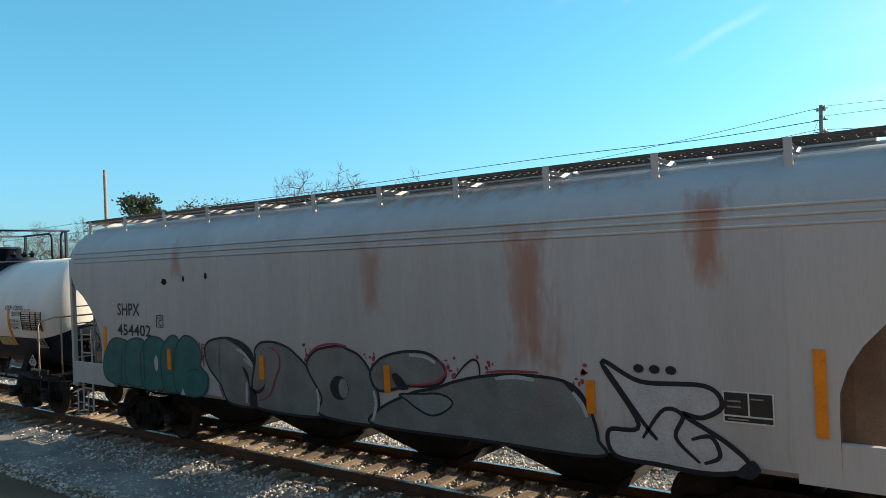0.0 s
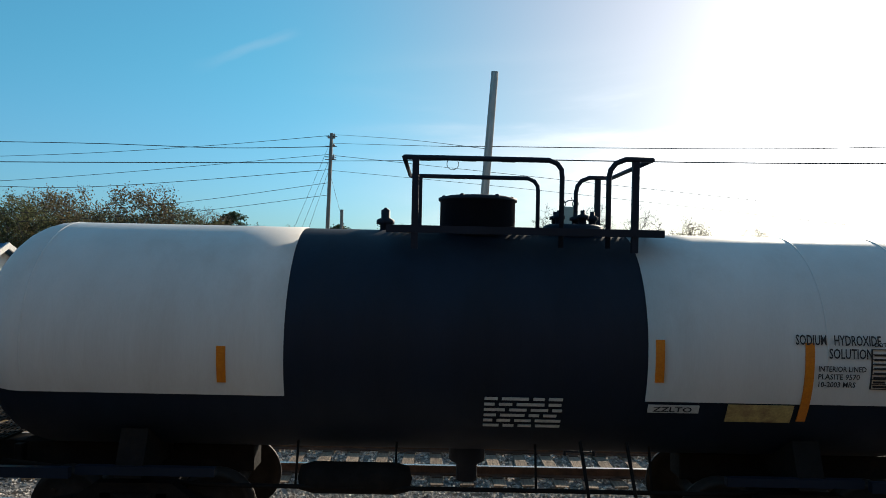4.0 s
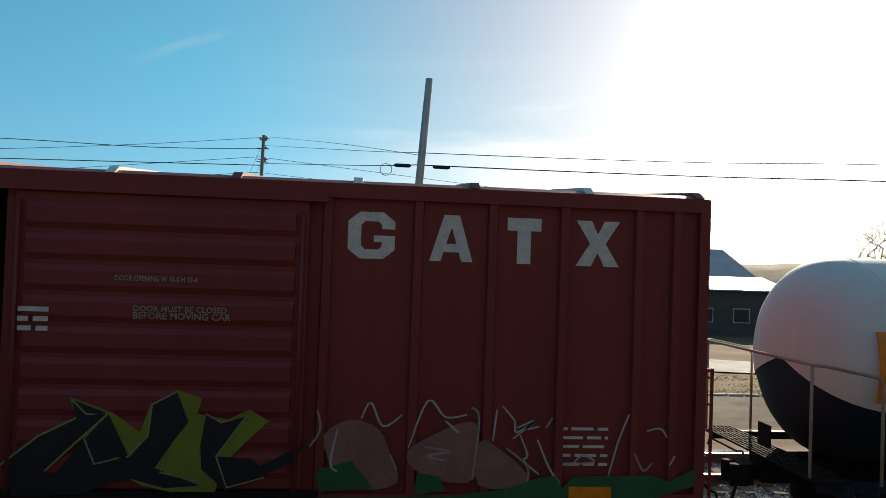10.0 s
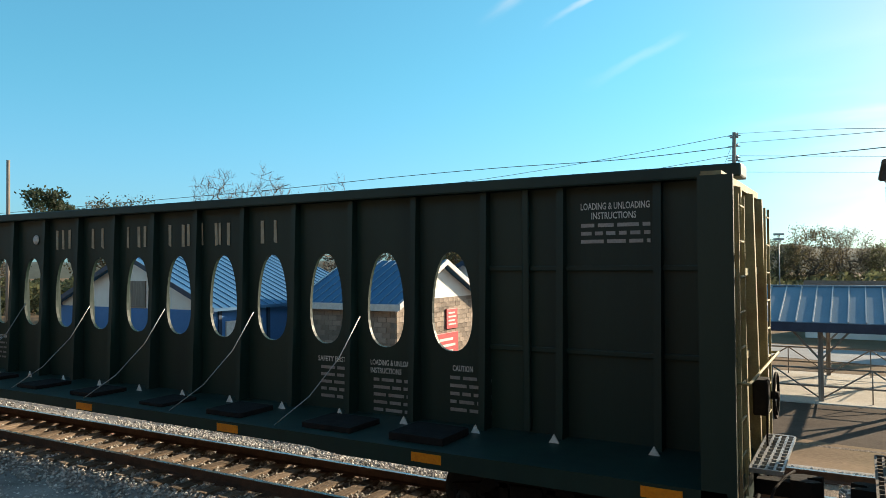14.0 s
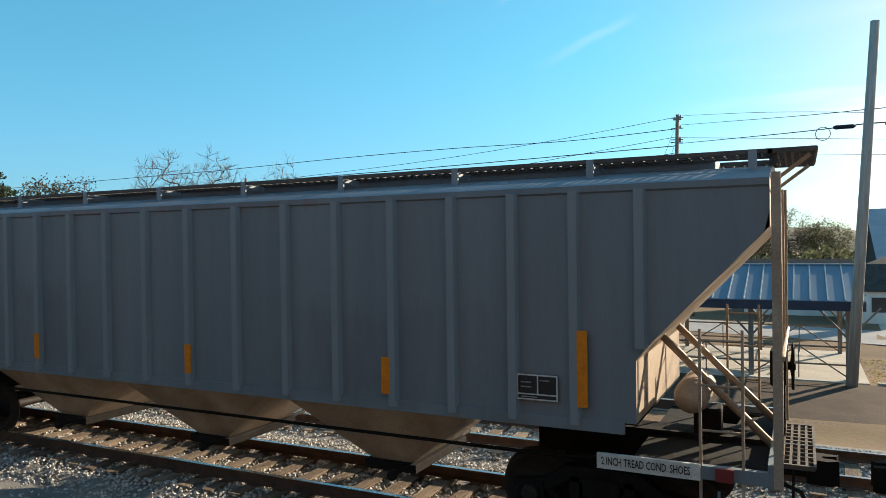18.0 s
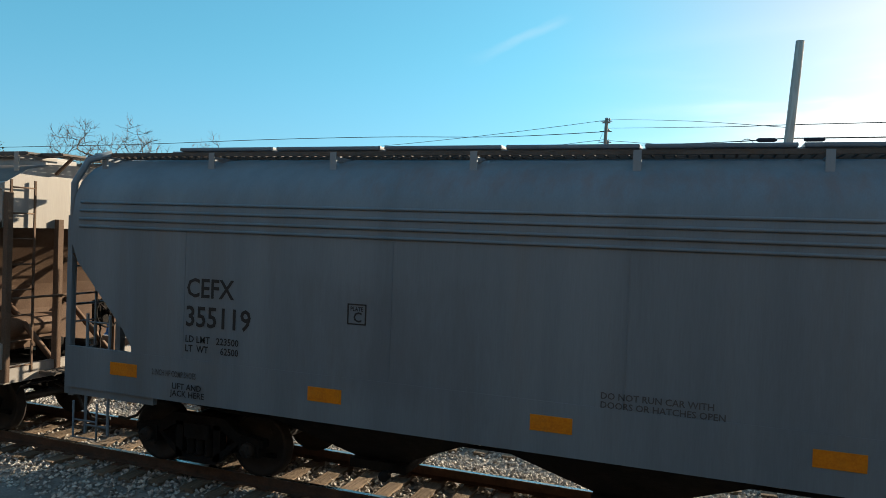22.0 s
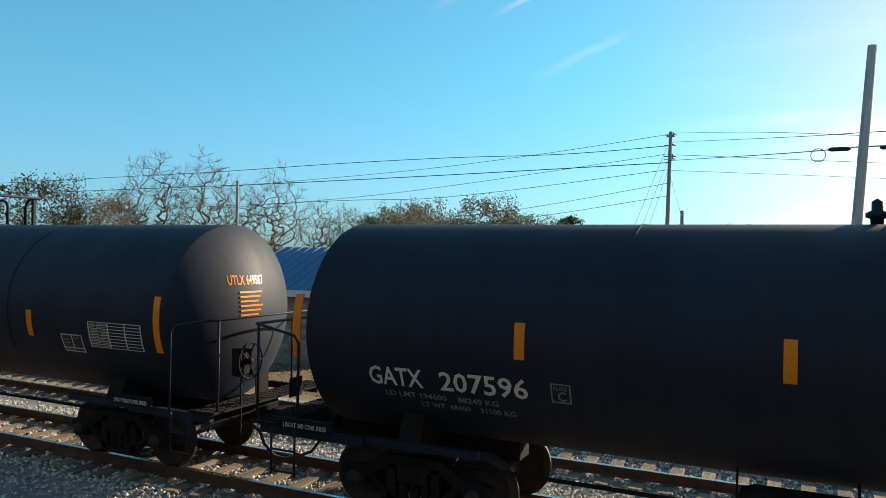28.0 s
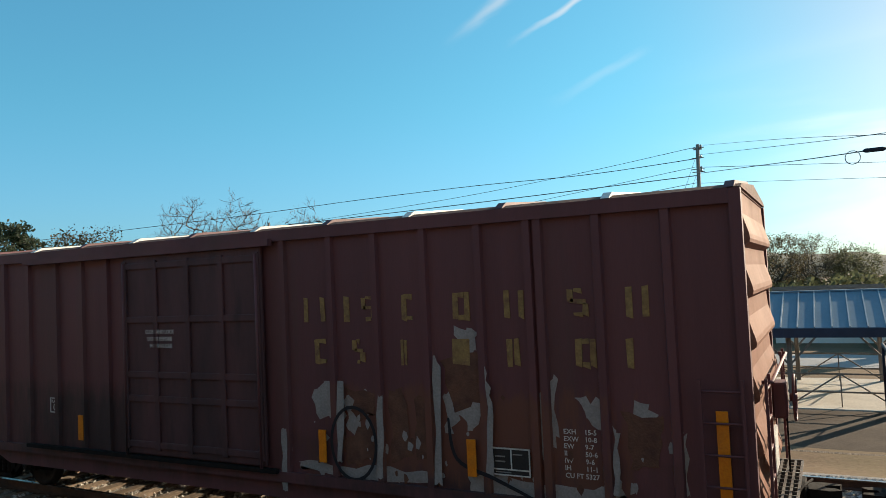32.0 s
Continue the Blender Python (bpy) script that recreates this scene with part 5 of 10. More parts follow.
for k in (-1, 1):
    for sgn in (-1, 1):
        xa, xb = sorted((k * (hl - 0.53), k * (hl - 0.085)))
        part("top_beam", Mesh().box(xa, xb, sgn * 1.575 - 0.025, sgn * 1.575 + 0.025, 3.86, 4.22), M["lgrey"], car)
        part("top_gusset", Mesh().prism([(k * (hl - 0.085), 3.858), (k * (hl - 0.34), 3.858), (k * (hl - 0.20), 3.80), (k * (hl - 0.12), 3.68), (k * (hl - 0.085), 3.5)][::k], sgn * 1.575 - 0.02, sgn * 1.575 + 0.02), M["lgrey"], car)
        xa, xb = sorted((k * (hl - 0.08), k * (hl + 0.16)))
        part("end_column", Mesh().box(xa, xb, sgn * 1.555 - 0.06, sgn * 1.555 + 0.06, 1.1, 4.56, 0.012), M["lgrey"], car, "wide square end column")
        xa, xb = sorted((k * (hl - 0.42), k * (hl - 0.24)))
        part("inner_column", Mesh().box(xa, xb, sgn * 1.25 - 0.05, sgn * 1.25 + 0.05, 1.1, 3.95, 0.01), M["lgrey"], car)
        xa, xb = sorted((k * (hl - 0.80), k * (hl - 0.50)))
        part("end_box", Mesh().box(xa, xb, sgn * 1.50 - 0.14, sgn * 1.50 + 0.14, 1.22, 1.49, 0.015), M["lgrey"], car)
        xa, xb = sorted((k * (hl + 0.16), k * (hl - 0.66)))
        part("top_rail", Mesh().box(xa, xb, sgn * 1.50 - 0.035, sgn * 1.50 + 0.035, 4.565, 4.62), M["lgrey"], car)
        part("rail_post", Mesh().box(k * (hl - 0.5) - 0.035, k * (hl - 0.5) + 0.035, sgn * 1.50 - 0.035, sgn * 1.50 + 0.035, 4.2, 4.56), M["lgrey"], car)
    part("air_pipe", Mesh().tube([(k * (hl - 0.16), -1.0, 1.15), (k * (hl - 0.16), -1.0, 3.5), (k * (hl - 0.16), -0.6, 3.75)], 0.035, 7), M["slope"], car)
    part("air_pipe", Mesh().tube([(k * (hl - 0.5), -0.9, 1.45), (k * hl, -0.9, 1.45), (k * hl, 0.9, 1.45)], 0.03, 6), M["slope"], car)
    part("air_pipe", Mesh().tube([(k * (hl - 0.5), -1.1, 2.45), (k * (hl - 0.06), -1.1, 2.45), (k * (hl - 0.06), 1.1, 2.45)], 0.022, 6), M["slope"], car)
part("valve_box", Mesh().box(hl - 0.30, hl - 0.12, -0.95, -0.70, 1.75, 2.35, 0.015), M["slope"], car)
for k, (a_, w2) in enumerate((("EXW 10-5 H  3-8", 0.65), ("EW    7-5 H 15-1", 0.65), ("CU FT 2980", 0.4))):
    stencil(car, a_, -77.73 - X5, 1.87 - k * 0.09, 0.06, M["fadedink"], wide=w2)
stencil(car, "CLOSE DUST CAPS AND ROD", -79.64 - X5, 1.47, 0.075, M["fadedink"], y=-1.632, wide=0.95)
stencil(car, "HATCHES BEFORE CAR MOVES", -79.64 - X5, 1.37, 0.075, M["fadedink"], y=-1.632, wide=0.98)
stencil(car, "EMPTY LOAD", -77.07 - X5, 1.38, 0.075, M["paintwhite"], y=-1.632, wide=0.43)
stencil(car, "2 INCH HF COMP SHOES", -76.95 - X5, 1.49, 0.05, M["fadedink"], y=-1.632, wide=0.5)
patch(car, "white_label", -78.16 - X5, -77.93 - X5, 1.39, 1.49, M["paintwhite"], y=-1.632)
for xx in (-79.75, -77.6, -76.5):
    part("sill_bracket", Mesh().box(xx - X5 - 0.035, xx - X5 + 0.035, -1.66, -1.62, 1.24, 1.42, 0.006), M["lgrey"], car)

paint5 = M["lgrey"].copy()
paint5.name = "dull_grey_pressure_hopper_paint"
for q in paint5.node_tree.nodes:
    if q.type == "MIX_RGB" and q.blend_type == "MIX":
        for sk_ in (1, 2):
            c_ = q.inputs[sk_].default_value
            q.inputs[sk_].default_value = (c_[0] * 0.78, c_[1] * 0.76, c_[2] * 0.76, 1)
for o in HOP5.children:
    if o.data.materials and o.data.materials[0] is M["lgrey"]:
        o.data.materials[0] = paint5

# 7: ribbed grey hopper
X7 = -121.52
# End posts take the sun-warmed tan instead of the grey body paint.
car, hl, ext, sec = hopper("weathered grey ribbed covered hopper car with tan bays", -113.1, -129.95, M["hgrey"], FLAT, 3.72, 2.30, 1.42, 3, M["slope"], lower=M["slope"], board_y=(0.35, 0.95), board_z=4.58, brackets=10, post_top=4.25, frame_paint=M["slope"], sill_z=(1.06, 1.20))
HOP7 = car
r = random.Random(3)
for x in (-128.58, -127.85, -127.12, -126.32, -125.49, -124.67, -123.82, -122.95, -122.06, -121.16, -120.22, -119.32, -118.47, -117.6, -116.75, -115.95, -115.2, -114.46):
    x -= X7
    zlow = 1.50 if abs(x) < hl - 1.5 else 3.72 - 1.42 * (hl - 0.06 - abs(x)) / 1.36 + 0.05
    part("side_post", Mesh().prism([(-0.05, NEAR - 0.02), (0.05, NEAR - 0.02), (0.075, -1.555), (-0.075, -1.555)], zlow, 4.16, "z"), M["rib"], car, m=pose(x, 0, 0))
    part("side_post", Mesh().prism([(-0.085, 1.555), (0.085, 1.555), (0.085, 1.62), (-0.085, 1.62)], zlow, 4.16, "z"), M["rib"], car, m=pose(x, 0, 0))
part("bottom_chord", Mesh().box(-hl + 1.55, hl - 1.55, -1.60, -1.54, 1.44, 1.58), M["hgrey"], car)
for x, z0, z1_ in ((-128.12, 1.7, 2.58), (-124.67, 1.7, 2.13), (-121.15, 1.69, 2.12), (-117.69, 1.66, 2.13), (-115.1, 1.71, 2.58)):
    reflector(car, x - X7, z0, z1_, 0.12, NEAR - 0.016)
stencil(car, "GA", -127.77 - X7, 2.40, 0.22, M["paintblack"], y=-1.567, wide=0.43)
stencil(car, "CX", -127.0 - X7, 2.41, 0.22, M["paintblack"], y=-1.567, wide=0.42)
stencil(car, "40", -127.79 - X7, 2.08, 0.22, M["paintblack"], y=-1.567, wide=0.37)
stencil(car, "607", -127.06 - X7, 2.10, 0.22, M["paintblack"], y=-1.567, wide=0.54)
stencil(car, "LD LMT", -127.79 - X7, 1.93, 0.08, M["paintblack"], y=-1.567)
stencil(car, "200100", -126.95 - X7, 1.93, 0.08, M["paintblack"], y=-1.567)
stencil(car, "62900", -126.9 - X7, 1.79, 0.08, M["paintblack"], y=-1.567)
plate_c(car, -126.07 - X7, 2.25, 0.25, M["paintblack"], y=-1.56)
box_sign(car, -115.9 - X7, 1.74, 0.5, 0.3, y=-1.6)
part("name_board", Mesh().box(hl - 1.85, hl - 0.75, -1.64, -1.60, 1.05, 1.22), M["paintwhite"], car, "white stencilled strip")
stencil(car, "2 INCH TREAD COND. SHOES", hl - 1.8, 1.10, 0.085, M["paintblack"], y=-1.647, wide=0.95)
part("name_board", Mesh().box(-hl + 0.62, -hl + 1.24, -1.64, -1.60, 1.06, 1.22), M["paintwhite"], car, "white stencilled strip")
stencil(car, "2 INCH", -hl + 0.83, 1.15, 0.05, M["paintblack"], y=-1.647)
stencil(car, "TREAD COND. SHOES", -hl + 0.65, 1.08, 0.045, M["paintblack"], y=-1.647, wide=0.55)
part("red_tag", Mesh().box(-hl + 0.26, -hl + 0.43, -1.64, -1.60, 1.08, 1.2), M["red"], car)
part("red_tag", Mesh().box(hl - 0.6, hl - 0.42, -1.64, -1.60, 1.06, 1.2), M["red"], car)

# 8: smooth grey hopper
X8 = -139.5
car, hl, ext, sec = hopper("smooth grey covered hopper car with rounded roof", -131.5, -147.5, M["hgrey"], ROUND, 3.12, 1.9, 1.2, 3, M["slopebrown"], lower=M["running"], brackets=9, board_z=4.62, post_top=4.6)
HOP8 = car
stencil(car, "CEFX", -145.36 - X8, 2.62, 0.25, M["paintblack"], wide=0.78)
stencil(car, "355119", -145.37 - X8, 2.22, 0.27, M["paintblack"], wide=1.06)
stencil(car, "LD LMT   223500", -145.36 - X8, 2.0, 0.09, M["paintblack"], wide=0.87)
stencil(car, "LT  WT      62500", -145.36 - X8, 1.87, 0.09, M["paintblack"], wide=0.87)
plate_c(car, -142.89 - X8, 2.43, 0.26, M["paintblack"])
for x in (-146.65, -143.41, -140.52, -137.65, -134.8, -132.95):
    patch(car, "reflector", x - X8, x - X8 + 0.48, 1.42, 1.60, M["orange"], y=-1.636, label="amber reflective strip")
part("sill_plate", Mesh().box(-hl, hl, -1.635, -1.57, 1.16, 1.76), M["hgrey"], car)
for z in (3.52, 3.63, 3.75, 3.87):
    part("side_bead", Mesh().tube([(-hl + 0.2, -1.63 + max(0, z - 3.72) * 0.16, z), (hl - 0.2, -1.63 + max(0, z - 3.72) * 0.16, z)], 0.022, 5), M["hgrey"], car)
welds(car, [x - X8 for x in (-145.4, -142.3, -139.5, -136.6, -133.9)], 1.7, 3.5, M["hgrey"], w=0.014)
stencil(car, "2 INCH HF COMP SHOES", -145.9 - X8, 1.5, 0.08, M["fadedink"], y=-1.645, wide=0.75)
stencil(car, "LIFT AND", -145.55 - X8, 1.34, 0.08, M["paintblack"], y=-1.645)
stencil(car, "JACK HERE", -145.57 - X8, 1.24, 0.08, M["paintblack"], y=-1.645)
stencil(car, "DO NOT RUN CAR WITH", -139.75 - X8, 1.86, 0.07, M["fadedink"])
stencil(car, "DOORS OR HATCHES OPEN", -139.75 - X8, 1.76, 0.07, M["fadedink"])
for k in (-1, 1):
    part("bent_post", Mesh().tube([(k * hl, -1.55, 1.3), (k * hl, -1.55, 4.15), (k * (hl - 0.12), -1.42, 4.5), (k * (hl - 0.35), -1.2, 4.62)], 0.05, 6), M["hgrey"], car)

# 9: warm grey hopper
X9 = -157.55
car, hl, ext, sec = hopper("warm grey covered hopper car with arched end openings", -148.9, -166.2, M["tan"], EAVE, 3.45, 1.9, 1.2, 3, M["slopebrown"], lower=M["running"], brackets=11, board_z=4.66, post_top=4.3, arch=True, frame_paint=M["slopebrown"], roof_from=4.15)
HOP9 = car
CARS[-1] = (car, X9 + 0.08)
stencil(car, "CEFX", -164.73 - X9, 2.66, 0.25, M["paintblack"], wide=0.8)
stencil(car, "70839", -164.74 - X9, 2.25, 0.25, M["paintblack"], wide=0.95)
stencil(car, "LD LMT   223500", -164.63 - X9, 1.99, 0.09, M["paintblack"], wide=0.87)
stencil(car, "LT  WT      62500", -164.65 - X9, 1.87, 0.09, M["paintblack"], wide=0.87)
part("sill_plate", Mesh().box(-hl, hl, -1.635, -1.57, 1.26, 1.66), M["tan"], car)
for x in (-165.4, -162.3, -159.25, -156.14, -152.74, -151.82, -150.29):
    patch(car, "reflector", x - X9, x - X9 + 0.5, 1.46, 1.60, M["orange"], y=-1.636, label="amber reflective strip")
box_sign(car, -152.16 - X9, 1.73, 0.44, 0.33)
patch(car, "green_tag", -151.69 - X9, -151.54 - X9, 1.92, 2.04, M["green"])
stencil(car, "EXW 10-8   H     9-8", -151.07 - X9, 2.26, 0.07, M["paintblack"], wide=0.66)
stencil(car, "EH     9-6   H   15-0", -151.07 - X9, 2.14, 0.07, M["paintblack"], wide=0.66)
stencil(car, "CU FT 5161", -151.07 - X9, 2.02, 0.07, M["paintblack"], wide=0.38)
plate_c(car, -160.72 - X9, 2.27, 0.25, M["paintblack"])
patch(car, "white_tag", -157.34 - X9, -157.1 - X9, 1.78, 1.89, M["paintwhite"])
bars(car, -156.7 - X9, 2.08, 0.42, 3, M["slope"], 0.04, 0.1, seed=4)
bars(car, -150.0 - X9 - 0.3, 3.78, 0.95, 2, M["paintblack"], 0.03, 0.06, seed=5)
welds(car, [x - X9 for x in (-163.3, -161.8, -160.33, -158.9, -157.39, -155.96, -154.48, -153.11, -151.6)], 1.55, 4.0, M["tan"], w=0.014)
# ---- tank cars ----
def head_profile(r, x, k, depth, dish=False):
    """Tank head, from the shell's end at x outwards; dish: a shallow spherical cap with a tight knuckle."""
    if dish:
        cap = (r * r + depth * depth) / (2 * depth)
        a1 = math.asin(r / cap)
        return [(r, x), (r * 0.996, x + k * 0.012)] + [(cap * math.sin(a1 * (1 - i / 12)), x + k * (0.012 + cap * math.cos(a1 * (1 - i / 12)) - (cap - depth))) for i in range(1, 13)]
    return [(r * math.cos(a) ** HEAD_CURVE if a < 1.55 else 0.0, x + k * depth * math.sin(a)) for a in [i * math.pi / 2 / 10 for i in range(11)]]


def shell(prof, zc, a0, a1, n=48):
    """Part of a turned surface about the tank's axis: angles from the top, in degrees; prof: (radius, x)."""
    v, f = [], []
    for r, x in prof:
        for j in range(n + 1):
            a = radians(a0 + (a1 - a0) * j / n)
            v.append((x, r * math.sin(a), zc + r * math.cos(a)))
    w = n + 1
    for i in range(len(prof) - 1):
        f += [(i * w + j, i * w + j + 1, (i + 1) * w + j + 1, (i + 1) * w + j) for j in range(n)]
    return Mesh().add(v, f, True)


def tank_car(label, right, left, rad, zc, jackets, rail_paint, platform_half=1.5, seams=(), dome_paint=None, deck=((-0.87, 1.02), (1.58, 2.1), 4.76), mr=0.50):
    """right, left: ends of the tank's heads. jackets: (x0, x1, material, lowest z) coats of paint over the black shell; an end at a head covers it."""
    car, hl = start_car("tank_car", label, "freight car", right, left)
    mid = (right + left) / 2
    dish = not jackets
    depth = 0.56 if dish else 0.80
    xs = hl - depth
    prof = [(r, x) for r, x in reversed(head_profile(rad, -xs, -1, depth, dish))] + [(rad, -xs + (2 * xs) * i / 8) for i in range(1, 8)] + head_profile(rad, xs, 1, depth, dish)
    tank = part("tank", shell(prof, zc, -180, 180, 64), M["black"], car, "black tank shell")
    if dish:
        bm = bmesh.new()
        bm.from_mesh(tank.data)
        for ed in bm.edges:
            ed.smooth = len(ed.link_faces) < 2 or ed.calc_face_angle() < radians(18)
        bm.to_mesh(tank.data)
        bm.free()
    for x0, x1, material, low in jackets:
        x0, x1 = x0 - mid, x1 - mid
        a = math.degrees(math.acos(max(-1, min(1, (low - zc) / rad)))) if low is not None else 180
        rr = rad + 0.012
        p = []
        if x0 <= -xs:
            p += [(r + 0.012 if r > 0.01 else 0.0, x - 0.012) for r, x in reversed(head_profile(rad, -xs, -1, depth))]
        else:
            p += [(rad - 0.01, x0), (rr, x0)]
        if x1 >= xs:
            p += [(rr, max(x0, -xs) + (xs - max(x0, -xs)) * k / 4) for k in range(1, 4)] + [(r + 0.012 if r > 0.01 else 0.0, x + 0.012) for r, x in head_profile(rad, xs, 1, depth)]
        else:
            p += [(rr, max(x0, -xs) + (x1 - max(x0, -xs)) * k / 4) for k in range(1, 4)] + [(rr, x1), (rad - 0.01, x1)]
        part("painted_jacket", shell(p, zc, -a, a, 56), material, car, "painted tank jacket")
    th_ = 0.018 if jackets else 0.010
    for x in list(seams) + ([mid - xs + 0.02, mid + xs - 0.02] if jackets else []):
        part("weld_seam", shell([(rad + 0.004, x - mid - 0.016), (rad + th_, x - mid - 0.009), (rad + th_, x - mid + 0.009), (rad + 0.004, x - mid + 0.016)], zc, -120 if not jackets else -104, 120 if not jackets else 104, 40), M["white"] if jackets else M["black"], car)
    dome = dome_paint or M["black"]
    for k in (-1, 1):
        e = k * hl
        # stub sill, bolster saddle, end platform
        part("stub_sill", Mesh().box(min(e + k * 0.32, k * (hl - 3.2)), max(e + k * 0.32, k * (hl - 3.2)), -0.2, 0.2, 0.74, 1.08, 0.015), M["running"], car)
        part("saddle", Mesh().prism([(-1.25, 0.95), (1.25, 0.95), (1.05, zc - rad * 0.72), (0.5, zc - rad * 0.93), (-0.5, zc - rad * 0.93), (-1.05, zc - rad * 0.72)], k * (hl - 2.0) - 0.16, k * (hl - 2.0) + 0.16, "x"), M["running"], car)
        part("end_platform", grating(min(e - k * 0.05, e + k * 0.42), max(e - k * 0.05, e + k * 0.42), -1.45, 1.45, 1.16, 0.06, 0.010), M["running"], car, "end walkway grating")
        for sgn in (-1, 1):
            part("platform_brace", Mesh().box(min(e + k * 0.3, k * (hl - 1.4)), max(e + k * 0.3, k * (hl - 1.4)), sgn * 1.36 - 0.04, sgn * 1.36 + 0.04, 0.98, 1.10), M["black"], car)
            part("running_plank", Mesh().box(min(k * (hl - 1.4), k * (hl - 3.0)), max(k * (hl - 1.4), k * (hl - 3.0)), sgn * 1.2 - 0.05, sgn * 1.2 + 0.05, 0.98, 1.08), M["black"], car)
        rail = [(e - k * 0.42, -1.50, 1.10), (e - k * 0.42, -1.50, 2.30), (e - k * 0.36, -1.50, 2.40), (e + k * 0.30, -1.46, 2.52), (e + k * 0.40, -1.40, 2.52), (e + k * 0.40, 1.40, 2.52), (e + k * 0.30, 1.46, 2.52), (e - k * 0.36, 1.50, 2.40), (e - k * 0.42, 1.50, 2.30), (e - k * 0.42, 1.50, 1.10)]
        part("end_handrail", Mesh().tube(rail, 0.021, 7), rail_paint, car, "bent pipe handrail")
        for y in (-1.35, 1.35):
            part("rail_post", Mesh().tube([(e + k * 0.40, y, 1.12), (e + k * 0.40, y, 2.52)], 0.020, 6), rail_paint, car)
        part("ladder", Mesh().tube([(e - k * 0.38, -1.5, 0.45), (e - k * 0.38, -1.5, 1.1)], 0.018, 5).tube([(e + k * 0.02, -1.5, 0.45), (e + k * 0.02, -1.5, 1.1)], 0.018, 5).tube([(e - k * 0.38, -1.5, 0.5), (e + k * 0.02, -1.5, 0.5)], 0.016, 5).tube([(e - k * 0.38, -1.5, 0.8), (e + k * 0.02, -1.5, 0.8)], 0.016, 5), M["black"], car)
        part("placard_bracket", Mesh().box(min(e + k * 0.43, e + k * 0.45), max(e + k * 0.43, e + k * 0.45), -0.55, -0.25, 1.3, 1.6), M["running"], car)
        add_coupler(car, e + k * 0.36, k)
        add_truck(car, k * (hl - 2.0))
    brake_wheel(car, hl + 0.5, -0.75, 1.85, M["running"], 1)
    part("reservoir", Mesh().lathe([(0, -0.7), (0.15, -0.66), (0.19, -0.5), (0.19, 0.5), (0.15, 0.66), (0, 0.7)], (-1.4, -0.75, 0.85), "x", 14), M["running"], car)
    part("bottom_outlet", Mesh().lathe([(0.24, zc - rad + 0.05), (0.24, zc - rad - 0.18), (0.14, zc - rad - 0.24), (0.14, zc - rad - 0.45), (0, zc - rad - 0.45)], (0, 0, 0), "z", 14), M["black"], car)
    part("brake_pipe", Mesh().tube([(-hl + 0.1, -0.45, 0.9), (-hl + 2.8, -0.9, 0.78), (hl - 2.8, -0.9, 0.78), (hl - 0.1, -0.45, 0.9)], 0.03, 6), M["running"], car)
    for x in (-2.1, -0.9, 0.8, 2.2):
        part("pipe_hanger", Mesh().tube([(x, -0.9, 0.78), (x, -0.75, zc - rad * 0.84)], 0.018, 4), M["running"], car)
    # top fittings: manway, valves, and two bent-pipe railings that face each other
    zt = zc + rad
    (la, lb), (ra, rb), top = deck
    part("top_deck", grating(la - 0.15, rb + 0.1, -1.0, 1.0, zt + 0.02, 0.1, 0.012), dome, car, "walkway grating round the manway")
    part("deck_edge", Mesh().box(la - 0.2, rb + 0.15, -1.06, -1.0, zt - 0.06, zt + 0.03), dome, car)
    part("deck_edge", Mesh().box(la - 0.2, rb + 0.15, 1.0, 1.06, zt - 0.06, zt + 0.03), dome, car)
    mx = la + (lb - la) * 0.5
    part("manway", Mesh().lathe([(mr * 0.92, zt - 0.06), (mr * 0.92, zt + 0.06), (mr, zt + 0.07), (mr, zt + 0.40), (mr * 1.05, zt + 0.40), (mr * 1.05, zt + 0.44), (mr * 0.8, zt + 0.47), (0, zt + 0.48)], (mx, 0, 0), "z", 22), dome, car, "round manway with bolted lid")
    for q in range(6):
        a = q * 1.0472
        part("lid_bolt", Mesh().lathe([(0.03, 0), (0.03, 0.05), (0, 0.06)], (mx + mr * 0.9 * math.cos(a), mr * 0.9 * math.sin(a), zt + 0.42), "z", 6), dome, car)
    vx = (lb + ra) / 2 + 0.05
    part("valve_box", Mesh().lathe([(0.40, zt - 0.06), (0.40, zt + 0.09), (0.34, zt + 0.12), (0, zt + 0.12)], (vx, 0.0, 0), "z", 16), dome, car)
    for q in range(5):
        a = q * 1.2566
        part("valve", Mesh().lathe([(0.05, 0), (0.05, 0.07 + 0.02 * (q % 3)), (0.08, 0.09), (0.08, 0.13), (0.03, 0.15), (0.03, 0.20), (0, 0.2)], (vx + 0.26 * math.cos(a), 0.26 * math.sin(a), zt + 0.1), "z", 8), dome, car)
    part("relief_valve", Mesh().lathe([(0.07, -0.05), (0.07, 0.06), (0.12, 0.08), (0.12, 0.13), (0.06, 0.16), (0.06, 0.26), (0, 0.3)], (la - 0.28, 0, zt), "z", 10), dome, car, "pressure relief valve")
    for y in (-1.02, 1.02):
        part("deck_rail", Mesh().tube([(la, y, top), (lb - 0.16, y, top), (lb - 0.06, y, top - 0.04), (lb - 0.01, y, top - 0.11), (lb, y, top - 0.2), (lb, y, zt - 0.2)], 0.032, 8), dome, car, "bent pipe safety railing")
        part("deck_rail", Mesh().tube([(rb, y, top + 0.03), (ra + 0.2, y, top + 0.03), (ra + 0.08, y, top - 0.02), (ra + 0.02, y, top - 0.10), (ra, y, top - 0.2), (ra, y, zt - 0.2)], 0.032, 8), dome, car, "bent pipe safety railing")
        for x in (la + 0.14, rb - 0.2):
            part("rail_post", Mesh().box(x - 0.04, x + 0.04, y - 0.03, y + 0.03, zt - 0.25, top), dome, car)
        sg = -1 if y < 0 else 1
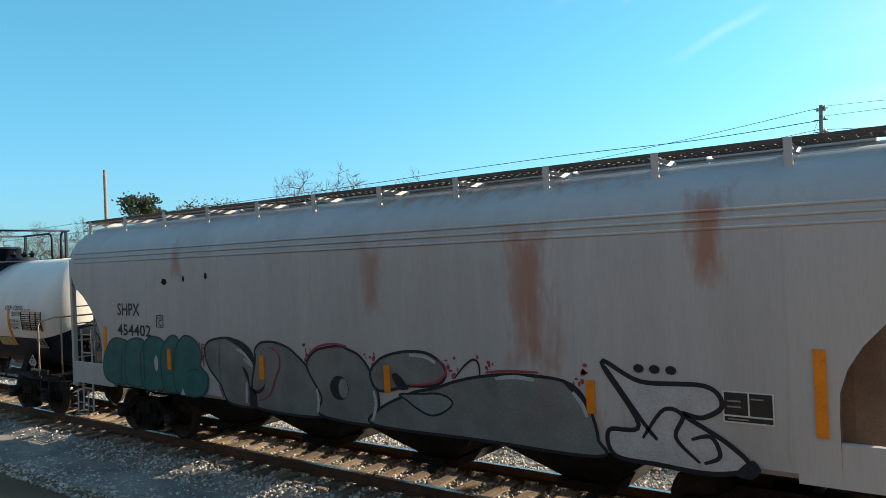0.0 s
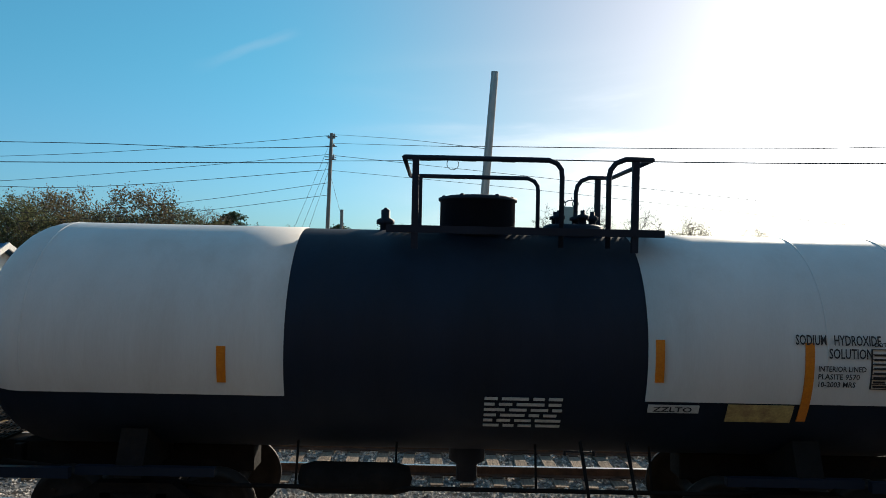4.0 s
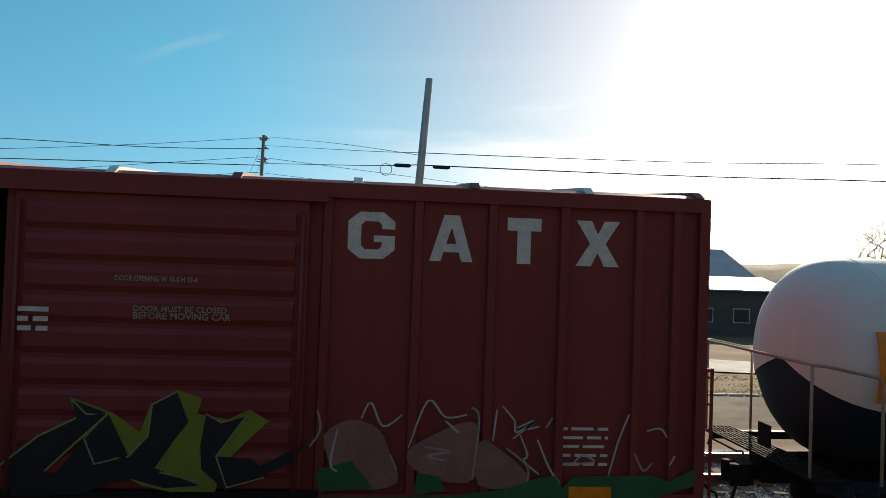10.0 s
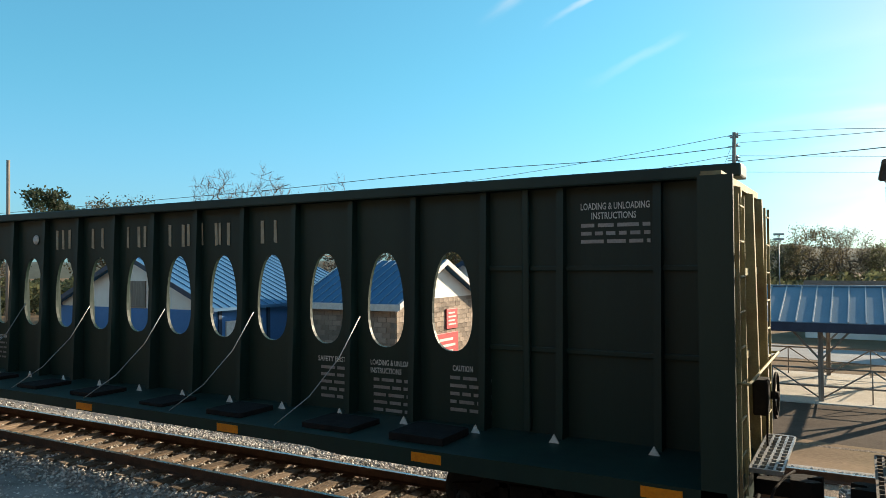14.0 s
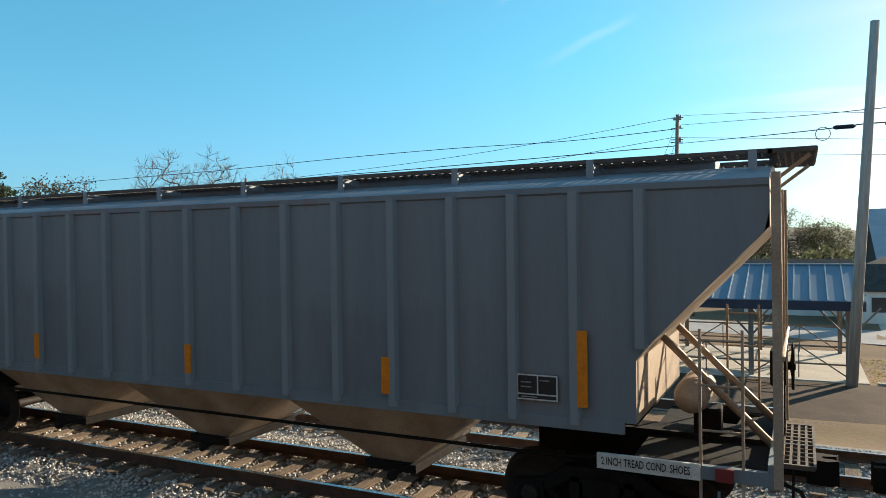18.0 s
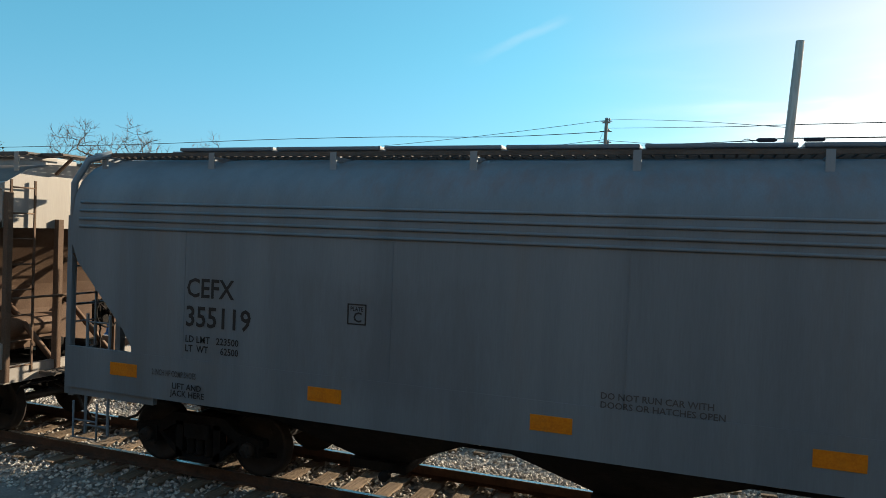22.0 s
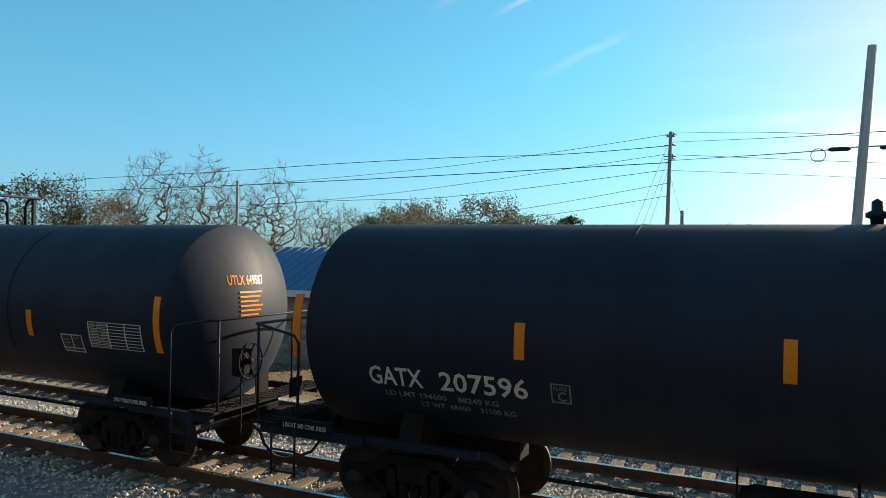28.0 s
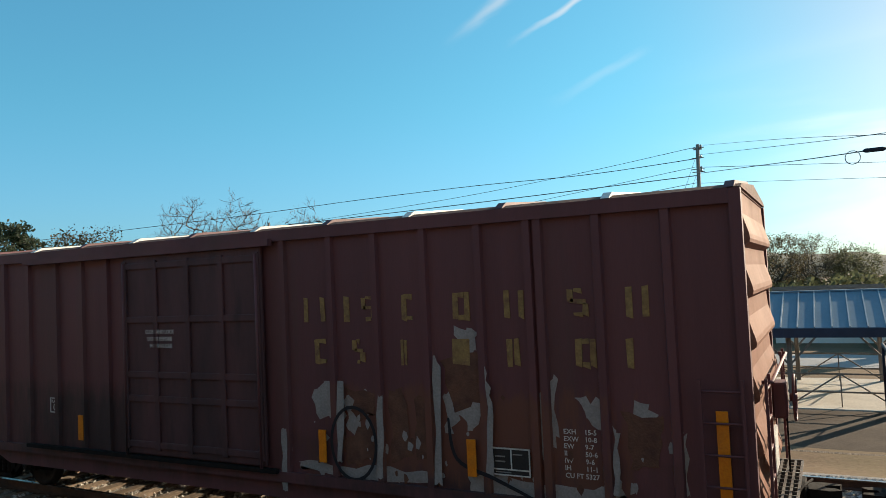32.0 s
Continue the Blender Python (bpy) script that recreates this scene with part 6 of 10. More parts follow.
        if sg > 0:
            lad = Mesh()
            for x in (ra, ra + 0.45):
                lad.tube([(x, y, zt - 0.2)] + [(x, sg * (rad + 0.14) * math.sin(radians(a)), zc + (rad + 0.14) * math.cos(radians(a))) for a in range(48, 91, 8)] + [(x, sg * (rad + 0.14), 0.9), (x, sg * (rad + 0.10), 0.55)], 0.024, 5)
            for q in range(9):
                z = 0.6 + q * 0.3
                yy = sg * (rad + 0.14) if z < zc else sg * math.sqrt(max(0, (rad + 0.14) ** 2 - (z - zc) ** 2))
                lad.tube([(ra, yy, z), (ra + 0.45, yy, z)], 0.014, 5)
            part("side_ladder", lad, M["black"], car)
    part("deck_rail", Mesh().tube([(la, -1.02, top), (la, 1.02, top)], 0.03, 6), dome, car)
    part("deck_rail", Mesh().tube([(rb, -1.02, top + 0.03), (rb, 1.02, top + 0.03)], 0.03, 6), dome, car)
    # hanging step frame below the tank
    for x in (ra - 0.3, ra + 0.25):
        part("step_hanger", Mesh().tube([(x, -1.1, zc - rad * 0.75), (x + 0.12, -1.38, 0.5)], 0.022, 5), M["running"], car)
    part("hanging_step", Mesh().box(ra - 0.25, ra + 0.45, -1.44, -1.32, 0.47, 0.51), M["running"], car)
    return car, hl, mid


WT = (1.40, 2.46)
SPRAY_RED = mat("notice_red", (0.34, 0.035, 0.025), None, 0.6, scale=8, bump=0)
BT = (1.50, 2.50)
w_, b_ = M["white"], M["black"]
# 2: white tank, black band, with heater coils
TANK2, hl, X = tank_car("white tank car with wide black band, sodium hydroxide service", -17.75, -29.7, 1.42, 2.5, [(-40, -25.9, w_, 1.95), (-21.75, 0, w_, 1.97)], M["slope"], 1.25, (-19.7,), dome_paint=M["black"])
car, sk = TANK2, (1.44, 2.5)
stencil(car, "SODIUM   HYDROXIDE", -20.08 - X, 2.67, 0.11, M["paintblack"], wide=0.98, skin=sk)
stencil(car, "SOLUTION", -19.7 - X, 2.52, 0.11, M["paintblack"], wide=0.5, skin=sk)
stencil(car, "DOT 111A100W1", -19.18 - X, 2.66, 0.045, M["paintblack"], skin=sk)
stencil(car, "INTERIOR LINED", -19.82 - X, 2.37, 0.06, M["paintblack"], wide=0.55, skin=sk)
stencil(car, "PLASITE 9570", -19.82 - X, 2.28, 0.06, M["paintblack"], wide=0.48, skin=sk)
stencil(car, "10-2003 MRS", -19.82 - X, 2.19, 0.06, M["paintblack"], wide=0.44, skin=sk)
for k in range(9):
    patch(car, "table_line", -19.2 - X, -18.17 - X, 2.17 + k * 0.057, 2.177 + k * 0.057, M["paintblack"], skin=sk, th=0.012)
    if k < 8:
        bars(car, -19.17 - X, 2.19 + k * 0.052, 0.42, 1, M["paintblack"], 0.022, skin=sk, seed=k)
        bars(car, -18.66 - X, 2.19 + k * 0.052, 0.44, 1, M["paintblack"], 0.018, skin=sk, seed=k + 20)
for x in (-19.2, -18.72, -18.44, -18.17):
    patch(car, "table_line", x - X - 0.004, x - X + 0.004, 2.17, 2.63, M["paintblack"], skin=sk, th=0.012)
reflector(car, -19.91 - X, 1.75, 2.69, 0.10, skin=sk)
reflector(car, -21.62 - X, 2.2, 2.69, 0.10, skin=sk)
reflector(car, -26.6 - X, 2.1, 2.52, 0.10, skin=sk)
box_sign(car, -18.65 - X, 1.73, 0.4, 0.26, skin=sk)
patch(car, "white_code_panel", -21.71 - X, -21.12 - X, 1.83, 1.93, M["paintwhite"], skin=sk)
stencil(car, "ZZLTO", -21.66 - X, 1.85, 0.06, M["paintblack"], wide=0.45, skin=(1.452, 2.5))
patch(car, "yellow_panel", -20.79 - X, -20.03 - X, 1.73, 1.95, M["paintyellow"], skin=sk, label="faded yellow notice")
bars(car, -23.6 - X, 1.95, 0.9, 6, M["paintwhite"], 0.035, 0.07, skin=sk, seed=8)


def diamond(car, x, z, s, y, text):
    o = part("placard", Mesh().prism([(x - s, z), (x, z - s), (x + s, z), (x, z + s)], y - 0.01, y), M["paintwhite"], car, "white diamond hazard placard")
    part("placard_lower", Mesh().prism([(x - s * 0.62, z - s * 0.38), (x, z - s * 0.96), (x + s * 0.62, z - s * 0.38)], y - 0.014, y - 0.010), M["paintblack"], o)
    part("placard_symbol", Mesh().prism([(x - s * 0.4, z + s * 0.42), (x + s * 0.4, z + s * 0.42), (x + s * 0.1, z + s * 0.75), (x - s * 0.1, z + s * 0.75)], y - 0.014, y - 0.010), M["paintblack"], o)
    stencil(car, text, x - s * 0.62, z - s * 0.2, s * 0.52, M["paintblack"], y=y - 0.016, wide=s * 1.24)


part("placard_stand", Mesh().tube([(-18.61 - X, -1.44, 1.05), (-18.61 - X, -1.44, 1.3)], 0.02, 5), M["black"], car)
diamond(car, -18.61 - X, 1.40, 0.19, -1.45, "1824")

# 3: white tank with black band
TANK3, hl, X = tank_car("white tank car with black middle band and black belly", -30.7, -41.97, *WT, [(-60, -37.4, w_, 1.88), (-34.1, 0, w_, 1.88)], M["slope"], 1.5, seams=(-39.86, -38.08, -33.2))
car, sk = TANK3, (1.412, 2.46)
stencil(car, "TILX 160675", -40.77 - X, 2.13, 0.24, M["paintblack"], wide=1.96, skin=sk)
stencil(car, "LD LMT  197400 LB   89550 KG", -40.71 - X, 2.0, 0.075, M["paintblack"], wide=1.67, skin=sk)
stencil(car, "LT  WT     65600 LB   29750 KG", -40.72 - X, 1.87, 0.075, M["paintblack"], wide=1.65, skin=sk)
for x in (-41.7, -38.68, -37.33, -34.2, -31.5):
    reflector(car, x - X, 2.28, 2.78 if x in (-38.68, -37.33, -34.2) else 3.0, 0.13, skin=sk)
stencil(car, "4\" FIBERGLASS INSULATION", -38.23 - X, 1.9, 0.045, M["paintblack"], skin=sk)
stencil(car, "SODIUM", -32.75 - X, 2.31, 0.12, M["paintblack"], wide=0.48, skin=sk)
stencil(car, "HYDROXIDE", -32.82 - X, 2.12, 0.13, M["paintblack"], wide=0.62, skin=sk)
stencil(car, "SOLUTION", -32.8 - X, 1.94, 0.12, M["paintblack"], wide=0.56, skin=sk)
patch(car, "yellow_panel", -34.0 - X, -33.25 - X, 2.1, 2.42, M["notice"], skin=sk, label="faded yellow notice")
bars(car, -32.1 - X, 2.4, 0.5, 5, M["paintblack"], 0.03, 0.07, skin=sk, seed=9)

# 4: its twin
TANK4, hl, X = tank_car("white tank car with black middle band, sodium hydroxide lettering", -43.75, -55.5, *WT, [(-70, -50.9, w_, 1.94), (-47.87, 0, w_, 1.94)], M["slope"], 1.5, seams=(-47.0, -52.0, -45.09))
car = TANK4
stencil(car, "TILX 160423", -54.36 - X, 1.99, 0.22, M["paintblack"], wide=1.85, skin=sk)
stencil(car, "LD LMT 197600    LBS 89 650 KGS", -54.32 - X, 1.82, 0.07, M["paintwhite"], wide=1.17, skin=sk)
stencil(car, "LT WT    65400    LBS 29 650 KGS", -54.31 - X, 1.70, 0.07, M["paintwhite"], wide=1.15, skin=sk)
stencil(car, "SODIUM", -46.38 - X, 2.31, 0.12, M["paintblack"], wide=0.48, skin=sk)
stencil(car, "HYDROXIDE", -46.50 - X, 2.12, 0.13, M["paintblack"], wide=0.57, skin=sk)
stencil(car, "SOLUTION", -46.44 - X, 1.955, 0.12, M["paintblack"], wide=0.5, skin=sk)
for x in (-52.71, -50.75, -48.09, -46.62):
    reflector(car, x - X, 2.28, 2.72, 0.10, skin=sk)
reflector(car, -44.53 - X, 2.07, 2.94, 0.13, skin=sk)
reflector(car, -55.0 - X, 2.07, 2.94, 0.13, skin=sk)
patch(car, "data_table", -45.88 - X, -44.7 - X, 1.94, 2.44, M["paintblack"], skin=sk, label="black data table with white rows")
for k in range(8):
    for a_, b_ in ((0.0, 0.44), (0.47, 0.63), (0.66, 0.82), (0.85, 1.1)):
        patch(car, "table_row", -45.84 - X + a_, -45.84 - X + b_ - 0.05 * ((k + int(a_ * 9)) % 2), 1.985 + k * 0.054, 2.0 + k * 0.054, M["galv"], skin=sk, th=0.010)
patch(car, "yellow_panel", -47.99 - X, -47.16 - X, 2.08, 2.44, M["notice"], skin=sk, label="faded yellow emergency notice")
bars(car, -47.92 - X, 2.33, 0.68, 2, SPRAY_RED, 0.055, 0.13, skin=(1.42, 2.46), seed=10)
bars(car, -47.9 - X, 2.13, 0.6, 1, M["paintblack"], 0.025, 0.13, skin=(1.42, 2.46), seed=11)
box_sign(car, -46.1 - X, 1.66, 0.5, 0.24, skin=(1.40, 2.46))
diamond(car, -45.05 - X, 1.40, 0.17, -1.45, "1824")
part("placard_stand", Mesh().tube([(-45.05 - X, -1.44, 1.05), (-45.05 - X, -1.44, 1.3)], 0.02, 5), M["black"], car)
hd = (1.41, 2.46, hl + 0.012, 0.80)
stencil(car, "TILX 160423", -0.72, 2.98, 0.14, M["paintblack"], wide=0.85, end=1, head=hd)
stencil(car, "CAPY 15960 GALS", -0.72, 2.74, 0.12, M["paintblack"], wide=0.85, end=1, head=hd)
stencil(car, "CAPY 60415 L", -0.62, 2.56, 0.12, M["paintblack"], wide=0.68, end=1, head=hd)

# 10: black tank
TANK10, hl, X = tank_car("black tank car with plain stencils and chalk scrawl", -167.8, -184.0, *BT, [], M["black"], 1.2, (-172.6, -179.2), deck=((-0.42, 0.41), (1.02, 1.47), 4.60), mr=0.32)
car, sk = TANK10, BT
r = random.Random(2)
stencil(car, "GATX", -182.5 - X, 1.85, 0.24, M["paintwhite"], wide=0.80, skin=sk)
stencil(car, "207596", -181.47 - X, 1.85, 0.24, M["paintwhite"], wide=1.18, skin=sk)
stencil(car, "LD LMT 194600    88240 KG", -182.3 - X, 1.7, 0.07, M["hgrey"], wide=1.6, skin=sk)
stencil(car, "LT WT  68400    31100 KG", -181.8 - X, 1.58, 0.07, M["hgrey"], wide=1.3, skin=sk)
plate_c(car, -180.01 - X, 1.84, 0.24, M["hgrey"], skin=sk)
for x, z0, z1_ in ((-183.62, 2.1, 2.98), (-180.38, 2.33, 2.77), (-177.48, 2.32, 2.77), (-173.85, 2.37, 2.84), (-171.0, 2.3, 2.77), (-168.3, 2.11, 3.0)):
    reflector(car, x - X, z0, z1_, 0.13, skin=sk)
stencil(car, "SR 13450", -170.1 - X, 2.50, 0.10, M["paintwhite"], wide=0.62, skin=sk)
stencil(car, "SR 13449", -170.1 - X, 2.37, 0.10, M["paintwhite"], wide=0.62, skin=sk)
patch(car, "yellow_panel", -171.03 - X, -170.27 - X, 1.74, 2.06, M["notice"], skin=sk, label="faded yellow emergency notice")
for k in range(9):
    patch(car, "table_line", -169.42 - X, -168.45 - X, 2.1 + k * 0.052, 2.11 + k * 0.052, M["paintwhite"], skin=sk, th=0.010)
for x in (-169.42, -169.05, -168.76, -168.45):
    patch(car, "table_line", x - X - 0.006, x - X + 0.006, 2.1, 2.53, M["paintwhite"], skin=sk, th=0.010)

# 11: black tank with amber lettering
TANK11, hl, X = tank_car("black tank car with amber lettering and chalk graffiti", -185.6, -202.7, *BT, [], M["black"], 1.2, (-189.9, -193.6, -198.6), deck=((-0.94, 0.39), (1.02, 1.5), 4.60), mr=0.33)
car = TANK11
CARS[-1] = (car, X + 0.05)
stencil(car, "UTLX", -201.24 - X, 2.12, 0.24, M["orange"], wide=1.02, skin=sk)
stencil(car, "649567", -200.04 - X, 2.12, 0.24, M["orange"], wide=1.07, skin=sk)
reflector(car, -200.13 - X, 2.03, 2.52, 0.12, skin=(1.505, 2.5))
stencil(car, "THE TANK CAR PEOPLE", -201.22 - X, 1.98, 0.075, M["paintyellow"], wide=1.08, skin=sk)
stencil(car, "LD LMT  185900 LB  84 350 KG", -201.28 - X, 1.78, 0.07, M["paintyellow"], wide=1.52, skin=sk)
stencil(car, "LT WT    77100 LB  34 950 KG", -201.28 - X, 1.65, 0.07, M["paintyellow"], wide=1.52, skin=sk)
for x, z0, z1_ in ((-202.15, 1.95, 2.8), (-196.08, 2.06, 2.52), (-192.4, 2.04, 2.5), (-189.32, 2.03, 2.48), (-186.32, 1.95, 2.83)):
    reflector(car, x - X, z0, z1_, 0.13, skin=sk)
bars(car, -198.4 - X, 2.4, 0.47, 5, M["paintyellow"], 0.02, 0.065, skin=sk, seed=12)
for x in (-187.85, -187.4, -187.02, -186.67):
    patch(car, "table_line", x - X - 0.006, x - X + 0.006, 1.94, 2.36, M["paintwhite"], skin=sk, th=0.010)
for k in range(8):
    bars(car, -187.82 - X, 1.96 + k * 0.052, 0.40, 1, M["galv"], 0.018, skin=sk, seed=k + 60)
box_sign(car, -188.55 - X, 1.82, 0.5, 0.3, skin=sk)
for k in range(9):
    patch(car, "table_line", -187.85 - X, -186.67 - X, 1.94 + k * 0.052, 1.95 + k * 0.052, M["paintwhite"], skin=sk, th=0.010)
patch(car, "clean_panel", -199.7 - X, -195.8 - X, 1.35, 2.02, M["darkpanel"], skin=(1.5, 2.5), th=0.005, label="grey overpainted panel")
hd = (1.50, 2.5, hl, 0.56, 1)
stencil(car, "UTLX 649567", -0.6, 3.0, 0.15, M["orange"], wide=0.78, end=1, head=hd)
for k in range(6):
    za = 2.86 - k * 0.075
    part("stencil_bar", Mesh().add([(on_head(hd, ya, zb) + 0.014, ya, zb) for ya, zb in ((-0.4, za), (0.1 - 0.05 * (k % 3), za), (0.1 - 0.05 * (k % 3), za + 0.03), (-0.4, za + 0.03))], [(0, 1, 2, 3)]), M["orange"], car)
for tank, tx, mid_ in ((TANK2, -18.6, -23.725), (TANK3, -41.72, -36.335), (TANK4, -45.6, -49.625), (TANK10, -183.82, -175.9), (TANK10, -168.9, -175.9), (TANK11, -187.2, -194.15)):
    stencil(tank, "2 INCH TREAD COND. SHOES" if tank in (TANK10, TANK11) else "2 INCH HF COMP SHOES", tx - mid_, 1.14 if tank in (TANK10, TANK11) else 1.22, 0.06, M["paintwhite"], y=-1.51, wide=0.72 if tank in (TANK10, TANK11) else 0.5)
    part("bolster_plate", Mesh().box(tx - mid_ - 0.08, tx - mid_ + 0.80, -1.505, -1.44, 1.12, 1.26, 0.01), M["running"], tank)


# ---- boxcars ----
def boxcar(label, right, left, paint, ribs, z0, z1, door, rib_w=0.09, double_open=None, door_rows=9, framed=False, end_paint=None):
    """ribs: x of the side posts; door: (x0, x1) of the closed leaf; double_open: (x0, x1) of an open doorway."""
    ep = end_paint or paint
    car, hl = start_car("boxcar", label, "freight car", right, left)
    mid = (right + left) / 2
    # side walls with a real doorway
    for sgn in (-1, 1):
        y0, y1 = sorted((sgn * 1.50, sgn * 1.56))
        spans = [(-hl + 0.02, hl - 0.02)]
        if double_open and sgn < 0:
            a, b = double_open[0] - mid, double_open[1] - mid
            spans = [(-hl + 0.02, a), (b, hl - 0.02)]
            part("door_header", Mesh().box(a, b, y0, y1, z1 - 0.16, z1), paint, car)
            part("door_sill", Mesh().box(a, b, y0, y1, z0, z0 + 0.2), paint, car)
            for xx in (a, b):
                part("door_post", Mesh().box(xx - 0.05, xx + 0.05, min(sgn * 1.48, sgn * 1.60), max(sgn * 1.48, sgn * 1.60), z0 + 0.1, z1 - 0.1), M["galv"] if xx == a else paint, car)
        for a, b in spans:
            part("side_wall", Mesh().box(a, b, y0, y1, z0, z1), paint, car, "riveted side wall")
        for x in ribs:
            xx = x - mid
            part("side_post", Mesh().prism([(xx - rib_w / 2 - 0.02, sgn * 1.555), (xx - rib_w / 2, sgn * 1.615), (xx + rib_w / 2, sgn * 1.615), (xx + rib_w / 2 + 0.02, sgn * 1.555)], z0 + 0.05, z1 - 0.12, "z"), paint, car)
        part("top_chord", Mesh().box(-hl + 0.092, hl - 0.092, min(sgn * 1.5, sgn * 1.63), max(sgn * 1.5, sgn * 1.63), z1 - 0.14, z1 + 0.02), paint, car)
        part("side_sill", Mesh().box(-hl + 0.092, hl - 0.092, min(sgn * 1.48, sgn * 1.63), max(sgn * 1.48, sgn * 1.63), z0 - 0.08, z0 + 0.06), paint, car)
        part("deep_sill", Mesh().prism([(-hl + 2.4, z0 - 0.06), (-hl + 3.1, z0 - 0.34), (hl - 3.1, z0 - 0.34), (hl - 2.4, z0 - 0.06)], min(sgn * 1.46, sgn * 1.52), max(sgn * 1.46, sgn * 1.52)), paint, car)
        # door leaf with pressed panels, tracks, bars
        a, b = door[0] - mid, door[1] - mid
        ya, yb = sorted((sgn * 1.60, sgn * 1.66))
        leaf = part("door", Mesh().box(a, b, ya, yb, z0 + 0.12, z1 - 0.2, 0.015), M["grimy"] if framed else paint, car, "sliding side door")
        if framed:
            for q in range(5):
                xx = a + 0.06 + (b - a - 0.12) * q / 4
                part("door_stile", Mesh().box(xx - 0.05, xx + 0.05, min(sgn * 1.655, sgn * 1.70), max(sgn * 1.655, sgn * 1.70), z0 + 0.2, z1 - 0.28, 0.01), M["grimy"], leaf)
            for zz in (z0 + 0.28, z0 + 1.0, z0 + 1.38, z0 + 2.25, z1 - 0.36):
                part("door_rail", Mesh().box(a + 0.05, b - 0.05, min(sgn * 1.655, sgn * 1.69), max(sgn * 1.655, sgn * 1.69), zz - 0.05, zz + 0.05, 0.01), M["grimy"], leaf)
        h = (z1 - z0 - 0.5) / door_rows
        for k in range(0 if framed else door_rows):
            zz = z0 + 0.22 + k * h
            part("door_panel", Mesh().add([(a + 0.12, sgn * 1.655, zz), (b - 0.12, sgn * 1.655, zz), (b - 0.14, sgn * 1.69, zz + h * 0.25), (a + 0.14, sgn * 1.69, zz + h * 0.25), (b - 0.14, sgn * 1.69, zz + h * 0.7), (a + 0.14, sgn * 1.69, zz + h * 0.7), (b - 0.12, sgn * 1.655, zz + h * 0.92), (a + 0.12, sgn * 1.655, zz + h * 0.92)], [(0, 1, 2, 3), (3, 2, 4, 5), (5, 4, 6, 7), (0, 3, 5, 7), (1, 6, 4, 2)]), paint, leaf)
        for xx in (a + 0.06, b - 0.06):
            part("lock_bar", Mesh().tube([(xx, sgn * 1.70, z0 + 0.1), (xx, sgn * 1.70, z1 - 0.3)], 0.022, 6), paint, leaf)
        part("door_track", Mesh().box(door[0] - mid - 2.6, door[1] - mid + 0.2, min(sgn * 1.62, sgn * 1.72), max(sgn * 1.62, sgn * 1.72), z1 - 0.20, z1 - 0.10), paint, car)
        part("lower_track", Mesh().box(door[0] - mid - 2.6, door[1] - mid + 0.2, min(sgn * 1.62, sgn * 1.70), max(sgn * 1.62, sgn * 1.70), z0 + 0.04, z0 + 0.10), M["running"], car)
    part("floor", Mesh().box(-hl, hl, -1.48, 1.48, z0, z0 + 0.08), M["tie"], car, "dark wooden floor")
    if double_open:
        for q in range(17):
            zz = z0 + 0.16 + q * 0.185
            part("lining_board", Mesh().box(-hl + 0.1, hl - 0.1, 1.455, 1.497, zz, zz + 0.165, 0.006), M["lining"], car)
    # roof: shallow gable with stamped panels and seams
    part("roof", Mesh().prism([(-1.6, z1 + 0.024), (1.6, z1 + 0.024), (1.45, z1 + 0.07), (0.0, z1 + 0.19), (-1.45, z1 + 0.07)], -hl - 0.035, hl + 0.035, "x"), M["rustbrown"] if paint is M["maroon"] else paint, car, "ribbed sheet roof")
    n = 13
    for i in range(n):
        x = -hl + 0.08 + (2 * hl - 0.16) * i / (n - 1)
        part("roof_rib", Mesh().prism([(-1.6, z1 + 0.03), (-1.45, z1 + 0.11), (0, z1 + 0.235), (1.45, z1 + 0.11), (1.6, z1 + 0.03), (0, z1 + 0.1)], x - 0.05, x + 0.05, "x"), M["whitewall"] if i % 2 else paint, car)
    for k in (-1, 1):
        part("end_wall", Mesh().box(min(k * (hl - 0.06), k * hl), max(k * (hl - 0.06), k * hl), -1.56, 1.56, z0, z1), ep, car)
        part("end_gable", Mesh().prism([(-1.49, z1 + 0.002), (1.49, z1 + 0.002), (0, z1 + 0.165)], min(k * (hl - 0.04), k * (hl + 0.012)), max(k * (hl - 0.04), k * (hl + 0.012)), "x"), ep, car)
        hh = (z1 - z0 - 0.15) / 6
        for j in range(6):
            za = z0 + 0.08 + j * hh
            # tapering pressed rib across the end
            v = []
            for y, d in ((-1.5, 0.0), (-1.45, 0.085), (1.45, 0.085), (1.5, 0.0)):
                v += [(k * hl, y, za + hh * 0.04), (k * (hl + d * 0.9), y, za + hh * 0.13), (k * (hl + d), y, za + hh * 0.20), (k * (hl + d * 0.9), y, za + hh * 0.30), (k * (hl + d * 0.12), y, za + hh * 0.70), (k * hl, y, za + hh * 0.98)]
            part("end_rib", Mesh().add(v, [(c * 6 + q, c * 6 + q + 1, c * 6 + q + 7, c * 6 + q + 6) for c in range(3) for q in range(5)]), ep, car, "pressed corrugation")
        for sgn in (-1, 1):
            part("corner_post", Mesh().box(min(k * (hl - 0.09), k * (hl + 0.03)), max(k * (hl - 0.09), k * (hl + 0.03)), min(sgn * 1.5, sgn * 1.63), max(sgn * 1.5, sgn * 1.633), z0 - 0.1, z1 + 0.014), paint, car)
            ladder(car, k * (hl + 0.15), sgn * 1.52 - (0 if sgn < 0 else 0.42), z0 + 0.0, z0 + 1.5, 0.42, paint, "y", 5)
            if not double_open:
                ladder(car, k * (hl - 0.06) - (0.42 if k > 0 else 0), sgn * 1.68, z0 - 0.05, z0 + 1.5, 0.42, paint, "x", 5, name="side_ladder")
